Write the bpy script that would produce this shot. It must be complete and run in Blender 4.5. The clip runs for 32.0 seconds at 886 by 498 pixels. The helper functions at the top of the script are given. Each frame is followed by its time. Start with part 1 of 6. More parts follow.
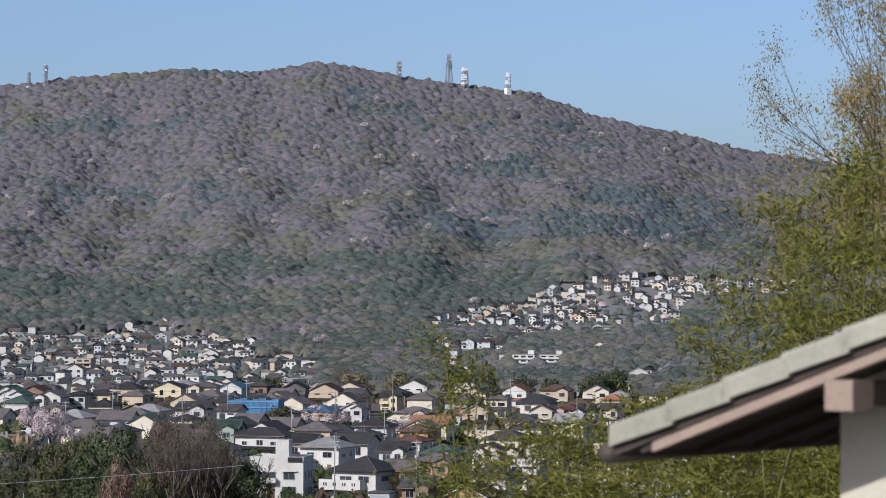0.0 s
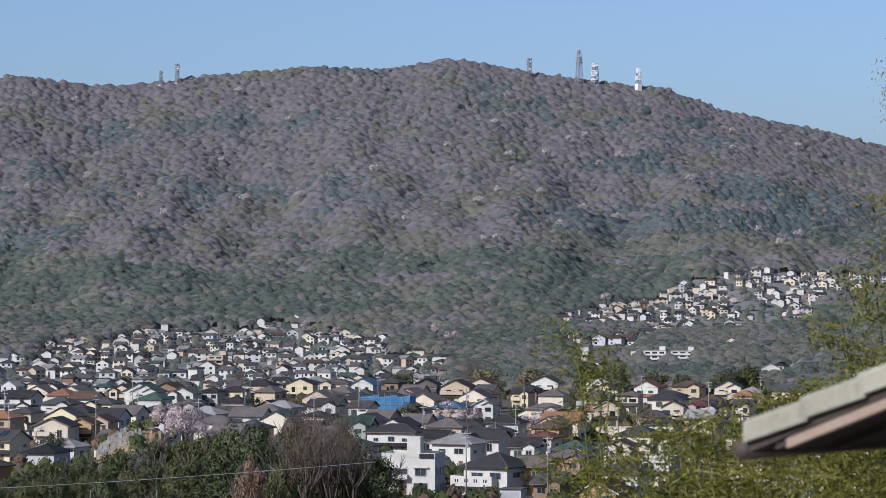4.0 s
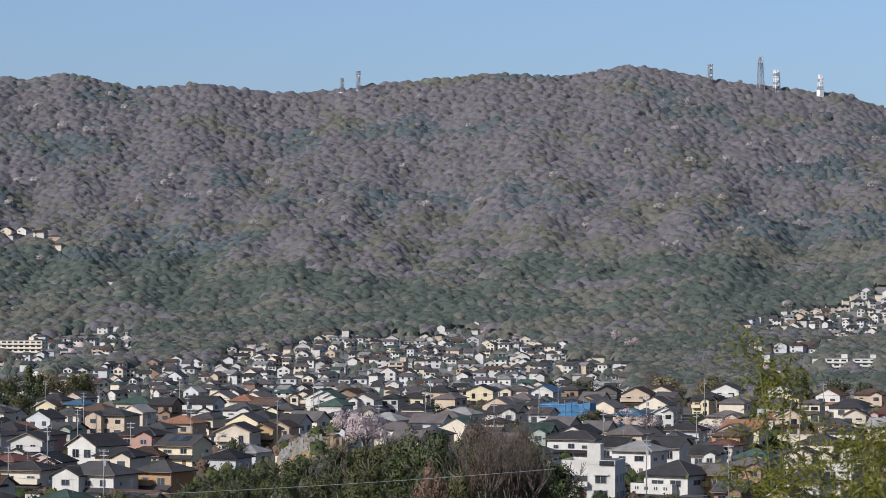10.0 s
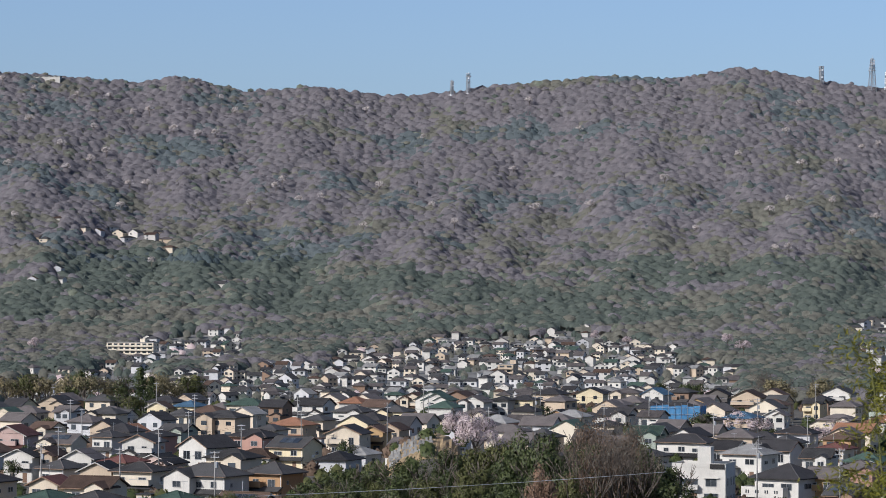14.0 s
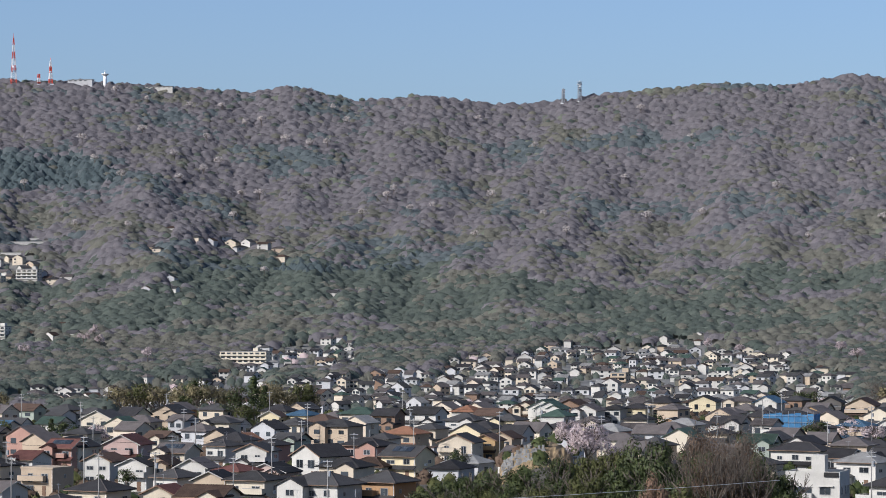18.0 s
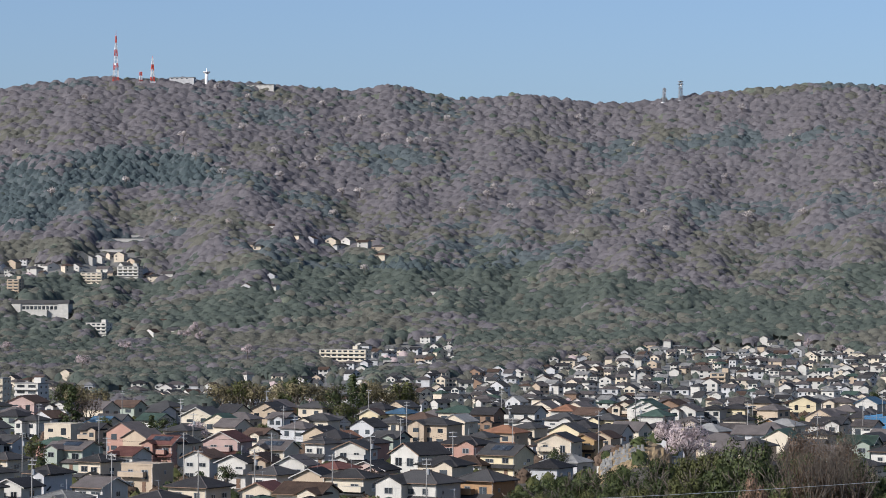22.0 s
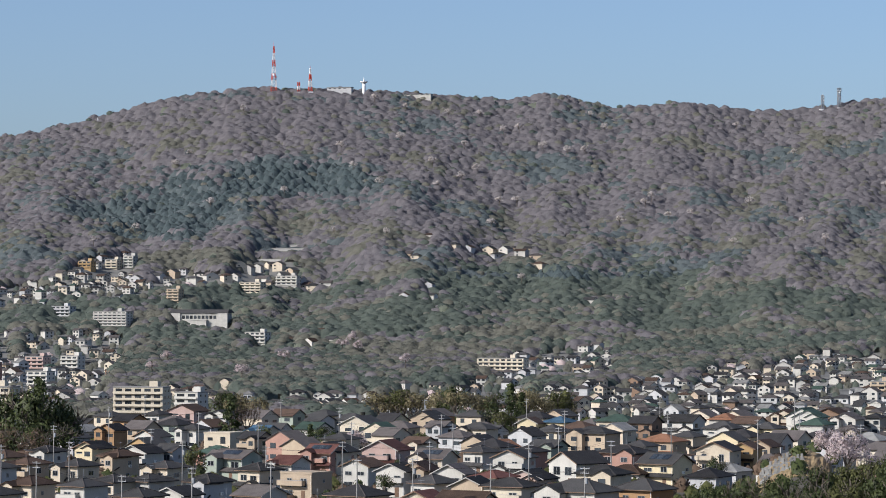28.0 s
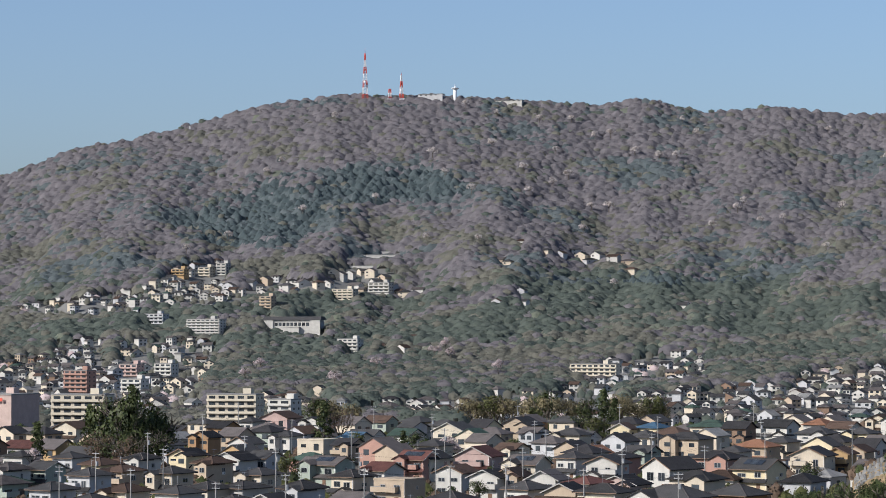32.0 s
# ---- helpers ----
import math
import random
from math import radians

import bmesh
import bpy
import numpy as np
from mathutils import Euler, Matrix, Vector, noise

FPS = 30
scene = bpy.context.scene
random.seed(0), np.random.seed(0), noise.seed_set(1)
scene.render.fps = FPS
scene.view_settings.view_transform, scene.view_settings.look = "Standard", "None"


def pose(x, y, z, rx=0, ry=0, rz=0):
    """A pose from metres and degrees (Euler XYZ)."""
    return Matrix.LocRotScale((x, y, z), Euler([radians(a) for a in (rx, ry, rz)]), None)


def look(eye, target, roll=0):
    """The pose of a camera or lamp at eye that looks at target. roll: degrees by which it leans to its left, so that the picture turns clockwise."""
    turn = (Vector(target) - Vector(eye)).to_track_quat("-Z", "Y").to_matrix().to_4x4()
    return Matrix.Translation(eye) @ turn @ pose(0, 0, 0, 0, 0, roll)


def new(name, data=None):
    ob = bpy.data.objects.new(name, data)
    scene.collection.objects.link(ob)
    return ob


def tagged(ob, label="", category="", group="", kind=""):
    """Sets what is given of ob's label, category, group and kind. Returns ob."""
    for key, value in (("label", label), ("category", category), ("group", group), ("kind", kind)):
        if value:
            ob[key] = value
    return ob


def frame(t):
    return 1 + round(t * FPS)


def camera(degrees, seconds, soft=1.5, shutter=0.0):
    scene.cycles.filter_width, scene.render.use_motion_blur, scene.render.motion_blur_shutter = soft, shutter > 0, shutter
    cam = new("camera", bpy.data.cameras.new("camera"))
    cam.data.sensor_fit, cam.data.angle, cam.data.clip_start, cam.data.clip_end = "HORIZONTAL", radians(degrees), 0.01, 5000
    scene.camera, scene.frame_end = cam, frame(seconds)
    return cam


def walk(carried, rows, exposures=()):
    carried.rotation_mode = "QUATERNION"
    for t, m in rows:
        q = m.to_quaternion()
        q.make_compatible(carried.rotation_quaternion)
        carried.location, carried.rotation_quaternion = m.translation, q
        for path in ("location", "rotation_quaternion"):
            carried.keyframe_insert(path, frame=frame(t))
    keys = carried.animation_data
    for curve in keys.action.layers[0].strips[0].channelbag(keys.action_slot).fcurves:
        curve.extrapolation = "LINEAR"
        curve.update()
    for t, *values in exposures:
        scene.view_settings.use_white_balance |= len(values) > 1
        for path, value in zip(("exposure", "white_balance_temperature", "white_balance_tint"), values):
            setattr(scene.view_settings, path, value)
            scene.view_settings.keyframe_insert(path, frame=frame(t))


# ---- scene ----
EYE = Vector((0.0, 0.0, 40.0))
cam = camera(16.7, 32.0, soft=0.8)
cam.data.dof.use_dof = True
cam.data.dof.focus_distance = 1500.0
cam.data.dof.aperture_fstop = 6.3

# the pan on the tripod: seconds, turn to the left, tilt upwards, lean (degrees)
PAN = [
    (0.0, -8.500, 0.768, 0.060),
    (0.5, -8.194, 0.777, 0.014),
    (1.0, -7.935, 0.751, 0.007),
    (1.5, -7.560, 0.679, -0.008),
    (2.0, -7.279, 0.667, -0.046),
    (2.5, -6.955, 0.663, -0.038),
    (3.0, -6.611, 0.688, -0.093),
    (3.5, -6.319, 0.700, -0.090),
    (5.5, -5.052, 0.705, -0.199),
    (6.0, -4.744, 0.722, -0.210),
    (6.5, -4.451, 0.727, -0.235),
    (7.0, -4.167, 0.743, -0.223),
    (7.5, -3.888, 0.755, -0.236),
    (8.0, -3.626, 0.758, -0.175),
    (8.5, -3.373, 0.766, -0.129),
    (9.0, -3.091, 0.788, -0.209),
    (9.5, -2.839, 0.808, -0.128),
    (10.0, -2.599, 0.833, 0.006),
    (10.5, -2.343, 0.844, 0.050),
    (11.0, -2.086, 0.859, 0.100),
    (11.5, -1.816, 0.868, 0.104),
    (12.0, -1.564, 0.888, 0.078),
    (12.5, -1.308, 0.878, 0.115),
    (13.0, -1.048, 0.879, 0.118),
    (13.5, -0.783, 0.880, 0.135),
    (14.0, -0.513, 0.879, 0.069),
    (14.5, -0.221, 0.884, 0.034),
    (16.5, 0.885, 0.984, -0.183),
    (17.0, 1.125, 1.024, -0.124),
    (17.5, 1.368, 1.031, -0.158),
    (18.0, 1.609, 1.042, -0.112),
    (18.5, 1.830, 1.038, -0.093),
    (19.0, 2.067, 1.040, -0.061),
    (19.5, 2.308, 1.041, 0.000),
    (20.0, 2.535, 1.030, 0.090),
    (20.5, 2.772, 1.017, 0.158),
    (21.0, 3.031, 1.024, 0.144),
    (21.5, 3.270, 1.023, 0.133),
    (22.0, 3.504, 1.017, 0.197),
    (22.5, 3.773, 1.021, 0.233),
    (23.0, 4.033, 1.019, 0.272),
    (23.5, 4.296, 1.038, 0.254),
    (24.0, 4.587, 1.064, 0.193),
    (24.5, 4.978, 1.145, 0.176),
    (25.0, 5.309, 1.181, 0.193),
    (25.5, 5.574, 1.191, 0.132),
    (27.5, 6.290, 1.160, 0.085),
    (28.0, 6.492, 1.176, 0.080),
    (28.5, 6.688, 1.192, 0.042),
    (29.0, 6.874, 1.215, 0.013),
    (29.5, 7.069, 1.223, 0.046),
    (30.0, 7.274, 1.230, -0.005),
    (30.5, 7.502, 1.243, -0.073),
    (31.0, 7.744, 1.268, -0.120),
    (31.5, 8.000, 1.283, -0.172),
    (32.0, 8.238, 1.295, -0.183),
]
# the lens sits a little before the axis of the tripod
AXIS, REACH_OUT = EYE - Vector((math.sin(radians(8.5)), math.cos(radians(8.5)), 0)) * 0.17, 0.17
walk(cam, [(t, pose(AXIS.x - REACH_OUT * math.sin(radians(turn)), AXIS.y + REACH_OUT * math.cos(radians(turn)), AXIS.z, 90 + tilt, 0, turn) @ pose(0, 0, 0, 0, 0, lean)) for t, turn, tilt, lean in PAN],
     [(0.0, 0.60, 5600, 14), (6.0, 0.60, 5500, 14), (9.0, 0.63, 5750, 13), (14.0, 0.66, 5750, 12.5), (19.0, 0.67, 5700, 12), (24.0, 0.70, 5850, 11.5), (32.0, 0.69, 5850, 11)])

# ---- light ----
SUN_TURN, SUN_HEIGHT = 232.0, 33.0
world = bpy.data.worlds.new("world")
scene.world = world
world.use_nodes = True
sky = world.node_tree.nodes.new("ShaderNodeTexSky")
sky.sky_type, sky.sun_disc = "NISHITA", False
sky.sun_elevation, sky.sun_rotation = radians(SUN_HEIGHT), radians(SUN_TURN)
sky.air_density, sky.dust_density, sky.ozone_density, sky.altitude = 0.75, 2.0, 1.8, 250
backdrop = world.node_tree.nodes["Background"]
backdrop.inputs[1].default_value = 0.076
world.node_tree.links.new(sky.outputs[0], backdrop.inputs[0])
sun = new("sun", bpy.data.lights.new("sun", "SUN"))
sun.data.energy, sun.data.angle, sun.data.color = 3.4, radians(0.6), (1.0, 0.91, 0.78)
ta, te = radians(SUN_TURN), radians(SUN_HEIGHT)
SUN_WAY = Vector((math.sin(ta) * math.cos(te), math.cos(ta) * math.cos(te), math.sin(te)))
sun.matrix_world = look(SUN_WAY * 200, (0, 0, 0))


# ---- materials ----
def material(name, dark, light, scale=0.5, fine=6.0, rough=0.8, bump=0.3, metal=0.0, island=0.0, thing=0.0, rows=0.0,
             streaks=0.0, spec=0.3, leafy=0.0):
    """Two colours mixed by noise of two sizes; island and thing vary it by loose piece and by object; rows adds courses of tiles."""
    m = bpy.data.materials.new(name)
    m.use_nodes = True
    nt = m.node_tree
    n, ln = nt.nodes, nt.links
    bsdf = n["Principled BSDF"]
    bsdf.inputs["Roughness"].default_value = rough
    bsdf.inputs["Metallic"].default_value = metal
    bsdf.inputs["Specular IOR Level"].default_value = spec
    tc = n.new("ShaderNodeTexCoord")
    big = n.new("ShaderNodeTexNoise")
    big.inputs["Scale"].default_value, big.inputs["Detail"].default_value = scale, 3.0
    small = n.new("ShaderNodeTexNoise")
    small.inputs["Scale"].default_value, small.inputs["Detail"].default_value = fine, 2.0
    ln.new(tc.outputs["Object"], big.inputs["Vector"])
    if leafy:
        # twigs and sprays stand upright
        upright = n.new("ShaderNodeMapping")
        upright.inputs["Scale"].default_value = (1.0, 1.0, 0.45)
        ln.new(tc.outputs["Object"], upright.inputs["Vector"])
        ln.new(upright.outputs["Vector"], small.inputs["Vector"])
    else:
        ln.new(tc.outputs["Object"], small.inputs["Vector"])

    def maths(op, a, b):
        q = n.new("ShaderNodeMath")
        q.operation = op
        for i, s in enumerate((a, b)):
            if isinstance(s, (int, float)):
                q.inputs[i].default_value = s
            else:
                ln.new(s, q.inputs[i])
        return q.outputs[0]

    mixer = maths("ADD", maths("MULTIPLY", big.outputs["Fac"], 0.66 if leafy else 0.55), maths("MULTIPLY", small.outputs["Fac"], 0.34 if leafy else 0.45))
    mixer = maths("ADD", maths("MULTIPLY", maths("SUBTRACT", mixer, 0.5), 2.2), 0.5)
    if island:
        geo = n.new("ShaderNodeNewGeometry")
        mixer = maths("ADD", mixer, maths("MULTIPLY", maths("SUBTRACT", geo.outputs["Random Per Island"], 0.5), island))
    if thing:
        info = n.new("ShaderNodeObjectInfo")
        mixer = maths("ADD", mixer, maths("MULTIPLY", maths("SUBTRACT", info.outputs["Random"], 0.5), thing))
    if streaks:
        st = n.new("ShaderNodeTexNoise")
        mp = n.new("ShaderNodeMapping")
        mp.inputs["Scale"].default_value = (2.5, 2.5, 0.15)
        ln.new(tc.outputs["Object"], mp.inputs["Vector"])
        ln.new(mp.outputs["Vector"], st.inputs["Vector"])
        mixer = maths("SUBTRACT", mixer, maths("MULTIPLY", maths("MAXIMUM", maths("SUBTRACT", st.outputs["Fac"], 0.52), 0.0), streaks))
    mix = n.new("ShaderNodeMix")
    mix.data_type, mix.clamp_factor = "RGBA", True
    ln.new(mixer, mix.inputs["Factor"])
    mix.inputs["A"].default_value, mix.inputs["B"].default_value = (*dark, 1), (*light, 1)
    ln.new(mix.outputs["Result"], bsdf.inputs["Base Color"])
    if leafy:
        through_leaf = n.new("ShaderNodeBsdfTranslucent")
        ln.new(mix.outputs["Result"], through_leaf.inputs["Color"])
        blend = n.new("ShaderNodeMixShader")
        blend.inputs["Fac"].default_value = leafy
        ln.new(bsdf.outputs[0], blend.inputs[1])
        ln.new(through_leaf.outputs[0], blend.inputs[2])
        ln.new(blend.outputs[0], n["Material Output"].inputs["Surface"])
    height = small.outputs["Fac"]
    if rows:
        sep = n.new("ShaderNodeSeparateXYZ")
        ln.new(tc.outputs["Object"], sep.inputs[0])
        saw = maths("FRACT", maths("MULTIPLY", sep.outputs["Z"], rows), 0.0)
        side = maths("FRACT", maths("MULTIPLY", maths("ADD", sep.outputs["X"], sep.outputs["Y"]), 2.2), 0.0)
        height = maths("ADD", maths("MULTIPLY", height, 0.3), maths("ADD", saw, maths("MULTIPLY", side, 0.5)))
    if bump:
        bp = n.new("ShaderNodeBump")
        bp.inputs["Strength"].default_value, bp.inputs["Distance"].default_value = bump, 0.05 if rows else 0.55 / fine if leafy else 0.3 / fine
        ln.new(height, bp.inputs["Height"])
        ln.new(bp.outputs["Normal"], bsdf.inputs["Normal"])
    return m


def shade(c, k):
    return tuple(min(1.0, v * k) for v in c)


WALLS, ROOFS = {}, {}
for key, c in dict(white=(0.565, 0.545, 0.495), cream=(0.60, 0.535, 0.42), beige=(0.60, 0.52, 0.40), tan=(0.46, 0.37, 0.27),
                   ochre=(0.44, 0.30, 0.15), yellow=(0.64, 0.55, 0.36), pink=(0.48, 0.35, 0.31), brick=(0.39, 0.235, 0.185),
                   brown=(0.24, 0.16, 0.11), grey=(0.48, 0.48, 0.48), dark=(0.12, 0.11, 0.10), sage=(0.33, 0.37, 0.31),
                   pale=(0.49, 0.475, 0.435), orange=(0.38, 0.235, 0.125), blue=(0.45, 0.53, 0.60), salmon=(0.52, 0.40, 0.35)).items():
    WALLS[key] = material("wall_" + key, shade(c, 0.70), shade(c, 1.0), 0.35, 9.0, 0.85, 0.15, thing=0.4, streaks=2.0)
for key, c in dict(black=(0.027, 0.026, 0.027), slate=(0.043, 0.042, 0.042), grey=(0.078, 0.069, 0.066), brown=(0.062, 0.042, 0.032),
                   green=(0.040, 0.062, 0.050), blue=(0.045, 0.085, 0.13), terracotta=(0.22, 0.10, 0.058), maroon=(0.085, 0.040, 0.034),
                   silver=(0.16, 0.158, 0.152), russet=(0.15, 0.078, 0.048)).items():
    ROOFS[key] = material("roof_" + key, shade(c, 0.6), shade(c, 1.6), 0.5, 5.0, 0.75, 0.6, thing=0.8, rows=7.0, spec=0.12, streaks=0.6)
TRIM = material("white_trim", (0.62, 0.61, 0.58), (0.80, 0.79, 0.76), 1.0, 12.0, 0.6, 0.05)
ALU = material("window_frame", (0.25, 0.25, 0.25), (0.42, 0.42, 0.42), 2.0, 20.0, 0.4, 0.05, metal=0.6)
GLASS = material("window_glass", (0.015, 0.018, 0.022), (0.06, 0.07, 0.08), 0.4, 2.0, 0.08, 0.0, thing=1.0, spec=0.6)
CONCRETE = material("concrete", (0.17, 0.165, 0.155), (0.28, 0.275, 0.26), 0.3, 4.0, 0.9, 0.3, streaks=2.0)
DOORWOOD = material("door_wood", (0.10, 0.06, 0.04), (0.18, 0.11, 0.07), 1.0, 12.0, 0.6, 0.1)
STEEL = material("galvanised_steel", (0.26, 0.27, 0.28), (0.42, 0.43, 0.44), 0.2, 3.0, 0.5, 0.1, metal=0.5)
WHITE_PAINT = material("white_paint", (0.62, 0.62, 0.62), (0.80, 0.80, 0.79), 0.2, 3.0, 0.5, 0.05)
RED_PAINT = material("red_paint", (0.45, 0.06, 0.04), (0.60, 0.10, 0.06), 0.2, 3.0, 0.5, 0.05)
GROUND = material("ground_soil", (0.050, 0.046, 0.038), (0.115, 0.105, 0.085), 0.02, 0.4, 0.95, 0.3)
# crowns of the woods, lightened and cooled in colour in place of distance haze
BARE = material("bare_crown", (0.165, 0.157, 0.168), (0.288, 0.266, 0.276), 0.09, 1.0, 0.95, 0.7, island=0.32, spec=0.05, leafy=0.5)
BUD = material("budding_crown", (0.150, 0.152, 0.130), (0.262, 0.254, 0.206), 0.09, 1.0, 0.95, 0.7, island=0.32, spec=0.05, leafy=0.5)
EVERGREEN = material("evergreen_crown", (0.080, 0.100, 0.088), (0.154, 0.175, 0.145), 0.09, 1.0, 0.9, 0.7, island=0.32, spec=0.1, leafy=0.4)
HAZED_EVERGREEN = material("hazed_evergreen_crown", (0.106, 0.128, 0.134), (0.162, 0.186, 0.188), 0.09, 1.0, 0.9, 0.7, island=0.32, spec=0.1, leafy=0.4)
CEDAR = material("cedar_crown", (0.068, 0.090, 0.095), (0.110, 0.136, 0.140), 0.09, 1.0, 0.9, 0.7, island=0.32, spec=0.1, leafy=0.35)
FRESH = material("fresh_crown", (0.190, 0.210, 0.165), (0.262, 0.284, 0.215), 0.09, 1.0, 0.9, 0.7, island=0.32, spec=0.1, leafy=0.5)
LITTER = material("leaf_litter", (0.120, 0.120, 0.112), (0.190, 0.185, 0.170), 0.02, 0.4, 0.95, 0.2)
BLOSSOM = material("cherry_blossom", (0.42, 0.33, 0.32), (0.70, 0.58, 0.56), 0.12, 0.7, 0.9, 0.0, island=0.7, thing=0.6, spec=0.1, leafy=0.35)
BARK = material("bark", (0.06, 0.05, 0.04), (0.16, 0.135, 0.11), 0.8, 8.0, 0.95, 0.6)


# ---- geometry helpers ----
class Geo:
    """Collects points and faces, each face with a material's number."""

    def __init__(self):
        self.v, self.f, self.m = [], [], []

    def poly(self, pts, faces, mat=0):
        k = len(self.v)
        self.v += [tuple(p) for p in pts]
        self.f += [tuple(k + i for i in q) for q in faces]
        self.m += [mat] * len(faces)
        return self

    def box(self, x0, x1, y0, y1, z0, z1, mat=0):
        return self.poly([(x, y, z) for z in (z0, z1) for y in (y0, y1) for x in (x0, x1)],
                         [(0, 2, 3, 1), (4, 5, 7, 6), (0, 1, 5, 4), (2, 6, 7, 3), (0, 4, 6, 2), (1, 3, 7, 5)], mat)

    def tube(self, a, b, r0, r1=None, sides=5, mat=0):
        a, b = Vector(a), Vector(b)
        r1 = r0 if r1 is None else r1
        w = (b - a).normalized()
        u = w.orthogonal().normalized()
        t = w.cross(u)
        ring = [(math.cos(2 * math.pi * i / sides), math.sin(2 * math.pi * i / sides)) for i in range(sides)]
        pts = [a + (u * c + t * s) * r0 for c, s in ring] + [b + (u * c + t * s) * r1 for c, s in ring]
        faces = [(i, (i + 1) % sides, sides + (i + 1) % sides, sides + i) for i in range(sides)]
        faces += [tuple(range(sides - 1, -1, -1)), tuple(range(sides, 2 * sides))]
        return self.poly(pts, faces, mat)


def path_geo(pts, r, sides=4):
    """One unbroken tube along a line of points."""
    g = Geo()
    v, f = [], []
    for i, p in enumerate(pts):
        w = (pts[min(i + 1, len(pts) - 1)] - pts[max(i - 1, 0)]).normalized()
        u = w.orthogonal().normalized()
        t = w.cross(u)
        v += [p + (u * math.cos(2 * math.pi * k / sides) + t * math.sin(2 * math.pi * k / sides)) * r for k in range(sides)]
        if i:
            f += [((i - 1) * sides + k, (i - 1) * sides + (k + 1) % sides, i * sides + (k + 1) % sides, i * sides + k) for k in range(sides)]
    return g.poly(v, f)


def mesh(name, geo, mats, smooth=False):
    me = bpy.data.meshes.new(name)
    me.from_pydata(geo.v, [], geo.f)
    for m in (mats if isinstance(mats, (list, tuple)) else [mats]):
        me.materials.append(m)
    if any(geo.m):
        me.polygons.foreach_set("material_index", geo.m)
    if smooth:
        me.polygons.foreach_set("use_smooth", [True] * len(geo.f))
    me.update()
    return me


def part(name, geo, mats, parent, label="", smooth=False):
    ob = new(name, mesh(name, geo, mats, smooth))
    ob.parent = parent
    return tagged(ob, label) if label else ob


def thing(name, m, label, category, group="", kind=""):
    ob = new(name)
    ob.empty_display_size = 0.5
    ob.matrix_world = m
    return tagged(ob, label, category, group, kind)


# ---- the lie of the land ----
CREST_BEARING = (-60, -30, -22, -16.6, -15.3, -14, -13, -11.7, -10.3, -8.2, -6.2, -5.3, -4.4, -3.3, -1.8, -0.7, 0.2, 2.0, 3.6, 5.0, 5.7, 6.2, 7.0,
                 7.8, 9.2, 10.2, 11.3, 12.4, 14.3, 16.8, 22, 30, 60)
CREST_RISE = (0.6, 0.8, 1.5, 2.64, 3.14, 3.4, 3.63, 4.0, 4.21, 4.20, 4.05, 4.0, 4.11, 3.85, 3.95, 3.78, 3.79, 4.02, 4.14, 4.09, 4.22, 4.29, 4.18,
              4.01, 3.82, 3.72, 3.30, 3.07, 2.62, 2.24, 1.5, 0.8, 0.6)
FOOT, RIDGE = 2400.0, 3500.0
SHRINK = RIDGE / 4250.0


def ground(x, y):
    """Height of the ground: the camera's knoll, the town's flat shelf, the valley, and the mountain."""
    x, y = np.asarray(x, float), np.asarray(y, float)
    d, az = np.hypot(x, y), np.degrees(np.arctan2(x, y))
    z = np.interp(d, (0, 6, 25, 60, 150, 330, 450, 1080, 1250, 1450, 1700, 2000, FOOT),
                  (38.4, 38.2, 33, 25, 14, 3, 0, 0, -8, -15, -18, -12, 0.2))
    z = z + 13.5 * np.exp(-((az - 0.3) / 1.3) ** 2 - ((d - 575) / 45) ** 2)
    s = (d - FOOT) / (RIDGE - FOOT)
    sc = np.clip(s, 0, 1)
    top = np.interp(az, CREST_BEARING, CREST_RISE) - 0.08
    rise = -0.95 + (top + 0.95) * (0.8 * sc + 0.2 * sc * sc)
    hill = EYE.z + d * np.tan(np.radians(rise))
    a = az + 3.2 * sc
    c = az - 2.4 * sc
    spurs = (np.sin(a * 0.95 + 0.6) + 0.8 * np.sin(c * 1.7 + 2.0 + 2.0 * sc) + 0.55 * np.sin(a * 3.1 + 5.0 * sc) * np.sin(sc * 9 + az)
             + 0.4 * np.sin(c * 4.6 - 6.0 * sc + 1.0) + 0.15 * np.sin(sc * 17 + az * 1.3 + 1.5 * np.sin(az * 0.9)))
    hill = hill + 6.5 * spurs * np.sin(math.pi * sc) * np.where(sc < 0.15, sc / 0.15, 1)
    hill = hill - np.maximum(d - RIDGE, 0) * 0.35
    return np.where(s > 0, np.maximum(hill, -30), z)


def ground_at(x, y):
    return float(ground(x, y))


def spot(bearing, d):
    """The place on the ground at a bearing (degrees to the right of north) and distance from the viewpoint."""
    x, y = d * math.sin(radians(bearing)), d * math.cos(radians(bearing))
    return Vector((x, y, ground_at(x, y)))


REACH = np.arange(1450.0, 3540.0, 4.0)


def slope_spot(bearing, rise):
    """The place where a sight line at that bearing and elevation (degrees) meets the far slopes."""
    b = radians(bearing)
    z = ground(REACH * math.sin(b), REACH * math.cos(b))
    seen = np.degrees(np.arctan2(z - EYE.z, REACH)) >= rise
    d = REACH[int(np.argmax(seen))] if seen.any() else RIDGE
    return spot(bearing, d)


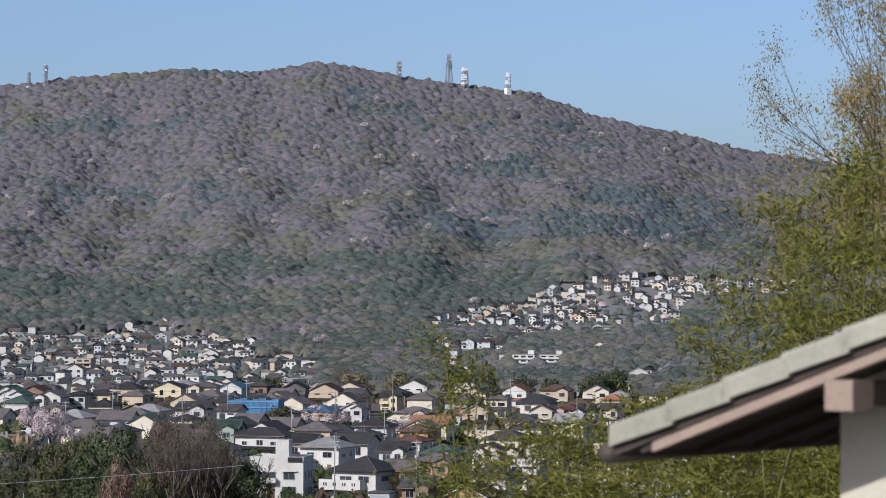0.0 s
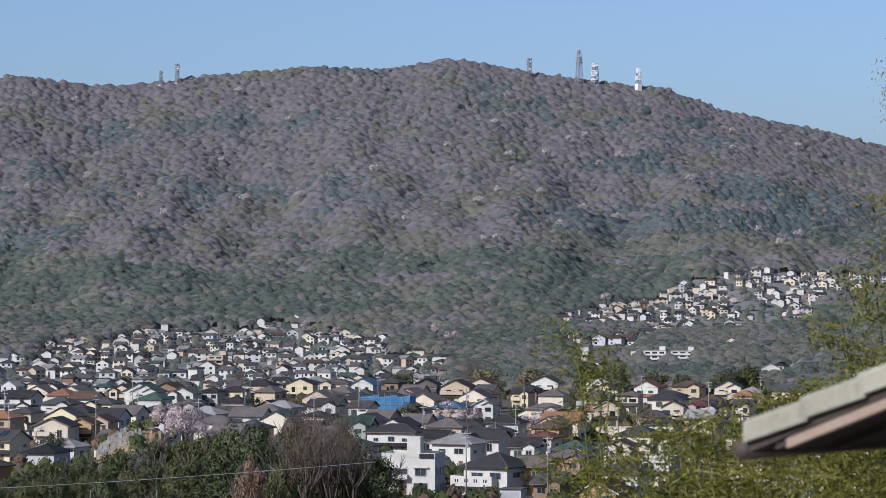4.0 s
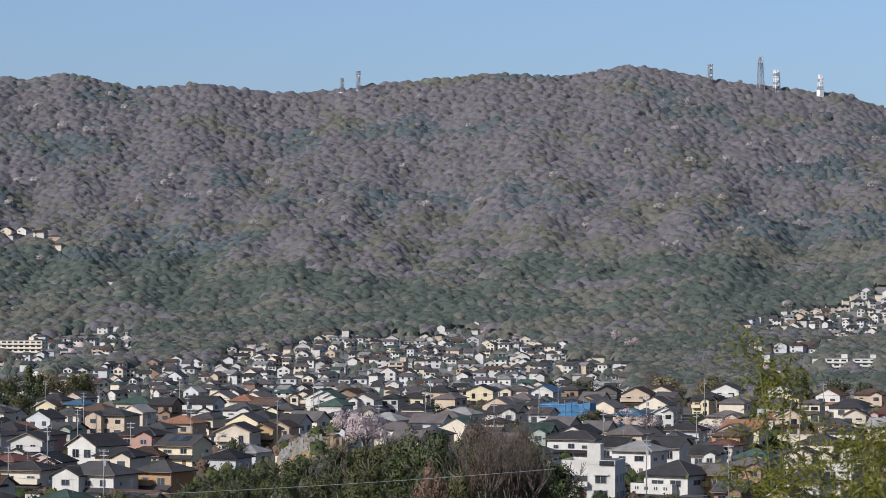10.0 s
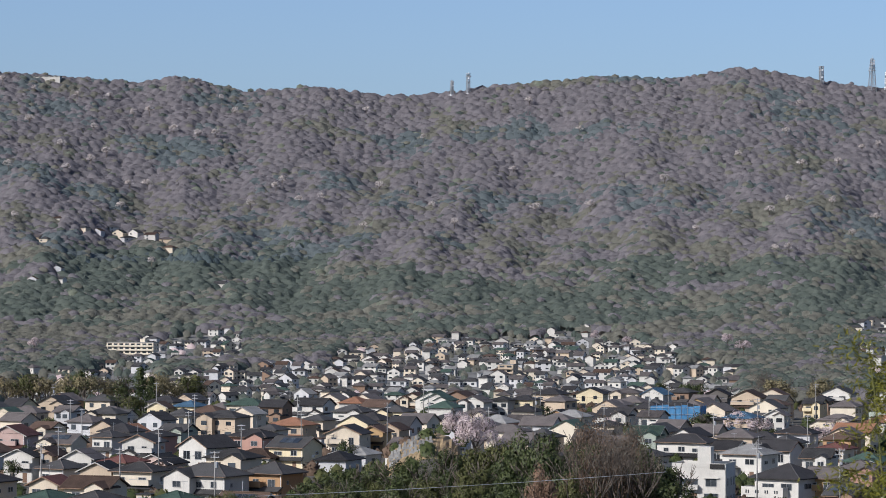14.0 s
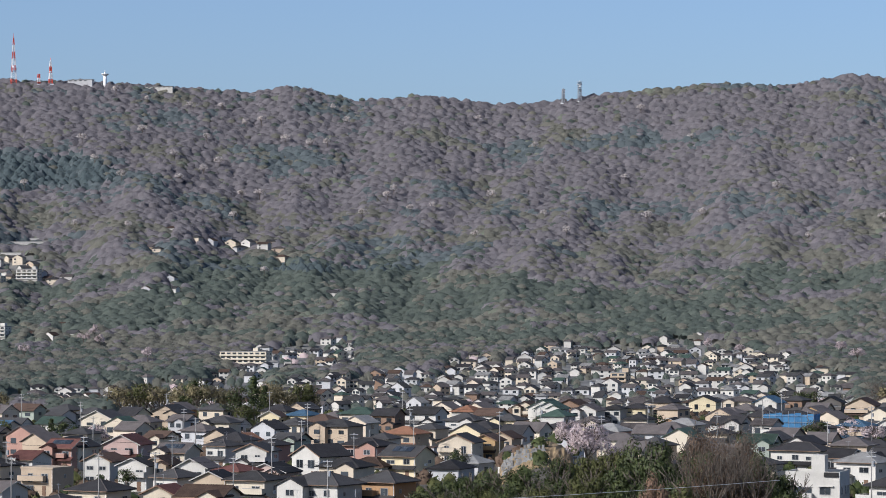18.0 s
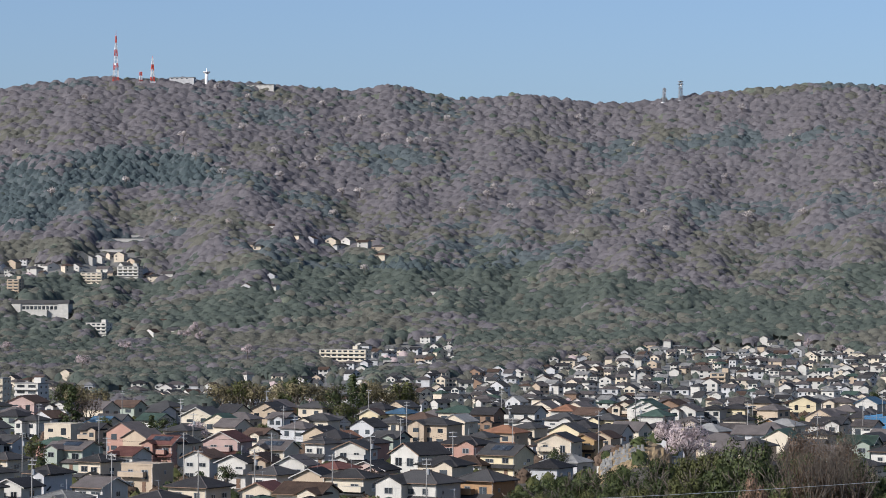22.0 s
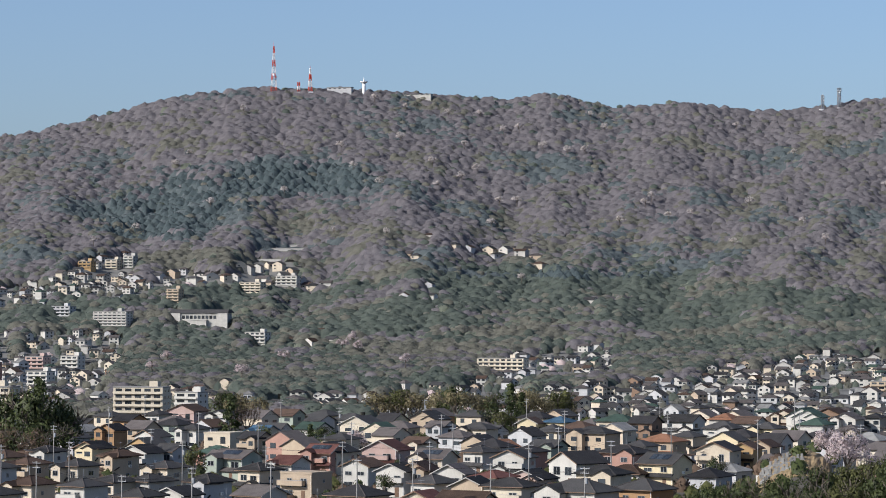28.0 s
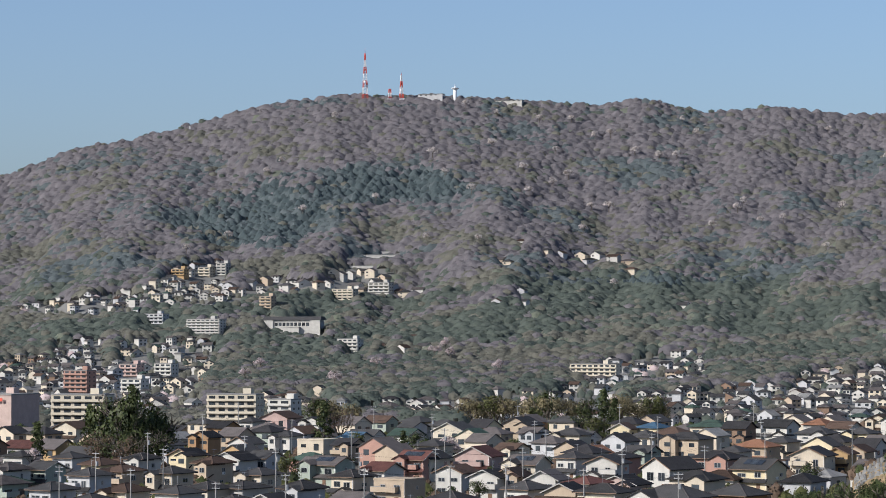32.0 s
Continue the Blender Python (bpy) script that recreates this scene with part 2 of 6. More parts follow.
def make_ground():
    bear = np.concatenate([np.arange(-180, -24, 4), np.arange(-24, 24, 0.2), np.arange(24, 180.01, 4)])
    dist = np.concatenate([[0.001, 0.5, 3, 6, 10, 16, 25, 40], np.arange(60, 420, 30), np.arange(420, 1500, 45), np.arange(1500, 3560, 22), [3650, 3800, 4200, 5200, 9000]])
    bb, dd = np.meshgrid(np.radians(bear), dist)
    x, y = dd * np.sin(bb), dd * np.cos(bb)
    z = ground(x, y)
    v = np.stack([x, y, z], -1).reshape(-1, 3)
    nb, nd = len(bear), len(dist)
    i = np.arange(nd - 1)[:, None] * nb + np.arange(nb - 1)[None, :]
    f = np.stack([i, i + 1, i + nb + 1, i + nb], -1).reshape(-1, 4)[:, ::-1]
    me = bpy.data.meshes.new("ground")
    me.from_pydata(v.tolist(), [], f.tolist())
    me.materials.append(GROUND)
    me.materials.append(LITTER)
    me.polygons.foreach_set("material_index", [int(dist[k // (nb - 1)] > 1600) for k in range(len(f))])
    me.polygons.foreach_set("use_smooth", [True] * len(f))
    tagged(new("ground", me), "brown earth and asphalt of the valley and mountain slopes", "ground", kind="structure")


make_ground()


# ---- woods on the mountain ----
def crown_shape(rng, kind):
    """A lumpy crown about 1 across each way."""
    bm = bmesh.new()
    # a dome with lobes, its outline broken by sprays that lie along it
    lobes = [Vector((rng.uniform(-1, 1), rng.uniform(-1, 1), rng.uniform(-0.1, 1))).normalized() for _ in range(5)]

    def bulge(out):
        return 0.80 + 0.22 * max(0, max(out.dot(w) for w in lobes)) ** 5

    bmesh.ops.create_icosphere(bm, subdivisions=1, radius=1.0)
    bmesh.ops.delete(bm, geom=[q for q in bm.verts if q.co.z < -0.6], context="VERTS")
    for v in bm.verts:
        v.co *= bulge(v.co.normalized()) * rng.uniform(0.94, 1.04)
    for i in range({"round": 26, "shrub": 70}[kind]):
        up = rng.uniform(-0.2, 1.0)
        a = rng.uniform(0, 2 * math.pi)
        q = math.sqrt(1 - up * up)
        out = Vector((math.cos(a) * q, math.sin(a) * q, up))
        mid = out * bulge(out) * (rng.uniform(0.94, 1.03) if kind == "round" else rng.uniform(0.93, 1.08))
        n = (out * (0.4 if kind == "shrub" else 1.5) + Vector((rng.uniform(-1, 1), rng.uniform(-1, 1), rng.uniform(-0.6, 1))) * (0.4 if kind == "round" else 0.6)).normalized()
        u = Matrix.Rotation(rng.uniform(0, 6.28), 3, n) @ n.orthogonal().normalized()
        t = n.cross(u)
        size = rng.uniform(0.10, 0.20)
        bm.faces.new([bm.verts.new(mid + w) for w in (u * size, t * size * 0.8 - u * size * 0.5, -t * size * 0.8 - u * size * 0.4)])
    bm.verts.index_update()
    v = np.array([q.co[:] for q in bm.verts])
    f = np.array([[q.index for q in face.verts] for face in bm.faces])
    bm.free()
    return v, f


def scatter(name, shapes, places, mat, label, category, form=0.85):
    """Joins one crown for each place (x, y, z, radius, height) into one mesh."""
    vs, fs, ns, k = [], [], [], 0
    rng = np.random.default_rng(len(name))
    for p in places:
        v, f = shapes[int(rng.integers(len(shapes)))]
        a = rng.uniform(0, 2 * math.pi)
        c, s = math.cos(a), math.sin(a)
        q = np.stack([(v[:, 0] * c - v[:, 1] * s) * p[3] + p[0], (v[:, 0] * s + v[:, 1] * c) * p[3] + p[1], v[:, 2] * p[4] + p[2]], -1)
        vs.append(q)
        out = q - (np.array(p[:3]) - (0, 0, 0.25 * p[4]))
        out = form * out / np.linalg.norm(out, axis=1, keepdims=True) + (0, -0.35, 0.75)
        ns.append(out / np.linalg.norm(out, axis=1, keepdims=True))
        fs.append(f + k)
        k += len(v)
    if not vs:
        return
    v, f = np.concatenate(vs), np.concatenate(fs)
    me = bpy.data.meshes.new(name)
    me.vertices.add(len(v))
    me.vertices.foreach_set("co", v.ravel())
    me.loops.add(f.size)
    me.loops.foreach_set("vertex_index", f.ravel().astype(np.int32))
    me.polygons.add(len(f))
    me.polygons.foreach_set("loop_start", np.arange(0, f.size, 3, dtype=np.int32))
    me.materials.append(mat)
    me.update(calc_edges=True)
    # sprays shade with the slope and a little with the roundness of their crown
    me.attributes.new("custom_normal", "FLOAT_VECTOR", "POINT").data.foreach_set("vector", np.concatenate(ns).ravel().astype(np.float32))
    tagged(new(name, me), label, category, kind="stuff")


shape_rng = random.Random(3)
ROUND = [crown_shape(shape_rng, "round") for _ in range(9)]
SHRUB = [crown_shape(shape_rng, "shrub") for _ in range(5)]

# open ground of the hill settlements: bearings and elevations between which houses stand instead of woods
CLEARINGS, YARDS = [], []


def clearing(density, *outline):
    """Ground with that share of houses, within an outline of bearings and elevations."""
    CLEARINGS.append((density, outline, min(q[0] for q in outline), max(q[0] for q in outline), min(q[1] for q in outline), max(q[1] for q in outline)))


def yard(b, e):
    """Whether that is the open ground before a building on the slope."""
    return any(q[0] < b < q[1] and q[2] < e < q[3] for q in YARDS)


def settled(b, e):
    """The share of houses there, none in the woods; the edge wanders."""
    e += 0.04 * noise.noise((b * 3.1, 0.5, 7.0))
    for density, outline, b0, b1, e0, e1 in CLEARINGS:
        if b0 < b < b1 and e0 < e < e1:
            inside = False
            for (ba, ea), (bb, eb) in zip(outline, outline[1:] + outline[:1]):
                if (ea > e) != (eb > e) and b < ba + (e - ea) / (eb - ea) * (bb - ba):
                    inside = not inside
            if inside:
                return density
    return 0.0


clearing(0.95, (-1.78, -1.39), (-1.4, -1.09), (-0.97, -1.07), (-0.6, -1.12), (-0.17, -1.02), (0.47, -0.81), (0.68, -0.72), (1.11, -0.88), (1.65, -0.76), (2.18, -0.87), (2.61, -0.71), (3.26, -0.68), (3.63, -0.87), (4.11, -0.85), (4.38, -0.98), (4.92, -1.04), (5.06, -1.41), (5.4, -1.25), (6.04, -1.36), (6.2, -1.68), (6.2, -2.38), (-1.78, -2.35))
clearing(0.75, (-5.37, -1.91), (-4.64, -1.59), (-4.22, -1.54), (-3.37, -1.44), (-2.84, -1.36), (-2.09, -1.37), (-1.67, -1.44), (-1.67, -2.35), (-5.38, -2.34))
clearing(0.6, (-5.27, -0.95), (-4.74, -0.84), (-4.21, -0.74), (-3.26, -0.69), (-3.16, -1.17), (-3.69, -1.38), (-4.64, -1.38), (-5.27, -1.59), (-5.58, -1.37))
clearing(0.7, (-7.84, -1.78), (-7.14, -1.44), (-6.34, -1.48), (-5.69, -1.29), (-5.05, -1.29), (-4.84, -1.67), (-4.4, -2.09), (-7.83, -2.10))
clearing(0.6, (-12.57, -1.96), (-12.47, -1.53), (-11.61, -1.58), (-10.65, -1.43), (-10.22, -1.75), (-7.75, -1.54), (-7.75, -1.97))
clearing(0.7, (-16.91, -1.94), (-16.91, -0.87), (-15.97, -0.71), (-15.44, -0.82), (-14.49, -0.88), (-14.27, -0.45), (-13.1, -0.45), (-12.52, -0.56), (-12.46, -0.89), (-12.89, -1.53), (-12.57, -1.96))
clearing(0.4, (-15.65, -0.45), (-14.59, -0.45), (-14.59, -0.88), (-15.65, -0.87))
clearing(0.95, (-13.95, 0.46), (-13.79, 0.62), (-13.31, 0.96), (-12.46, 1.02), (-12.33, 0.62), (-12.03, 0.51), (-12.03, 0.19), (-12.89, 0.13), (-13.95, 0.19))
clearing(0.55, (-16.38, 0.09), (-15.96, 0.31), (-15.01, 0.36), (-14.38, 0.51), (-13.95, 0.41), (-13.95, -0.02), (-15.01, -0.04), (-15.96, -0.02))
clearing(0.5, (-10.37, 0.39), (-10.32, 0.72), (-9.78, 0.88), (-9.14, 0.93), (-9.14, 0.71), (-9.25, 0.39))
clearing(0.35, (-12.03, 0.51), (-11.6, 0.74), (-10.32, 0.66), (-10.32, 0.45), (-12.03, 0.29))
clearing(0.8, (8.19, -0.78), (8.51, -0.48), (9.53, -0.37), (10.17, -0.21), (10.71, 0.05), (11.24, 0.19), (11.78, 0.25), (12.95, 0.21), (14.02, 0.15), (15.29, 0.11), (15.29, -0.15), (13.27, -0.26), (12.96, -0.72), (11.99, -0.91), (11.25, -0.91), (10.07, -0.95), (9.75, -0.78))
clearing(0.9, (8.19, -1.05), (9.75, -1.03), (9.75, -1.16), (8.19, -1.18))
clearing(0.35, (8.46, -1.23), (9.75, -1.26), (9.75, -1.64), (8.46, -1.69))
clearing(0.5, (11.94, -1.58), (12.74, -1.58), (12.74, -1.85), (11.94, -1.85))

# cherries that stand out of the woods: bearing and elevation
WILD = ((3.1, 3.16), (1.85, 2.39), (4.71, 2.19), (7.25, 3.63), (7.97, 2.49), (7.06, 1.8), (6.69, 1.58), (7.87, 1.76), (8.67, 1.44), (7.04, 0.88),
            (6.79, 0.86), (10.71, 1.98), (11.51, 2.92), (12.74, 2.63), (8.24, 1.15), (9.37, 2.44), (10.76, 2.87), (12.74, 0.93), (2.26, 1.62), (2.15, 3.7),
            (8.72, 2.87), (11.99, 1.05), (9.31, 1.26), (6.1, 2.68), (-2.54, 2.15), (-2.66, 2.04), (-1.8, 1.83), (-2.22, 1.8), (-0.7, 2.04), (0.73, 1.34),
            (-3.44, 3.48), (-0.94, 3.52), (-3.69, 3.73), (-5.35, 3.44), (-5.05, 3.49), (-6.15, 2.54), (-5.85, 2.68), (-5.09, 2.06))
WILDER = ((-4.13, 3.06), (-3.14, 1.72), (-5.79, 3.77), (0.14, 2.99), (-6.09, 3.18), (-4.6, 3.13), (-9.51, 2.26), (-8.43, 3.11), (-11.56, 2.78), (-11.29, 2.99),
            (-6.4, 3.78), (-7.21, 3.88), (-7.8, 4.05), (-8.56, 1.5), (-7.57, 1.47), (-6.7, 2.85), (-5.58, 1.64), (-10.28, 3.82), (-7.69, 2.42), (-5.42, 2.1),
            (8.42, 2.78), (7.3, 2.45), (7, 3.1), (11.5, 2.6), (9, 2.3), (-6.6, 2.4), (-3.8, 3.05), (-10.9, 2.05), (-12.3, 1.55), (-13.1, 1.3),
            (-5, 0.6), (-1, 1.3), (0.3, 1.7), (3.3, 1.7), (5.3, 1.25), (12.4, 0.75), (-8.2, 2.75), (-7.3, 3.3), (9.1, -0.3))
LOW_CHERRIES = ((5.9, -0.95), (6.2, -1.1), (4, -0.95), (3.4, -0.85), (-8.2, -0.6), (-8.4, -0.7), (-8.1, -0.75), (-10.3, -1.3), (-11.7, -0.95), (-12, -1.15),
            (-9.5, -0.95), (-7.2, -1.05))

# stands of conifers and evergreens: bearing, elevation, half widths, how dense
STANDS = ((-4.4, 0.5, 1.1, 0.6, 0.6), (-3.0, 3.2, 0.8, 0.4, 0.35), (-12.8, 0.2, 0.8, 0.2, 0.9), (-15.2, -0.45, 1.0, 0.25, 0.6), (-11.5, -0.6, 1.2, 0.3, 0.7), (-10.6, 2.35, 1.5, 0.45, 1.5), (-11.9, 1.6, 1.2, 0.45, 1.3), (-8.6, 2.4, 1.3, 0.4, 1.0), (9.9, 2.3, 0.5, 0.25, 0.9), (11.5, 1.6, 2.0, 0.7, 0.75), (12.5, 0.9, 2.2, 0.5, 0.6),
          (6.6, 0.4, 2.0, 0.5, 0.35), (9.3, -0.7, 1.6, 0.5, 0.6), (-2.4, 0.5, 1.2, 0.7, 0.6), (-9.0, 0.0, 2.5, 0.5, 0.5), (-5.5, 0.2, 2.2, 0.5, 0.55),
          (1.0, -0.4, 3.0, 0.5, 0.55), (-13.5, 1.6, 2.0, 0.5, 0.4), (5.0, 0.0, 2.6, 0.6, 0.4), (8.2, -0.2, 1.5, 0.5, 0.5))


CELL = 8.2
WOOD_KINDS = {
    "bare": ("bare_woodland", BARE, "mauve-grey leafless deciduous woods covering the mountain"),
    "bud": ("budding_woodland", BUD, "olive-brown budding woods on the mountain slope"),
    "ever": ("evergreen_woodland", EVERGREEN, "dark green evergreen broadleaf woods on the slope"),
    # upper evergreens and cedars: a bluer green with distance haze put into it
    "high": ("upper_evergreen_woodland", HAZED_EVERGREEN, "blue-green evergreen crowns high on the mountain"),
    "cedar": ("cedar_woodland", CEDAR, "dark stands of pointed cedars, tinted blue for haze"),
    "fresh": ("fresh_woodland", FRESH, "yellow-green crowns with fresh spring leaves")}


def wood_kind(rng, x, y, b, e):
    """Which trees grow there: evergreens low down and in stands, leafless woods above."""
    n1 = 1.5 * noise.noise((x / 170, y / 130, 3.0)) + 1.0 * noise.noise((x / 48, y / 40, 8.0))
    dense = sum(k * math.exp(-((b - c) / w) ** 2 - ((e - m) / h) ** 2) for c, m, w, h, k in STANDS)
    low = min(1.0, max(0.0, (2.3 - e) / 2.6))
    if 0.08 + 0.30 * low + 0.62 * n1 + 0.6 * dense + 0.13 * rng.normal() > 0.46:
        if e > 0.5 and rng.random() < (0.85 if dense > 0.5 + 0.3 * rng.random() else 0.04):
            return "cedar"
        # higher up, the same evergreens take the colour that carries haze
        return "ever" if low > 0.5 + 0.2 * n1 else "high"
    if rng.random() < 0.012 + 0.05 * low * low:
        return "fresh"
    return "bud" if 0.10 + 0.55 * low + 0.9 * noise.noise((x / 90, y / 75, 20.0)) + 0.16 * rng.normal() > 0.45 else "bare"


def plant_woods():
    """The closed canopy of the woods: one rounded top for each tree, with loose sprays standing out of it."""
    rng = np.random.default_rng(11)
    left, near, across, deep = -1190.0, 1480.0, int(2380 / CELL), int(2060 / CELL)
    ci, cj = np.meshgrid(np.arange(across), np.arange(deep), indexing="ij")
    tx = left + (ci + 0.5 + rng.uniform(-0.42, 0.42, ci.shape)) * CELL
    ty = near + (cj + 0.5 + rng.uniform(-0.42, 0.42, ci.shape)) * CELL
    bear, dist = np.degrees(np.arctan2(tx, ty)), np.hypot(tx, ty)
    rise = np.degrees(np.arctan2(ground(tx, ty) - EYE.z, dist))
    width = rng.uniform(3.8, 6.6, ci.shape)
    top, steep = 5.0 + rng.uniform(-1.4, 1.8, ci.shape) + 0.35 * width, rng.uniform(0.36, 0.70, ci.shape) / width
    names = list(WOOD_KINDS)
    kind = np.full(ci.shape, -1)
    for i in range(across):
        for j in range(deep):
            b, d, e = bear[i, j], dist[i, j], rise[i, j]
            if not 1560 < d < 3525 or abs(b) > 18.6 or settled(b, e):
                continue
            name = wood_kind(rng, tx[i, j], ty[i, j], b, e)
            if yard(b, e):
                top[i, j], width[i, j] = rng.uniform(1.0, 2.6), 3.5
            elif name == "cedar":
                top[i, j], steep[i, j] = top[i, j] + rng.uniform(-1, 2), 0.30
            kind[i, j] = names.index(name)
    top[kind < 0] = -99.0
    # single crowns that stand above the rest
    tall = {k: [] for k in ("bare", "bud", "ever", "fresh")}
    for i, j in zip(*np.nonzero((kind >= 0) & (rng.random(ci.shape) < 0.17) & (top > 4))):
        r, own = rng.uniform(3.6, 6.4), names[kind[i, j]]
        other = own if own in tall and rng.random() < 0.55 else ("bud", "ever", "bare", "bud")[int(rng.integers(4))]
        if own != "cedar":
            tall[other].append((tx[i, j], ty[i, j], ground_at(tx[i, j], ty[i, j]) + top[i, j] - 0.45 * r + rng.uniform(0.2, 1.4), r, r * rng.uniform(0.55, 0.8)))
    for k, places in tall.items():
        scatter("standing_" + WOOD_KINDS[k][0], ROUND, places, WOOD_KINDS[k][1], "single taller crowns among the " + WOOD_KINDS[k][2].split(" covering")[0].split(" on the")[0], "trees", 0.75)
    # the canopy's height over a fine grid, and whose crown is uppermost
    step = 2.2
    gx, gy = np.meshgrid(np.arange(left + CELL, -left - CELL, step), np.arange(near + CELL, near + 2040, step), indexing="ij")
    gx, gy = gx + rng.uniform(-0.6, 0.6, gx.shape), gy + rng.uniform(-0.6, 0.6, gx.shape)
    a, c = ((gx - left) / CELL).astype(int), ((gy - near) / CELL).astype(int)
    best, owner = np.full(gx.shape, -9.0), np.full(gx.shape, -1)
    for da in (-1, 0, 1):
        for dc in (-1, 0, 1):
            p, q = np.clip(a + da, 0, across - 1), np.clip(c + dc, 0, deep - 1)
            far2 = (gx - tx[p, q]) ** 2 + (gy - ty[p, q]) ** 2
            conical = kind[p, q] == names.index("cedar")
            h = np.where(conical, top[p, q] + 1.5 - 1.25 * np.sqrt(far2), top[p, q] - steep[p, q] * far2)
            h = np.where(far2 < (1.55 * width[p, q]) ** 2, h, -9.0)
            owner = np.where(h > best, p * deep + q, owner)
            best = np.maximum(best, h)
    gz = ground(gx, gy) + np.maximum(best, -1.5) + rng.uniform(-0.30, 0.30, gx.shape)
    points = np.stack([gx, gy, gz], -1).reshape(-1, 3)
    n = gx.shape[1]
    base = (np.arange(gx.shape[0] - 1)[:, None] * n + np.arange(n - 1)[None, :]).ravel()
    quads = np.stack([base, base + n, base + n + 1, base + 1], -1)
    mine = np.where(best.ravel() > -1.0, owner.ravel(), -1)[base]
    face_kind = np.where(mine >= 0, kind.ravel()[mine], -1)
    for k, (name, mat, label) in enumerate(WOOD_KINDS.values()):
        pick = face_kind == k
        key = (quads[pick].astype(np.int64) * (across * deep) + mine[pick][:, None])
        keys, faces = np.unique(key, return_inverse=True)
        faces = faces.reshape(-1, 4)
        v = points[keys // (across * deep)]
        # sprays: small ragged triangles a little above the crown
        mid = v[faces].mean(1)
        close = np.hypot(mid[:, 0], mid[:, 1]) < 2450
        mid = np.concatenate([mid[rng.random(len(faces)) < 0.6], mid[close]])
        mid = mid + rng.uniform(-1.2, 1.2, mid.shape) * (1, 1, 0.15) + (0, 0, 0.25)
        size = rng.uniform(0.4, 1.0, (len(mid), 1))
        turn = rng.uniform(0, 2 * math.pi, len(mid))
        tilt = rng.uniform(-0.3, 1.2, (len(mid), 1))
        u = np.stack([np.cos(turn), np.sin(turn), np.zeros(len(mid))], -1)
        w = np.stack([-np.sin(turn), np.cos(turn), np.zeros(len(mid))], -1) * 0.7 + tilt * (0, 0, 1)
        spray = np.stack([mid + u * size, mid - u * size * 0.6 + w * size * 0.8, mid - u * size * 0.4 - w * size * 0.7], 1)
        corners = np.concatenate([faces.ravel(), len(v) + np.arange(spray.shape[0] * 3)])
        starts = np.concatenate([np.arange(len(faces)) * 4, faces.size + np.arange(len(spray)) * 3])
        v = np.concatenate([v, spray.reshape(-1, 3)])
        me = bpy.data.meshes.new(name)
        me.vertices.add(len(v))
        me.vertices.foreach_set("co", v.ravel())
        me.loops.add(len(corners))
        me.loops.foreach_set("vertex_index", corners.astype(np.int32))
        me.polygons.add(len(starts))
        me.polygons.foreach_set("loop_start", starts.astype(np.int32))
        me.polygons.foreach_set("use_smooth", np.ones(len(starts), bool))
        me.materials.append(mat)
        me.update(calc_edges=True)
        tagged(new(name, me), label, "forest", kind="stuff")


# ---- houses ----
def gable_roof(w, dep, h, rise, over, thick=0.22):
    """Chevron roof with its ridge along x."""
    x, y = w / 2 + over * 0.7, dep / 2 + over
    drop = rise * over / (dep / 2)
    lo = [(-y, h - drop), (0, h + rise), (y, h - drop)]
    pts = [(sx, p[0], p[1] + dz) for sx in (-x, x) for dz in (0, thick) for p in lo]
    return Geo().poly(pts, [(3, 4, 10, 9), (4, 5, 11, 10), (0, 6, 7, 1), (1, 7, 8, 2), (0, 3, 9, 6), (2, 8, 11, 5), (0, 1, 4, 3), (1, 2, 5, 4), (6, 9, 10, 7), (7, 10, 11, 8)])


def hip_roof(w, dep, h, rise, over, thick=0.2):
    x, y = w / 2 + over, dep / 2 + over
    k = max(0.02, x - y)
    j = max(0.02, y - x)
    pts = [(-x, -y, h), (x, -y, h), (x, y, h), (-x, y, h)]
    pts += [(p[0], p[1], h + thick) for p in pts]
    pts += [(-k, -j, h + thick + rise), (k, j, h + thick + rise)]
    g = Geo().poly(pts, [(0, 3, 2, 1), (0, 1, 5, 4), (1, 2, 6, 5), (2, 3, 7, 6), (3, 0, 4, 7)])
    if x >= y:
        g.poly(pts, [(4, 5, 9, 8), (5, 6, 9), (6, 7, 8, 9), (7, 4, 8)])
    else:
        g.poly(pts, [(4, 5, 8), (5, 6, 9, 8), (6, 7, 9), (7, 4, 8, 9)])
    return g, [Vector(p) for p in pts]


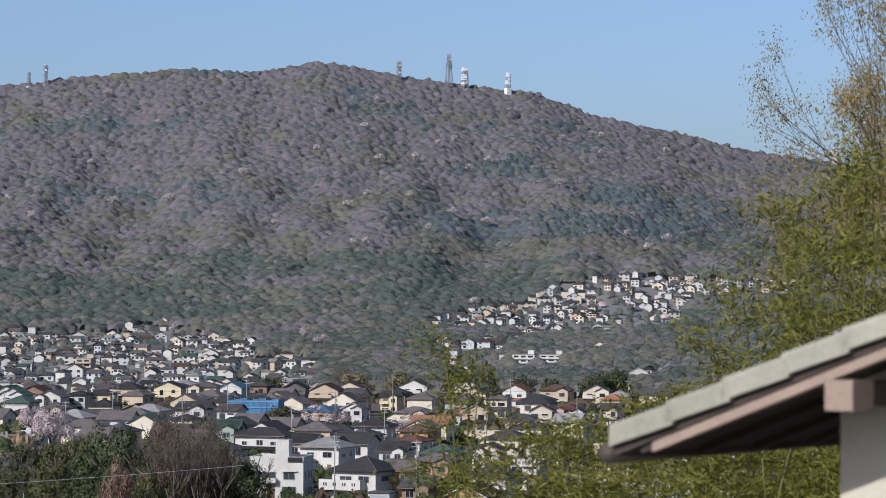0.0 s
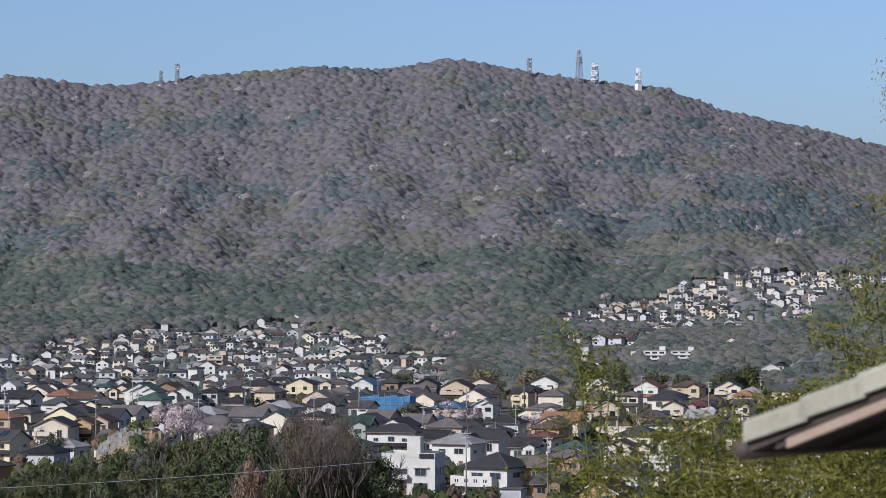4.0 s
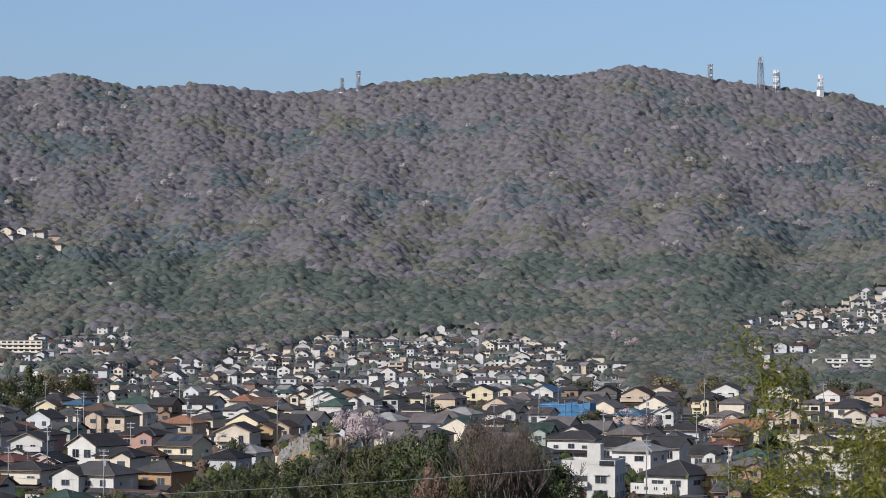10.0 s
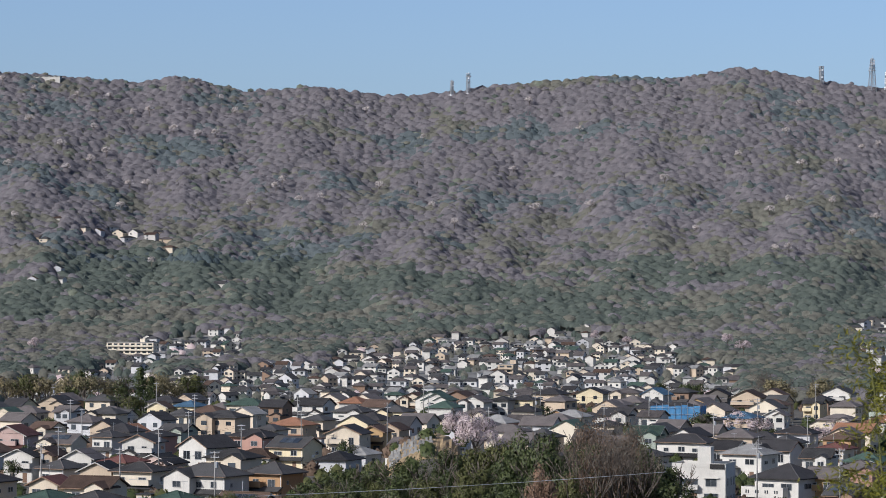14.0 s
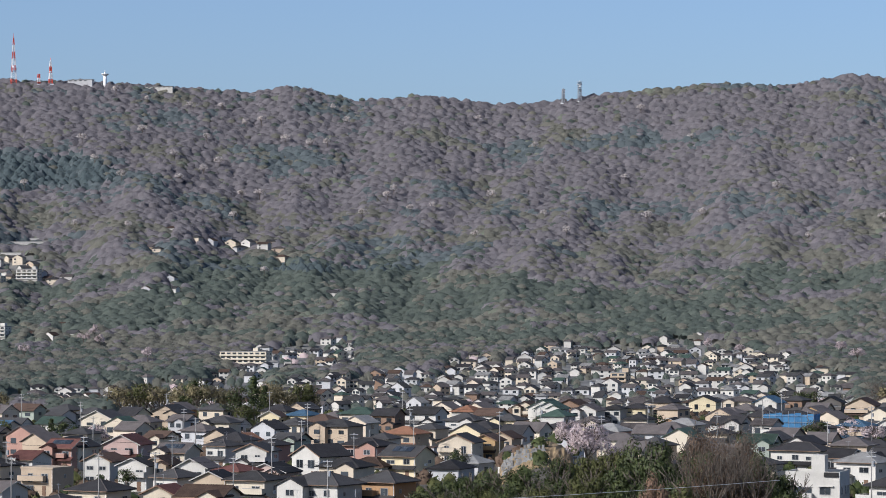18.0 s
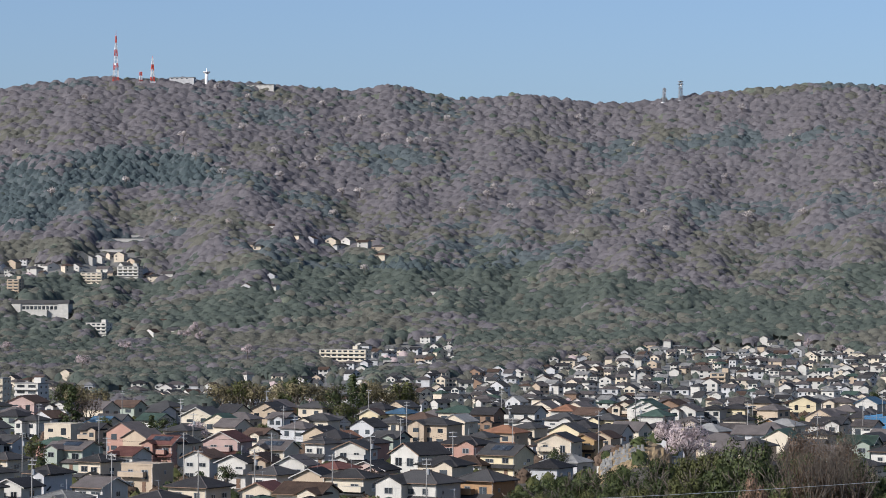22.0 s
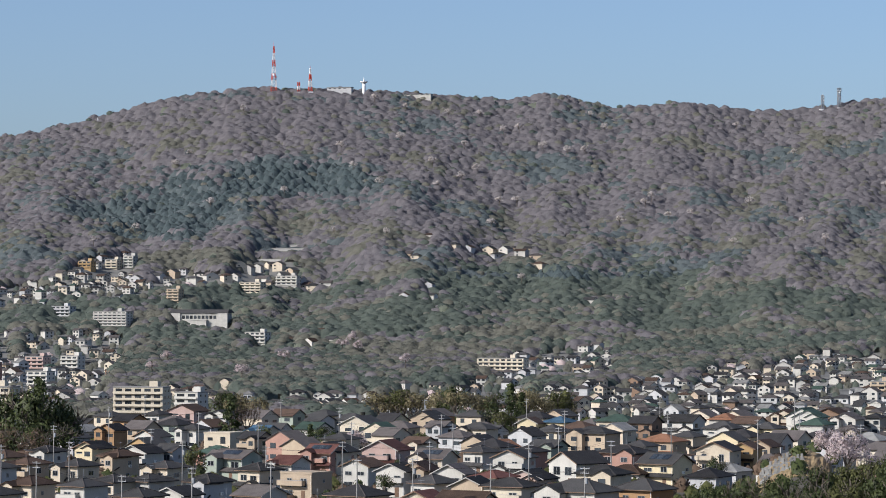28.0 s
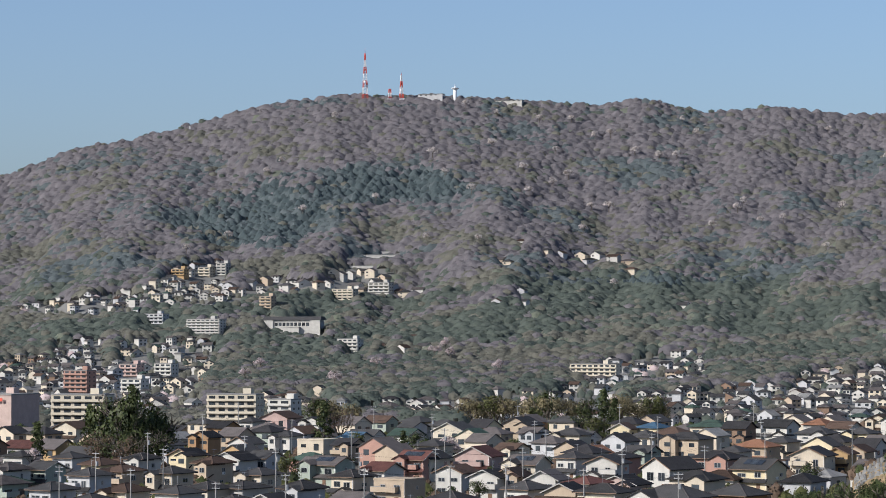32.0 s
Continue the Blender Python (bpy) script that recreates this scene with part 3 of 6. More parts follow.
def add_window(parent, cx, y, z, w, h, near, face=0, size=(0, 0)):
    """A window whose middle is at cx on one wall: face 0 front, 1 right, 2 left."""
    def turn(x0, x1, y0, y1, z0, z1):
        if face == 0:
            return x0, x1, y0, y1, z0, z1
        if face == 1:
            return -y1, -y0, x0, x1, z0, z1
        return y0, y1, x0, x1, z0, z1
    pane = Geo().box(*turn(cx - w / 2 + 0.06, cx + w / 2 - 0.06, y - 0.03, y + 0.01, z + 0.06, z + h - 0.06))
    if not near:
        part("window", Geo().box(*turn(cx - w / 2, cx + w / 2, y - 0.05, y + 0.01, z, z + h)), GLASS, parent)
        return
    # one moulded frame with a middle bar
    xs, zs = (cx - w / 2, cx - w / 2 + 0.08, cx - 0.04, cx + 0.04, cx + w / 2 - 0.08, cx + w / 2), (z, z + 0.08, z + h - 0.08, z + h)
    pts, faces = [], []
    for yy in (y - 0.09, y + 0.01):
        for zz in zs:
            for xx in xs:
                q = turn(xx, xx, yy, yy, zz, zz)
                pts.append((q[0], q[2], q[4]))
    for k, col in enumerate(range(5)):
        for row in range(3):
            if row == 1 and col in (1, 3):
                continue
            a = row * 6 + col
            faces.append((a, a + 1, a + 7, a + 6))
    for a, b2 in ((0, 5), (18, 23), (7, 8), (13, 14), (9, 10), (15, 16)):
        faces.append((a, b2, b2 + 24, a + 24))
    for a, b2 in ((0, 18), (5, 23), (7, 13), (8, 14), (9, 15), (10, 16)):
        faces.append((a, b2, b2 + 24, a + 24))
    win = part("window", Geo().poly(pts, faces), ALU, parent)
    part("pane", pane, GLASS, win)


COLOUR_WORD = dict(white="white", cream="cream", beige="beige", tan="tan", ochre="ochre", yellow="pale yellow", pink="pink", brick="red-brown",
                   brown="dark brown", grey="grey", dark="black", sage="sage green", pale="off-white", orange="orange", blue="pale blue", salmon="salmon")
ROOF_WORD = dict(black="black", slate="dark slate", grey="grey tiled", brown="brown", green="green", blue="blue", terracotta="terracotta", maroon="maroon",
                 silver="silver-grey", russet="russet")
TAKEN, SIGHTS = [], []


def house(bearing, d, w=9.5, dep=8.0, roof="hip", wall="white", tile="slate", floors=2, turn=-27, rise=0.0, wall2="", porch=0.0, balcony=0.0,
          seed=0, lift=0.0, near=None, over=0.75):
    """A detached house with its walls, roof, windows, door, porch roof and balcony."""
    rng = random.Random(int(bearing * 1000) * 31 + int(d) + seed)
    p = spot(bearing, d)
    near = d < 760 if near is None else near
    TAKEN.append((p.x, p.y, max(w, dep) * 0.55))
    SIGHTS.append((bearing, d, math.degrees((w + 3.5) / 2 / d)))
    word = "with a " + ROOF_WORD[tile] + (" hipped roof" if roof == "hip" else " flat roof" if roof == "flat" else " gabled roof")
    ob = thing("house", pose(p.x, p.y, p.z + lift, 0, 0, turn), COLOUR_WORD[wall] + (" two-storey house " if floors > 1 else " low house ") + word, "house", "houses of the town")
    h = 0.35 + 2.65 * floors
    rise = rise or min(w, dep) * 0.5 * rng.uniform(0.42, 0.52)
    g = Geo()
    base = -1.5
    if wall2 and floors > 1:
        part("upper_wall", Geo().box(-w / 2, w / 2, -dep / 2, dep / 2, 3.1, h), WALLS[wall], ob)
        part("lower_wall", Geo().box(-w / 2 - 0.03, w / 2 + 0.03, -dep / 2 - 0.03, dep / 2 + 0.03, base, 3.1), WALLS[wall2], ob, COLOUR_WORD[wall2] + " cladding")
    else:
        g.box(-w / 2, w / 2, -dep / 2, dep / 2, base, h)
    if roof == "gable":
        g.poly([(sx, sy, h + sz) for sx in (-w / 2, w / 2) for sy, sz in ((-dep / 2, 0), (dep / 2, 0), (0, rise))], [(0, 2, 1), (3, 4, 5), (0, 3, 5, 2), (1, 2, 5, 4)])
    elif roof == "front":
        g.poly([(sx, sy, h + sz) for sy in (-dep / 2, dep / 2) for sx, sz in ((-w / 2, 0), (w / 2, 0), (0, rise))], [(0, 1, 2), (3, 5, 4), (0, 2, 5, 3), (1, 4, 5, 2)])
    if g.v:
        part("wall" if not wall2 else "gable_wall", g, WALLS[wall], ob)
    # roof
    if roof == "hip":
        rg, pts = hip_roof(w, dep, h, rise, over)
        rf = part("roof", rg, ROOFS[tile], ob)
        if near:
            cap = Geo().tube(pts[8], pts[9], 0.16)
            for i, j in ((4, 8), (5, 9 if w >= dep else 8), (6, 9), (7, 8 if w >= dep else 9)):
                cap.tube(pts[i], pts[j], 0.12)
            part("ridge_cap", cap, ROOFS["grey" if tile in ("black", "slate") else tile], rf)
    elif roof == "gable":
        rf = part("roof", gable_roof(w, dep, h, rise, over), ROOFS[tile], ob)
        if near:
            part("ridge_cap", Geo().tube((-w / 2 - 0.4, 0, h + rise + 0.24), (w / 2 + 0.4, 0, h + rise + 0.24), 0.15), ROOFS[tile], rf)
            for s in (-1, 1):
                x, dr = s * (w / 2 + over * 0.7), rise * over / (dep / 2)
                bb = Geo()
                for q in (-1, 1):
                    bb.poly([(x + e, y, z + k) for e in (0, s * 0.04) for k in (-0.02, 0.2) for y, z in ((q * (dep / 2 + over), h - dr), (0, h + rise))],
                            [(0, 1, 3, 2), (4, 6, 7, 5), (0, 2, 6, 4), (1, 5, 7, 3), (2, 3, 7, 6), (0, 4, 5, 1)])
                part("barge_board", bb, WALLS["pale"] if rng.random() < 0.6 else WALLS["brown"], rf)
    elif roof == "front":
        rg = gable_roof(dep, w, h, rise, over)
        rg.v = [(y, x, z) for x, y, z in rg.v]
        rg.f = [tuple(reversed(f)) for f in rg.f]
        rf = part("roof", rg, ROOFS[tile], ob)
        if d < 950:
            y, dr = -(dep / 2 + over * 0.7), rise * over / (w / 2)
            bb = Geo()
            for q in (-1, 1):
                bb.poly([(x, y - e, z + k) for e in (0, 0.04) for k in (-0.02, 0.2) for x, z in ((q * (w / 2 + over), h - dr), (0, h + rise))],
                        [(0, 1, 3, 2), (4, 6, 7, 5), (0, 2, 6, 4), (1, 5, 7, 3), (2, 3, 7, 6), (0, 4, 5, 1)])
            part("barge_board", bb, WALLS["pale"] if rng.random() < 0.6 else WALLS["brown"], rf)
    else:
        part("roof", Geo().box(-w / 2 - 0.1, w / 2 + 0.1, -dep / 2 - 0.1, dep / 2 + 0.1, h, h + 0.35), WALLS[wall], ob)
    # skirt roof and porch over the ground floor
    if porch and floors > 1:
        y0, y1 = -dep / 2, -dep / 2 - porch
        x0, x1 = -w / 2 - 0.3, w / 2 + 0.3
        if porch > 1.3:
            part("ground_floor_bay", Geo().box(-w / 2 + 0.1, w / 2 - 0.1, y1 + 0.6, y0, base, 2.6), WALLS[wall2 or wall], ob)
        part("porch_roof", Geo().poly([(x0, y0, 3.35), (x1, y0, 3.35), (x1, y1, 2.6), (x0, y1, 2.6), (x0, y0, 3.15), (x1, y0, 3.15), (x1, y1, 2.45), (x0, y1, 2.45)],
             [(0, 3, 2, 1), (4, 5, 6, 7), (0, 1, 5, 4), (2, 3, 7, 6), (1, 2, 6, 5), (0, 4, 7, 3)]), ROOFS[tile], ob)
    # a wing that steps forward under its own gable
    if roof != "flat" and rng.random() < 0.6:
        ww, wd, wh = w * rng.uniform(0.38, 0.5), rng.uniform(1.4, 2.6), h if rng.random() < 0.6 else 2.9
        wx = rng.choice((-1, 1)) * (w - ww) / 2 * 0.98
        y1, wr = -dep / 2 - wd, ww * 0.24
        wg = Geo().box(wx - ww / 2, wx + ww / 2, y1, -dep / 2 + 0.3, base, wh)
        wg.poly([(wx + sx, sy, wh + sz) for sy in (y1, 0.0) for sx, sz in ((-ww / 2, 0), (ww / 2, 0), (0, wr))], [(0, 1, 2), (3, 5, 4), (0, 2, 5, 3), (1, 4, 5, 2)])
        wing = part("wing", wg, WALLS[wall], ob)
        rg = gable_roof(wd + dep / 2, ww, wh, wr, 0.5)
        rg.v = [(wx + y, -(x + dep / 4 + wd / 2), z) for x, y, z in rg.v]
        part("wing_roof", rg, ROOFS[tile], wing)
        for zz in ((1.0, 3.7) if wh > 4 else (1.0,)):
            add_window(wing, wx, y1, zz, min(ww * 0.55, 1.8), 1.2, near)
    yf = -dep / 2 - (0.03 if wall2 else 0)
    yl = -dep / 2 - (porch - 0.6 if porch > 1.3 and floors > 1 else 0.0) - (0.03 if wall2 else 0)
    n = 2 if w < 11 else 3
    bal_x = 0
    if balcony and floors > 1:
        bw = w * balcony
        bal_x = rng.choice((-1, 1)) * (w - bw) / 2
        b = Geo()
        for q in ((bal_x - bw / 2, bal_x + bw / 2, yf - 1.3, yf - 1.2), (bal_x - bw / 2, bal_x - bw / 2 + 0.1, yf - 1.2, yf), (bal_x + bw / 2 - 0.1, bal_x + bw / 2, yf - 1.2, yf)):
            b.box(*q, 3.15, 4.25)
        b.box(bal_x - bw / 2 + 0.1, bal_x + bw / 2 - 0.1, yf - 1.2, yf, 3.15, 3.3)
        bal = part("balcony", b, WALLS[wall], ob)
        part("rail", Geo().box(bal_x - bw / 2 - 0.03, bal_x + bw / 2 + 0.03, yf - 1.33, yf - 1.17, 4.25, 4.33), ALU, bal)
    for fl in range(floors):
        z = 0.7 + 2.65 * fl
        for i in range(n):
            cx = (i - (n - 1) / 2) * w / n * 0.92 + rng.uniform(-0.3, 0.3)
            if fl == 0 and i == n - 1 and near:
                dr = part("door", Geo().box(cx - 0.5, cx + 0.5, yl - 0.06, yl, 0.1, 2.15), DOORWOOD, ob)
                part("handle", Geo().box(cx + 0.32, cx + 0.37, yl - 0.11, yl - 0.06, 0.9, 1.3), ALU, dr)
                continue
            tall = rng.random() < 0.35 or (fl == 1 and balcony)
            wh, z0 = (1.9, z - 0.55) if tall else (rng.choice((0.9, 1.1, 1.25)), z + 0.25)
            add_window(ob, cx, yf if fl else yl, z0, rng.choice((1.3, 1.7, 1.7, 2.2)), wh, near)
        for face in ((1, 2) if near else (1,)):
            for i in range(2 if dep > 7.5 and near else 1):
                cy = (i - 0.5) * dep * 0.45 if dep > 7.5 else rng.uniform(-0.8, 0.8)
                if rng.random() < (0.75 if near else 0.5 * fl):
                    add_window(ob, cy, -w / 2 - (0.03 if wall2 and not fl else 0), z + 0.3, rng.choice((0.7, 1.2, 1.7)), rng.choice((0.8, 1.0, 1.2)), near, face)
    if near:
        # gutter, downpipe and an air conditioner against the wall
        if roof in ("hip", "gable"):
            gy, gz = -dep / 2 - over - 0.06, h - (rise * over / (dep / 2) if roof == "gable" else -0.08)
            part("gutter", Geo().tube((-w / 2 - 0.5, gy, gz), (w / 2 + 0.5, gy, gz), 0.07, sides=6), WALLS["brown"], ob)
        part("downpipe", Geo().tube((w / 2 - 0.15, -dep / 2 - 0.08, -0.5), (w / 2 - 0.15, -dep / 2 - 0.08, h), 0.05, sides=6), TRIM, ob)
        if rng.random() < 0.7:
            zz = rng.choice((0.3, 3.1) if floors > 1 else (0.3,))
            ac = part("air_conditioner", Geo().box(w / 2 + 0.06, w / 2 + 0.40, -0.4, 0.4, zz, zz + 0.6), TRIM, ob)
            part("fan_grille", Geo().tube((w / 2 + 0.40, 0.08, zz + 0.3), (w / 2 + 0.43, 0.08, zz + 0.3), 0.22, sides=10), ALU, ac)
    if near and roof == "gable" and rng.random() < 0.3:
        for i in range(3):
            cx = (i - 1) * 1.75
            y0, y1 = -dep * 0.36, -dep * 0.10
            pts = [(cx + sx, y, h + rise * (1 + y / (dep / 2)) + 0.27 + t) for t in (0, 0.05) for sx, y in ((-0.82, y0), (0.82, y0), (0.82, y1), (-0.82, y1))]
            part("solar_panel", Geo().poly(pts, [(0, 3, 2, 1), (4, 5, 6, 7), (0, 1, 5, 4), (1, 2, 6, 5), (2, 3, 7, 6), (3, 0, 4, 7)]), GLASS, rf)
    if near and rng.random() < 0.6:
        ax, top = rng.uniform(-0.25, 0.25) * w, h + rise * (0.9 if roof != "flat" else 0.1)
        a = Geo().tube((ax, 0, top - 0.4), (ax, 0, top + 2.2), 0.03, sides=4)
        a = part("antenna", a, STEEL, ob)
        part("boom", Geo().tube((ax - 0.6, 0, top + 2.0), (ax + 0.6, 0, top + 2.0), 0.02, sides=4), STEEL, a)
        for i in range(5):
            part("element", Geo().tube((ax - 0.5 + 0.25 * i, -0.4, top + 2.0), (ax - 0.5 + 0.25 * i, 0.4, top + 2.0), 0.015, sides=4), STEEL, a)
    return ob


# the houses of the town that stand out, from the near to the far
house(-3.21, 497, 8.3, 7.2, "gable", "beige", "brown", 2, -27, porch=1.8, balcony=0.8)
house(-4.52, 502, 7.5, 7.2, "hip", "beige", "green", 2, -32, porch=1.8, balcony=0.8)
house(-6.02, 509, 6.0, 7.2, "hip", "grey", "slate", 2, -28, porch=1.0, balcony=0.5)
house(-6.93, 514, 6.0, 7.2, "hip", "beige", "green", 2, -31, porch=1.0, balcony=0.8)
house(-12.56, 526, 6.0, 7.2, "hip", "beige", "terracotta", 2, -26, porch=1.8, balcony=0.8)
house(-8.84, 529, 6.0, 7.2, "hip", "beige", "black", 2, -27, porch=1.0, balcony=0.8)
house(-10.65, 530, 6.4, 7.2, "hip", "white", "silver", 2, -24, porch=1.8, balcony=0.0)
house(-3.90, 577, 12.2, 8.6, "hip", "white", "slate", 2, -29, porch=1.0, balcony=0.0)
house(-5.20, 592, 8.4, 7.2, "hip", "cream", "slate", 2, -22, porch=1.0, balcony=0.5)
house(-6.86, 555, 5.8, 7.0, "front", "beige", "maroon", 2, -19, porch=1.0, balcony=0.0)
house(-12.21, 561, 6.0, 7.2, "hip", "beige", "slate", 2, -22, porch=0.0, balcony=0.5)
house(-9.94, 568, 6.8, 7.2, "gable", "white", "grey", 2, -31, porch=0.0, balcony=0.5)
house(-11.50, 569, 6.0, 7.0, "front", "white", "black", 2, -20, porch=1.0, balcony=0.0)
house(-14.89, 570, 6.0, 7.2, "hip", "beige", "slate", 2, -21, porch=1.8, balcony=0.5)
house(8.14, 570, 6.0, 7.2, "gable", "brown", "slate", 1, -30, porch=1.8, balcony=0.0)
house(7.75, 580, 6.0, 7.2, "gable", "ochre", "grey", 2, -25, porch=0.0, balcony=0.5)
house(-13.26, 595, 6.0, 7.2, "hip", "white", "slate", 2, -26, porch=1.8, balcony=0.8)
house(-5.92, 597, 6.7, 7.1, "front", "tan", "black", 2, -15, porch=0.0, balcony=0.0)
house(-14.24, 602, 6.0, 7.2, "hip", "beige", "brown", 2, -25, porch=0.0, balcony=0.0)
house(-6.67, 603, 6.0, 7.2, "hip", "white", "slate", 2, -30, porch=0.0, balcony=0.0)
house(10.14, 606, 6.0, 7.2, "flat", "white", "slate", 2, -24, porch=1.8, balcony=0.5)
house(-10.92, 608, 6.0, 7.2, "hip", "grey", "slate", 2, -27, porch=1.0, balcony=0.0)
house(-12.68, 609, 6.0, 7.2, "hip", "beige", "slate", 2, -31, porch=1.0, balcony=0.0)
house(-4.84, 672, 9.2, 8.0, "front", "salmon", "black", 1, -20, porch=0.0, balcony=0.0)
house(-15.62, 611, 6.0, 7.2, "hip", "grey", "slate", 2, -28, porch=0.0, balcony=0.8)
house(-12.01, 611, 6.0, 7.2, "hip", "pale", "slate", 2, -32, porch=1.0, balcony=0.5)
house(-7.35, 652, 6.8, 7.0, "front", "white", "slate", 2, -20, porch=0.0, balcony=0.8)
house(-5.52, 624, 6.0, 7.2, "hip", "white", "maroon", 2, -30, porch=0.0, balcony=0.8)
house(-8.00, 672, 6.8, 7.4, "front", "pale", "brown", 2, -22, porch=0.0, balcony=0.0)
house(-9.08, 641, 8.3, 7.2, "flat", "tan", "silver", 2, -28, porch=0.0, balcony=0.8)
house(-6.28, 643, 6.7, 7.1, "front", "white", "grey", 2, -15, porch=1.0, balcony=0.0)
house(9.39, 650, 5.8, 7.0, "front", "cream", "slate", 2, -21, porch=1.8, balcony=0.8)
house(7.63, 651, 6.0, 7.2, "gable", "white", "slate", 2, -23, porch=1.0, balcony=0.0)
house(-9.97, 652, 6.0, 7.2, "hip", "beige", "slate", 2, -28, porch=1.8, balcony=0.0)
house(-6.94, 655, 6.5, 7.0, "front", "tan", "brown", 2, -15, porch=1.8, balcony=0.8)
house(6.32, 658, 9.3, 8.2, "hip", "white", "silver", 2, -32, porch=0.0, balcony=0.0)
house(-11.71, 663, 6.0, 7.2, "hip", "beige", "slate", 2, -26, porch=0.0, balcony=0.8)
house(-3.93, 690, 9.0, 9.8, "front", "white", "black", 2, -42, porch=0.0, balcony=0.0)
house(10.97, 664, 6.0, 7.2, "gable", "white", "grey", 2, -25, porch=0.0, balcony=0.0)
house(-14.92, 665, 6.1, 7.2, "hip", "grey", "slate", 2, -25, porch=1.0, balcony=0.5)
house(-2.98, 690, 9.6, 7.5, "hip", "pale", "brown", 1, -25, porch=1.0, balcony=0.0)
house(-13.37, 672, 6.0, 7.2, "hip", "beige", "slate", 2, -27, porch=1.0, balcony=0.0)
house(10.45, 673, 6.0, 7.2, "gable", "pale", "black", 2, -25, porch=1.8, balcony=0.0)
house(-14.30, 682, 6.0, 7.2, "hip", "tan", "brown", 2, -26, porch=1.8, balcony=0.5)
house(6.85, 682, 8.8, 7.2, "gable", "white", "black", 2, -30, porch=0.0, balcony=0.0)
house(7.93, 683, 6.0, 7.2, "hip", "beige", "maroon", 2, -28, porch=1.8, balcony=0.0)
house(5.93, 683, 6.0, 7.2, "gable", "white", "black", 2, -32, porch=1.8, balcony=0.0)
house(-9.38, 684, 6.0, 7.2, "gable", "white", "maroon", 2, -27, porch=1.8, balcony=0.5)
house(-16.41, 685, 6.0, 7.2, "hip", "dark", "green", 1, -26, porch=1.0, balcony=0.5)
house(8.33, 688, 6.0, 7.2, "flat", "white", "black", 1, -26, porch=0.0, balcony=0.8)
house(-2.28, 690, 9.2, 8.2, "gable", "yellow", "slate", 2, -31, porch=1.0, balcony=0.0)
house(-4.86, 737, 6.0, 7.2, "hip", "brick", "black", 2, -29, porch=0.0, balcony=0.0)
house(-16.41, 694, 6.0, 7.2, "hip", "white", "grey", 2, -27, porch=1.0, balcony=0.8)
house(-15.74, 700, 6.0, 7.2, "gable", "sage", "slate", 2, -24, porch=1.0, balcony=0.0)
house(-3.93, 704, 6.0, 7.2, "hip", "grey", "slate", 2, -30, porch=1.8, balcony=0.0)
house(5.15, 710, 12.1, 8.2, "hip", "white", "black", 2, -28, porch=1.0, balcony=0.0)
house(-6.64, 711, 8.1, 7.2, "gable", "cream", "grey", 2, -23, porch=1.0, balcony=0.8)
house(-8.60, 742, 9.3, 9.4, "front", "cream", "slate", 2, -18, porch=1.0, balcony=0.0)
house(-10.39, 712, 9.3, 7.2, "gable", "sage", "grey", 2, -30, porch=1.8, balcony=0.0)
house(-5.14, 713, 7.8, 8.1, "front", "white", "slate", 2, -15, porch=1.8, balcony=0.5)
house(-14.71, 714, 6.0, 7.2, "hip", "yellow", "brown", 2, -26, porch=1.8, balcony=0.0)
house(-12.60, 717, 6.0, 7.2, "hip", "tan", "brown", 2, -29, porch=1.8, balcony=0.8)
house(-3.05, 734, 10.3, 8.2, "hip", "brick", "black", 2, -26, porch=0.0, balcony=0.0)
house(-2.32, 800, 9.5, 8.0, "hip", "tan", "russet", 2, -25, porch=1.0, balcony=0.0)
house(-5.75, 735, 6.0, 7.2, "hip", "white", "slate", 2, -32, porch=1.0, balcony=0.0)
house(-8.73, 737, 7.3, 7.2, "gable", "brick", "maroon", 2, -21, porch=1.0, balcony=0.8)
house(-12.19, 738, 7.7, 8.1, "front", "white", "black", 2, -22, porch=1.0, balcony=0.8)
house(-13.94, 741, 6.0, 7.2, "hip", "white", "slate", 2, -24, porch=0.0, balcony=0.5)
house(-11.63, 747, 6.0, 7.2, "gable", "grey", "slate", 2, -24, porch=1.8, balcony=0.0)
house(4.38, 750, 8.3, 7.2, "gable", "sage", "green", 2, -22, porch=1.0, balcony=0.0)
house(-15.27, 750, 6.0, 7.2, "hip", "grey", "slate", 2, -21, porch=1.8, balcony=0.0)
house(10.18, 751, 7.4, 7.2, "hip", "white", "black", 2, -27, porch=1.8, balcony=0.0)
house(-7.57, 752, 9.2, 9.6, "front", "pink", "maroon", 2, -14, porch=1.8, balcony=0.8)
house(-1.28, 755, 8.8, 9.2, "front", "beige", "black", 2, -16, porch=0.0, balcony=0.5)
house(7.21, 758, 8.5, 7.2, "hip", "grey", "black", 2, -24, porch=1.8, balcony=0.0)
house(-16.19, 761, 6.0, 7.2, "hip", "white", "slate", 2, -22, porch=1.8, balcony=0.0)
house(-13.08, 763, 6.8, 7.1, "front", "yellow", "black", 2, -21, porch=1.0, balcony=0.8)
house(11.05, 763, 6.0, 7.0, "front", "cream", "grey", 2, -25, porch=1.0, balcony=0.8)
house(-0.75, 765, 5.8, 7.0, "front", "ochre", "brown", 2, -18, porch=1.0, balcony=0.8)
house(-4.49, 769, 7.3, 7.2, "gable", "sage", "slate", 2, -25, porch=1.8, balcony=0.0)
house(-2.74, 770, 6.0, 7.2, "hip", "white", "slate", 2, -25, porch=1.0, balcony=0.8)
house(-0.42, 778, 5.8, 7.0, "front", "tan", "brown", 2, -21, porch=1.8, balcony=0.8)
house(9.28, 785, 8.2, 7.2, "flat", "beige", "grey", 1, -29, porch=1.0, balcony=0.0)
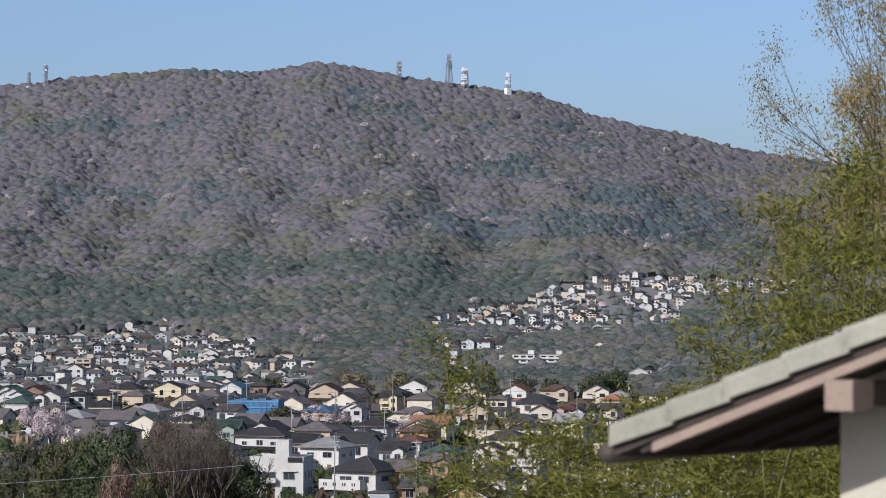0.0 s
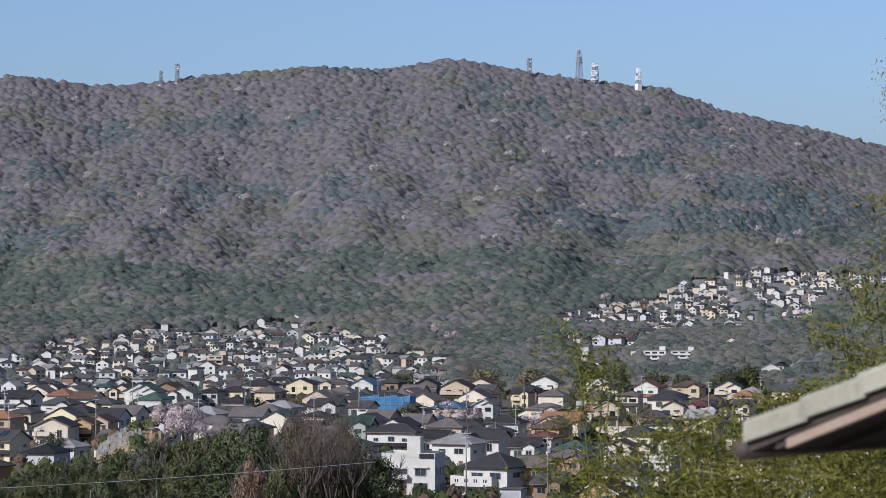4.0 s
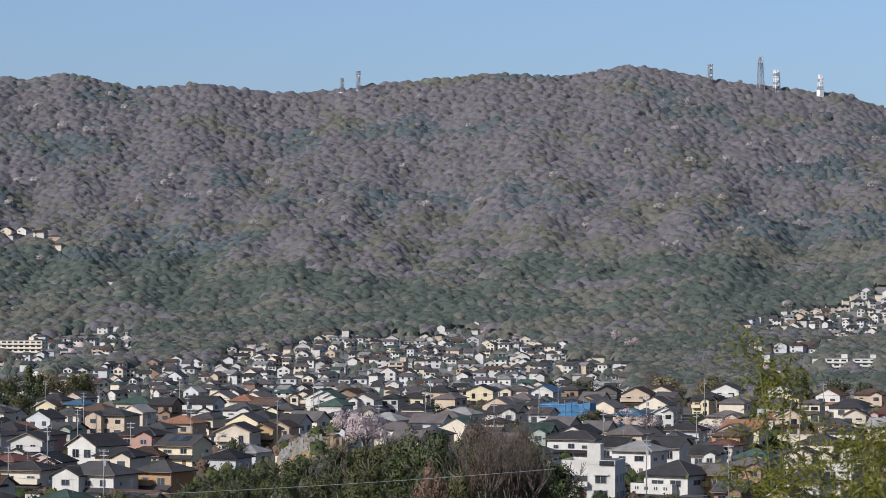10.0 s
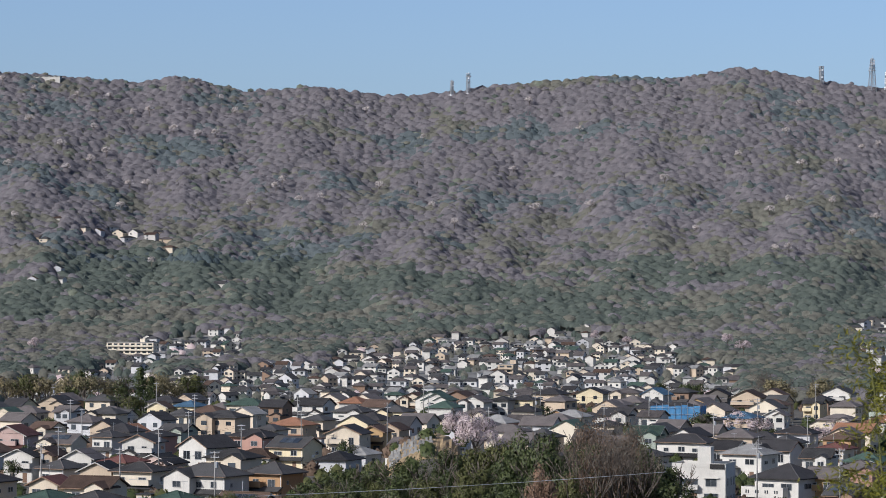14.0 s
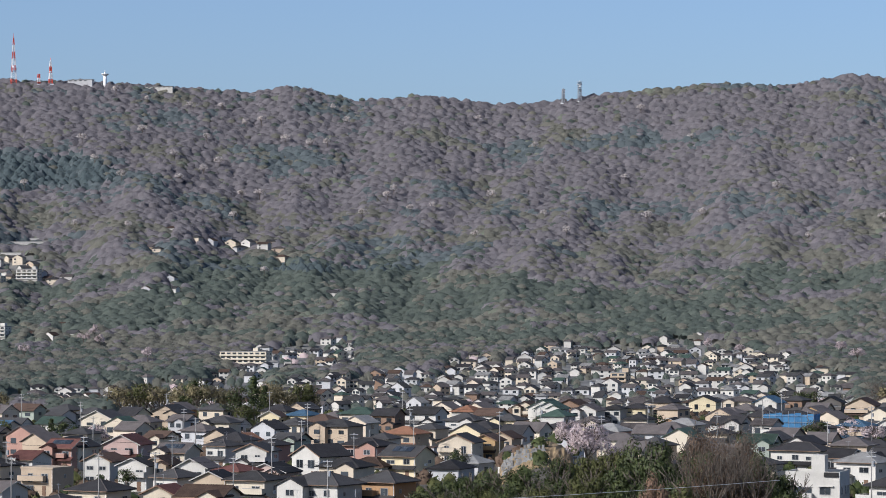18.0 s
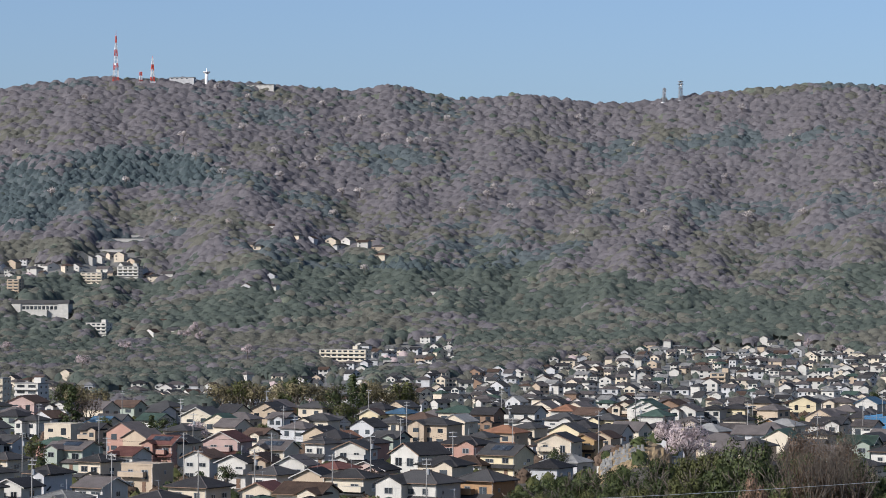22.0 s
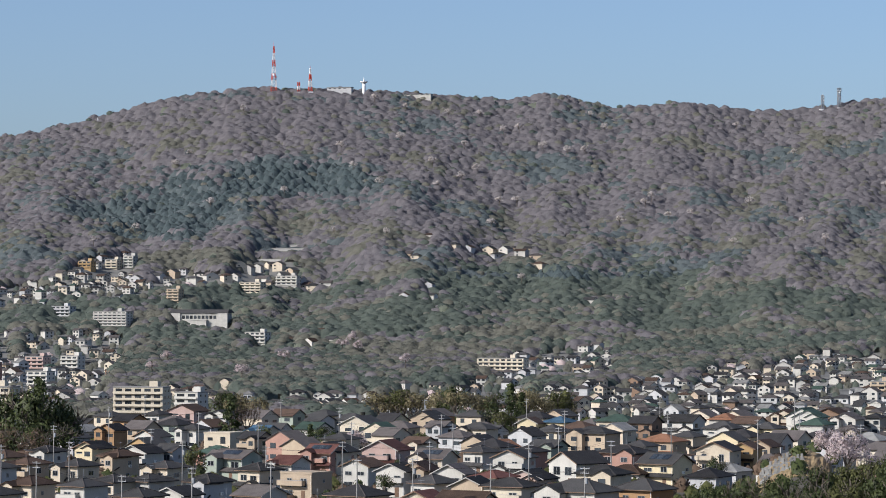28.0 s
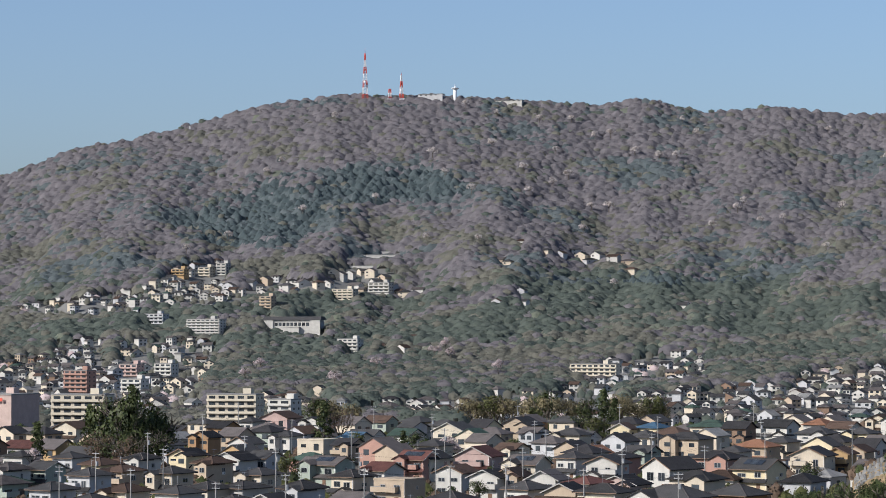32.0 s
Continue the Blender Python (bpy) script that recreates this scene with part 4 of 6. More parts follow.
house(-6.94, 787, 6.3, 7.2, "gable", "cream", "brown", 2, -27, porch=1.0, balcony=0.0)
house(3.64, 799, 6.0, 7.2, "hip", "beige", "slate", 2, -23, porch=0.0, balcony=0.8)
house(-8.43, 809, 7.5, 7.2, "hip", "beige", "slate", 2, -24, porch=1.8, balcony=0.5)
house(-10.03, 819, 6.0, 7.2, "gable", "tan", "black", 2, -25, porch=1.0, balcony=0.8)
house(-13.56, 825, 8.5, 8.9, "front", "grey", "slate", 2, -18, porch=0.0, balcony=0.0)
house(-14.33, 827, 5.8, 7.0, "front", "white", "slate", 2, -18, porch=1.8, balcony=0.0)
house(-1.85, 830, 6.9, 7.2, "hip", "beige", "slate", 2, -27, porch=0.0, balcony=0.8)
house(-11.98, 833, 6.9, 7.2, "front", "white", "slate", 2, -26, porch=1.8, balcony=0.8)
house(5.51, 836, 6.5, 7.2, "hip", "beige", "grey", 2, -31, porch=1.0, balcony=0.8)
house(7.99, 841, 9.4, 7.2, "hip", "beige", "grey", 2, -29, porch=1.0, balcony=0.8)
house(-3.62, 850, 11.8, 8.2, "hip", "tan", "slate", 2, -28, porch=0.0, balcony=0.0)
house(-10.63, 851, 8.9, 7.2, "flat", "beige", "grey", 2, -24, porch=0.0, balcony=0.0)
house(6.19, 852, 8.2, 7.2, "hip", "tan", "blue", 2, -32, porch=1.8, balcony=0.5)
house(9.18, 855, 7.0, 7.4, "front", "tan", "brown", 2, -23, porch=1.8, balcony=0.5)
house(11.27, 857, 6.0, 7.2, "hip", "grey", "black", 2, -31, porch=1.8, balcony=0.8)
house(10.37, 861, 6.5, 7.0, "front", "cream", "slate", 2, -15, porch=0.0, balcony=0.5)
house(4.50, 865, 6.3, 7.2, "gable", "white", "grey", 2, -25, porch=0.0, balcony=0.5)
house(-9.89, 865, 6.0, 7.2, "gable", "cream", "blue", 2, -25, porch=0.0, balcony=0.8)
house(10.92, 867, 6.0, 7.2, "hip", "pink", "maroon", 2, -30, porch=1.8, balcony=0.8)
house(3.83, 873, 9.5, 8.2, "gable", "pale", "black", 2, -27, porch=1.0, balcony=0.8)
house(11.69, 873, 6.0, 7.2, "gable", "cream", "slate", 2, -25, porch=1.8, balcony=0.8)
house(1.20, 876, 7.0, 7.2, "hip", "beige", "grey", 2, -22, porch=0.0, balcony=0.5)
house(6.82, 877, 6.2, 7.0, "front", "white", "grey", 2, -16, porch=1.8, balcony=0.0)
house(-11.19, 878, 6.0, 7.2, "hip", "white", "slate", 2, -23, porch=0.0, balcony=0.0)
house(-12.74, 879, 5.8, 7.0, "front", "orange", "black", 2, -20, porch=0.0, balcony=0.0)
house(-5.82, 879, 9.1, 7.2, "hip", "cream", "slate", 2, -23, porch=0.0, balcony=0.0)
house(-16.03, 880, 14.2, 8.2, "gable", "pale", "maroon", 1, -27, porch=1.8, balcony=0.0)
house(-8.94, 885, 7.6, 7.2, "gable", "white", "green", 2, -29, porch=1.0, balcony=0.8)
house(10.26, 887, 6.3, 7.2, "flat", "white", "grey", 1, -27, porch=1.0, balcony=0.8)
house(2.10, 887, 10.3, 8.2, "gable", "pale", "grey", 1, -24, porch=1.8, balcony=0.8)
house(-1.19, 890, 9.3, 8.2, "hip", "white", "slate", 2, -24, porch=1.0, balcony=0.8)
house(-0.36, 891, 7.5, 7.2, "hip", "yellow", "slate", 2, -27, porch=0.0, balcony=0.0)
house(2.10, 895, 7.2, 7.2, "hip", "cream", "black", 2, -22, porch=0.0, balcony=0.8)
house(0.60, 894, 8.8, 7.2, "hip", "beige", "black", 1, -30, porch=1.0, balcony=0.0)
house(-6.53, 900, 6.3, 7.2, "gable", "grey", "grey", 2, -25, porch=0.0, balcony=0.0)
house(-8.02, 920, 10.0, 10.5, "front", "cream", "slate", 2, -18, porch=1.8, balcony=0.0)
house(-3.16, 945, 11.4, 8.6, "hip", "beige", "green", 2, -23, porch=0.0, balcony=0.0)
house(-4.83, 931, 6.2, 7.0, "front", "yellow", "brown", 2, -15, porch=1.0, balcony=0.0)
house(-4.26, 934, 7.8, 7.2, "hip", "yellow", "blue", 2, -33, porch=0.0, balcony=0.0)
house(-2.65, 939, 7.8, 7.2, "gable", "brown", "black", 2, -23, porch=0.0, balcony=0.0)
house(-0.69, 939, 8.4, 7.2, "gable", "white", "brown", 2, -30, porch=0.0, balcony=0.0)
house(2.72, 941, 6.3, 7.0, "front", "orange", "black", 1, -21, porch=1.0, balcony=0.8)
house(11.74, 946, 6.0, 7.2, "hip", "salmon", "terracotta", 2, -26, porch=0.0, balcony=0.5)
house(9.58, 947, 6.0, 7.2, "hip", "beige", "grey", 2, -22, porch=1.8, balcony=0.0)
house(-8.82, 953, 6.0, 7.2, "gable", "grey", "slate", 2, -28, porch=1.8, balcony=0.0)
house(-1.94, 953, 10.9, 8.2, "gable", "white", "slate", 2, -25, porch=1.8, balcony=0.0)
house(-12.41, 954, 8.0, 7.2, "gable", "orange", "black", 2, -33, porch=1.8, balcony=0.5)
house(-15.21, 958, 8.6, 9.1, "front", "cream", "brown", 2, -23, porch=1.8, balcony=0.0)
house(-6.76, 965, 10.0, 10.5, "front", "tan", "slate", 2, -17, porch=0.0, balcony=0.0)
house(7.54, 974, 6.0, 7.2, "gable", "yellow", "slate", 2, -22, porch=0.0, balcony=0.5)
house(1.15, 978, 7.8, 8.2, "front", "white", "grey", 2, -21, porch=0.0, balcony=0.0)
house(1.65, 987, 6.0, 7.2, "hip", "pale", "slate", 2, -22, porch=0.0, balcony=0.0)
house(2.07, 992, 8.0, 7.2, "hip", "yellow", "black", 2, -22, porch=1.8, balcony=0.8)
house(0.45, 995, 9.1, 9.5, "front", "white", "green", 2, -15, porch=0.0, balcony=0.5)
house(-10.66, 999, 7.4, 7.8, "front", "white", "slate", 2, -16, porch=1.0, balcony=0.5)
house(-11.88, 999, 6.0, 7.2, "hip", "white", "slate", 2, -24, porch=1.0, balcony=0.0)
house(0.36, 1004, 10.0, 10.5, "front", "white", "green", 2, -19, porch=0.0, balcony=0.8)
house(-0.01, 1011, 7.0, 7.3, "front", "beige", "brown", 2, -18, porch=1.8, balcony=0.8)
house(9.92, 1027, 8.3, 8.7, "front", "white", "russet", 2, -25, porch=1.8, balcony=0.0)
house(0.86, 1027, 8.3, 8.7, "front", "brown", "brown", 2, -24, porch=1.0, balcony=0.0)
house(6.31, 1029, 10.0, 10.5, "front", "tan", "brown", 2, -20, porch=1.0, balcony=0.8)
house(11.42, 1029, 9.0, 9.5, "front", "cream", "slate", 2, -15, porch=1.8, balcony=0.5)
house(10.67, 1032, 10.0, 8.2, "hip", "tan", "brown", 2, -23, porch=1.0, balcony=0.8)
house(-11.31, 1043, 10.0, 10.5, "front", "pink", "brown", 2, -17, porch=0.0, balcony=0.5)
house(2.57, 1052, 9.5, 8.2, "hip", "tan", "black", 2, -28, porch=1.0, balcony=0.8)
house(5.72, 1057, 8.0, 8.4, "front", "dark", "black", 2, -15, porch=1.8, balcony=0.5)
house(4.56, 1058, 8.0, 8.4, "front", "white", "blue", 2, -25, porch=1.0, balcony=0.0)
house(4.02, 1065, 9.5, 7.2, "hip", "beige", "grey", 2, -22, porch=1.8, balcony=0.0)
house(5.06, 1076, 7.8, 7.2, "hip", "brown", "slate", 2, -31, porch=1.8, balcony=0.5)
house(7.99, 1076, 10.0, 10.5, "front", "white", "slate", 2, -20, porch=1.0, balcony=0.8)
house(9.05, 1095, 10.0, 10.5, "front", "white", "silver", 2, -25, porch=0.0, balcony=0.0)
house(3.34, 1116, 10.0, 10.5, "front", "yellow", "slate", 2, -14, porch=0.0, balcony=0.0)
house(6.76, 1135, 10.0, 10.5, "front", "beige", "brown", 2, -17, porch=1.0, balcony=0.0)


def fill_town():
    """The streets of the town between the houses set one by one."""
    rng, back_rows = random.Random(5), Geo()
    walls = ["white"] * 2 + ["pale"] * 2 + ["cream"] * 3 + ["beige"] * 6 + ["yellow", "ochre", "orange"] + ["tan"] * 7 + ["grey"] * 4 + ["brick", "sage", "brown", "brown"]
    tiles = ["black"] * 6 + ["slate"] * 8 + ["grey"] * 8 + ["brown"] * 3 + ["silver", "green", "russet"]
    c, s = math.cos(radians(-27)), math.sin(radians(-27))
    for i in range(-55, 56):
        for j in range(8, 50):
            u, v = i * 12.5 + rng.uniform(-1.5, 1.5) + (7 if j % 2 else 0), j * 23.0 + rng.uniform(-1.5, 1.5)
            x, y = u * c - v * s, u * s + v * c
            d, b = math.hypot(x, y), math.degrees(math.atan2(x, y))
            if not (450 < d < 1000 and abs(b) < 18.5) or any((x - q[0]) ** 2 + (y - q[1]) ** 2 < (q[2] + 6.5) ** 2 for q in TAKEN):
                continue
            if any(abs(b - q[0]) < q[2] + 0.25 and -22 < q[1] - d < 48 for q in SIGHTS):
                continue
            if any(q[0] < b < q[1] and q[2] < d < q[3] for q in GREENS) or rng.random() < 0.08:
                continue
            if d > 700:
                w, dep = rng.uniform(7, 10), rng.uniform(6.5, 8.2)
                wall, rg, win = far_shape(rng, w, dep, rng.choice((5.6, 5.6, 5.6, 3.0)), rng.choice(("hip", "hip", "gable", "front")))
                m = pose(*spot(b, d), 0, 0, rng.choice((-27, -27, 63)) + rng.uniform(-6, 6))
                TAKEN.append((x, y, 6))
                for g, mi in ((wall, MIX[("w", rng.choice(walls))]), (rg, MIX[("r", rng.choice(tiles))]), (win, len(MIX_MATS) - 1)):
                    back_rows.poly([m @ Vector(v) for v in g.v], g.f, mi)
                continue
            two = rng.random() < 0.6
            house(b, d, rng.uniform(7, 9.8), rng.uniform(6.5, 8.2), rng.choice(("hip", "hip", "hip", "gable", "gable", "front")), rng.choice(walls), rng.choice(tiles), 2 if two else 1,
                  rng.choice((-27, -27, -27, 63)) + rng.uniform(-5, 5), porch=rng.choice((0, 1.0, 1.0, 1.8)), balcony=rng.choice((0, 0, 0.5, 0.9)), seed=i * 97 + j, near=d < 620)
    tagged(new("back_row_houses", mesh("back_row_houses", back_rows, MIX_MATS)), "crowded houses in the back rows of the town", "houses", kind="stuff")




def far_shape(rng, w, dep, h, roof):
    """Walls, roof and window strips of a small far house, each as its own Geo."""
    wall, win = Geo().box(-w / 2, w / 2, -dep / 2, dep / 2, -3, h), Geo()
    rise = dep * 0.26
    if roof == "hip":
        rg, _ = hip_roof(w, dep, h, rise, 0.65)
    elif roof == "gable":
        rg = gable_roof(w, dep, h, rise, 0.65)
        wall.poly([(sx, sy, h + sz) for sx in (-w / 2, w / 2) for sy, sz in ((-dep / 2, 0), (dep / 2, 0), (0, rise))], [(0, 2, 1), (3, 4, 5)])
    else:
        rise = w * 0.25
        rg = gable_roof(dep, w, h, rise, 0.5)
        rg.v = [(y, x, z) for x, y, z in rg.v]
        rg.f = [tuple(reversed(f)) for f in rg.f]
        wall.poly([(sx, sy, h + sz) for sy in (-dep / 2, dep / 2) for sx, sz in ((-w / 2, 0), (w / 2, 0), (0, rise))], [(0, 1, 2), (3, 5, 4)])
    for z in (0.9, 3.6)[: 2 if h > 4 else 1]:
        for cx in (-w * 0.24, w * 0.24):
            k = rng.uniform(0.7, 1.1)
            win.box(cx - k, cx + k, -dep / 2 - 0.06, -dep / 2 + 0.02, z, z + rng.uniform(1.0, 1.6))
        win.box(w / 2 - 0.02, w / 2 + 0.06, -0.8, 0.8, z + 0.2, z + 1.3)
    return wall, rg, win


MIX_MATS = [WALLS[k] for k in WALLS] + [ROOFS[k] for k in ROOFS] + [GLASS]
MIX = {**{("w", k): i for i, k in enumerate(WALLS)}, **{("r", k): len(WALLS) + i for i, k in enumerate(ROOFS)}}




# ---- the two white houses and the scaffold ----
def modern_house():
    p = spot(5.45, 583)
    ob = thing("house", pose(*p, 0, 0, -18), "white flat-roofed modern house with a roof turret", "house", "houses of the town")
    TAKEN.append((p.x, p.y, 8))
    SIGHTS.append((5.45, 583, 0.8))
    w = WALLS["white"]
    part("wall", Geo().box(-5.2, 5.2, -4.5, 4.5, -1.5, 7.2), w, ob)
    part("parapet", Geo().box(-5.25, 5.25, -4.55, -4.35, 7.2, 8.0).box(-5.25, 5.25, 4.35, 4.55, 7.2, 8.0).box(-5.25, -5.05, -4.35, 4.35, 7.2, 8.0).box(5.05, 5.25, -4.35, 4.35, 7.2, 8.0), w, ob)
    part("roof_turret", Geo().box(-0.9, 1.7, -1.5, 1.5, 7.2, 11.0), w, ob)
    part("roof_rail", Geo().box(2.2, 5.0, -4.7, -4.6, 7.0, 7.9), ROOFS["slate"], ob)
    part("loggia", Geo().box(-4.0, -0.2, -4.56, -4.3, 3.5, 5.0), GLASS, ob)
    bal = part("balcony", Geo().box(-4.2, 0.0, -5.6, -5.5, 3.0, 3.9).box(-4.2, 0.0, -5.5, -4.5, 3.0, 3.15).box(-4.2, -4.1, -5.5, -4.5, 3.15, 3.9).box(-0.1, 0.0, -5.5, -4.5, 3.15, 3.9), w, ob)
    part("rail", Geo().box(-4.25, 0.05, -5.62, -5.48, 3.9, 4.0), ALU, bal)
    part("window_hood", Geo().box(1.0, 4.0, -4.9, -4.5, 5.15, 5.35), w, ob)
    add_window(ob, 2.4, -4.5, 3.6, 2.2, 1.5, True)
    add_window(ob, 2.4, -4.5, -0.3, 2.8, 2.6, True)
    part("door", Geo().box(-1.9, -0.4, -4.58, -4.5, -0.3, 2.4), DOORWOOD, ob)
    for z in (0.3, 3.6):
        for y in (-2.6, 0.6, 3.0):
            add_window(ob, y, -5.2, z, 0.9, 1.6, True, 1)


def hip_house():
    p = spot(7.05, 578)
    ob = thing("house", pose(*p, 0, 0, -38), "white two-storey house with black hipped roof and balcony", "house", "houses of the town")
    TAKEN.append((p.x, p.y, 8))
    SIGHTS.append((7.05, 578, 1.0))
    w = WALLS["white"]
    part("wall", Geo().box(-4.8, 4.8, -4.6, 4.6, -1.5, 5.4), w, ob)
    rg, pts = hip_roof(9.6, 9.2, 5.4, 2.5, 0.9)
    rf = part("roof", rg, ROOFS["black"], ob)
    cap = Geo().tube(pts[8], pts[9], 0.16)
    for i, j in ((4, 8), (5, 9), (6, 9), (7, 8)):
        cap.tube(pts[i], pts[j], 0.12)
    part("ridge_cap", cap, ROOFS["slate"], rf)
    bal = part("balcony", Geo().box(-6.6, 2.6, -6.6, -6.4, 1.9, 3.9).box(-6.6, -6.4, -6.4, -1.0, 1.9, 3.9).box(2.4, 2.6, -6.4, -4.6, 1.9, 3.9).box(-6.4, 2.4, -6.4, -4.6, 1.9, 2.1), w, ob)
    for i in range(8):
        x = -5.6 + (i // 2) * 2.1 + (i % 2) * 0.5
        part("slot", Geo().box(x, x + 0.28, -6.63, -6.59, 2.7, 3.3), GLASS, bal)
    part("lower_wing", Geo().box(-8.6, -4.8, -4.2, 3, -1.5, 1.6), w, ob)
    part("lower_roof", Geo().box(-9.0, -4.8, -4.7, 3.4, 1.6, 1.9), ROOFS["black"], ob)
    part("side_canopy", Geo().box(4.8, 6.0, -1.2, 2.0, 1.2, 1.35), ROOFS["black"], ob)
    add_window(ob, -1.8, -4.6, 2.6, 2.6, 1.9, True)
    add_window(ob, 2.2, -4.6, 3.3, 2.4, 1.3, True)
    add_window(ob, -6.7, -4.2, -0.1, 2.0, 1.2, True)
    add_window(ob, -1.2, -4.8, 3.5, 2.6, 1.1, True, 1)
    add_window(ob, 1.7, -4.8, 3.5, 2.6, 1.1, True, 1)
    add_window(ob, -0.6, -4.8, -0.5, 2.4, 1.6, True, 1)


NET = material("blue_net", (0.05, 0.17, 0.34), (0.10, 0.28, 0.50), 0.3, 2.5, 0.7, 0.2, thing=0.5, leafy=0.3)


def scaffold():
    p = spot(4.97, 890)
    TAKEN.append((p.x, p.y, 10))
    SIGHTS.append((4.97, 890, 0.6))
    ob = thing("scaffold", pose(*p, 0, 0, -15), "house wrapped in blue scaffold netting on steel pipes", "scaffold")
    part("inner_wall", Geo().box(-6, 6, -4, 4, -1, 7.0), WALLS["beige"], ob)
    part("inner_roof", hip_roof(12, 8, 7.0, 1.6, 0.4)[0], ROOFS["slate"], ob)
    for i in range(8):
        part("net_panel", Geo().box(-7.4 + i * 1.85, -5.6 + i * 1.85, -5.4 - 0.1 * (i % 2), -5.36 - 0.1 * (i % 2), -0.5, 7.6 + 0.25 * (i % 3)), NET, ob)
    for i in range(6):
        for x in (-7.4, 7.36):
            part("net_panel", Geo().box(x, x + 0.04, -5.3 + i * 1.8, -3.55 + i * 1.8, -0.5, 7.5 + 0.2 * (i % 2)), NET, ob)
    for i in range(9):
        part("pipe", Geo().tube((-7.4 + i * 1.85, -5.6, -0.8), (-7.4 + i * 1.85, -5.6, 8.6), 0.05, sides=5), STEEL, ob)
    for z in (1.8, 3.6, 5.4, 7.2):
        part("pipe", Geo().tube((-7.6, -5.65, z), (7.6, -5.65, z), 0.05, sides=5), STEEL, ob)


modern_house()
hip_house()
scaffold()

# gardens and copses kept free of houses: bearings and distances
GREENS = ((-2.2, 5.0, 400, 640), (9.5, 18, 400, 560), (4.4, 8.4, 400, 572), (-4.8, -2.2, 400, 548))
fill_town()


# ---- far settlements ----
FAR_WALLS = ["white"] * 11 + ["pale"] * 8 + ["cream"] * 4 + ["beige"] * 4 + ["tan"] * 2 + ["grey"] * 7 + ["brown"]
FAR_ROOFS = ["slate"] * 7 + ["grey"] * 8 + ["silver"] * 3 + ["brown", "brown", "green", "black", "black"]


def settle():
    rng = random.Random(21)
    joined, singles, trees = Geo(), 0, []
    rows = [1560 + 44 * k for k in range(19)] + [2400 + 22 * k for k in range(26)]
    for d in rows:
        for i in range(-95, 96):
            b = (i + rng.uniform(-0.3, 0.3)) * math.degrees(10.8 / d)
            if abs(b) > 17.6:
                continue
            dd = d + rng.uniform(-12, 12)
            p = spot(b, dd)
            e = math.degrees(math.atan2(p.z - EYE.z, dd))
            share = settled(b, e)
            if not share or yard(b, e):
                continue
            if any((p.x - q[0]) ** 2 + (p.y - q[1]) ** 2 < q[2] ** 2 for q in TAKEN):
                continue
            n = noise.noise((p.x / 70, p.y / 70, 5.0))
            if n > 0.3 or rng.random() > share * 0.92:
                if rng.random() < 0.85:
                    trees.append((p.x, p.y, p.z, rng.random()))
                continue
            if rng.random() < 0.45:
                q = spot(b + math.degrees(rng.uniform(-6, 6) / dd), dd - rng.uniform(6, 9))
                trees.append((q.x, q.y, q.z - 1.5, rng.random() ** 2 * 0.9))
            w, dep = rng.choice((rng.uniform(5.2, 7.5), rng.uniform(6.5, 9.0), rng.uniform(8, 11.5))), rng.uniform(5.2, 7.2)
            h = rng.uniform(4.4, 6.0) if rng.random() < 0.75 else rng.uniform(2.8, 3.4)
            roof = rng.choice(("hip", "hip", "gable", "gable", "front"))
            wk, rk = rng.choice(FAR_WALLS), rng.choice(FAR_ROOFS)
            turn = -25 + 45 * noise.noise((p.x / 120, p.y / 120, 9.0)) + rng.choice((0, 0, 90)) + rng.uniform(-10, 10)
            wall, rg, win = far_shape(rng, w, dep, h, roof)
            m = pose(*p, 0, 0, turn)
            if singles < 70 and rng.random() < (0.3 if e > -0.75 else 0.08):
                singles += 1
                ob = thing("house", m, COLOUR_WORD[wk] + " hillside house with a " + ROOF_WORD[rk] + " roof", "house", "houses on the far hillside")
                part("wall", wall, WALLS[wk], ob)
                part("roof", rg, ROOFS[rk], ob)
                for k in range(0, len(win.v), 24 if len(win.v) > 24 else 8):
                    part("window", Geo().poly(win.v[k:k + 8], win.f[:6]), GLASS, ob)
            else:
                for g, mi in ((wall, MIX[("w", wk)]), (rg, MIX[("r", rk)]), (win, len(MIX_MATS) - 1)):
                    joined.poly([m @ Vector(v) for v in g.v], g.f, mi)
    tagged(new("distant_houses", mesh("distant_houses", joined, MIX_MATS)), "crowd of pale houses with dark roofs on the far slopes", "houses", kind="stuff")
    ever = [(x, y, z + 2.5, 2.4 + 3.5 * k, 2.8 + 4 * k) for x, y, z, k in trees if k < 0.45]
    bud = [(x, y, z + 2.5, 2.0 + 2.5 * k, 2.4 + 2.5 * k) for x, y, z, k in trees if 0.45 <= k < 0.88]
    pink = [(x, y, z + 2.5, 3.5 + k, 3.2) for x, y, z, k in trees if k >= 0.92]
    scatter("garden_evergreens", ROUND, ever, EVERGREEN, "dark green garden trees among the far houses", "trees")
    scatter("garden_trees", ROUND, bud, BUD, "olive-brown budding trees among the far houses", "trees")
    scatter("garden_cherries", ROUND, pink, BLOSSOM, "pale pink cherry trees among the far houses", "trees")


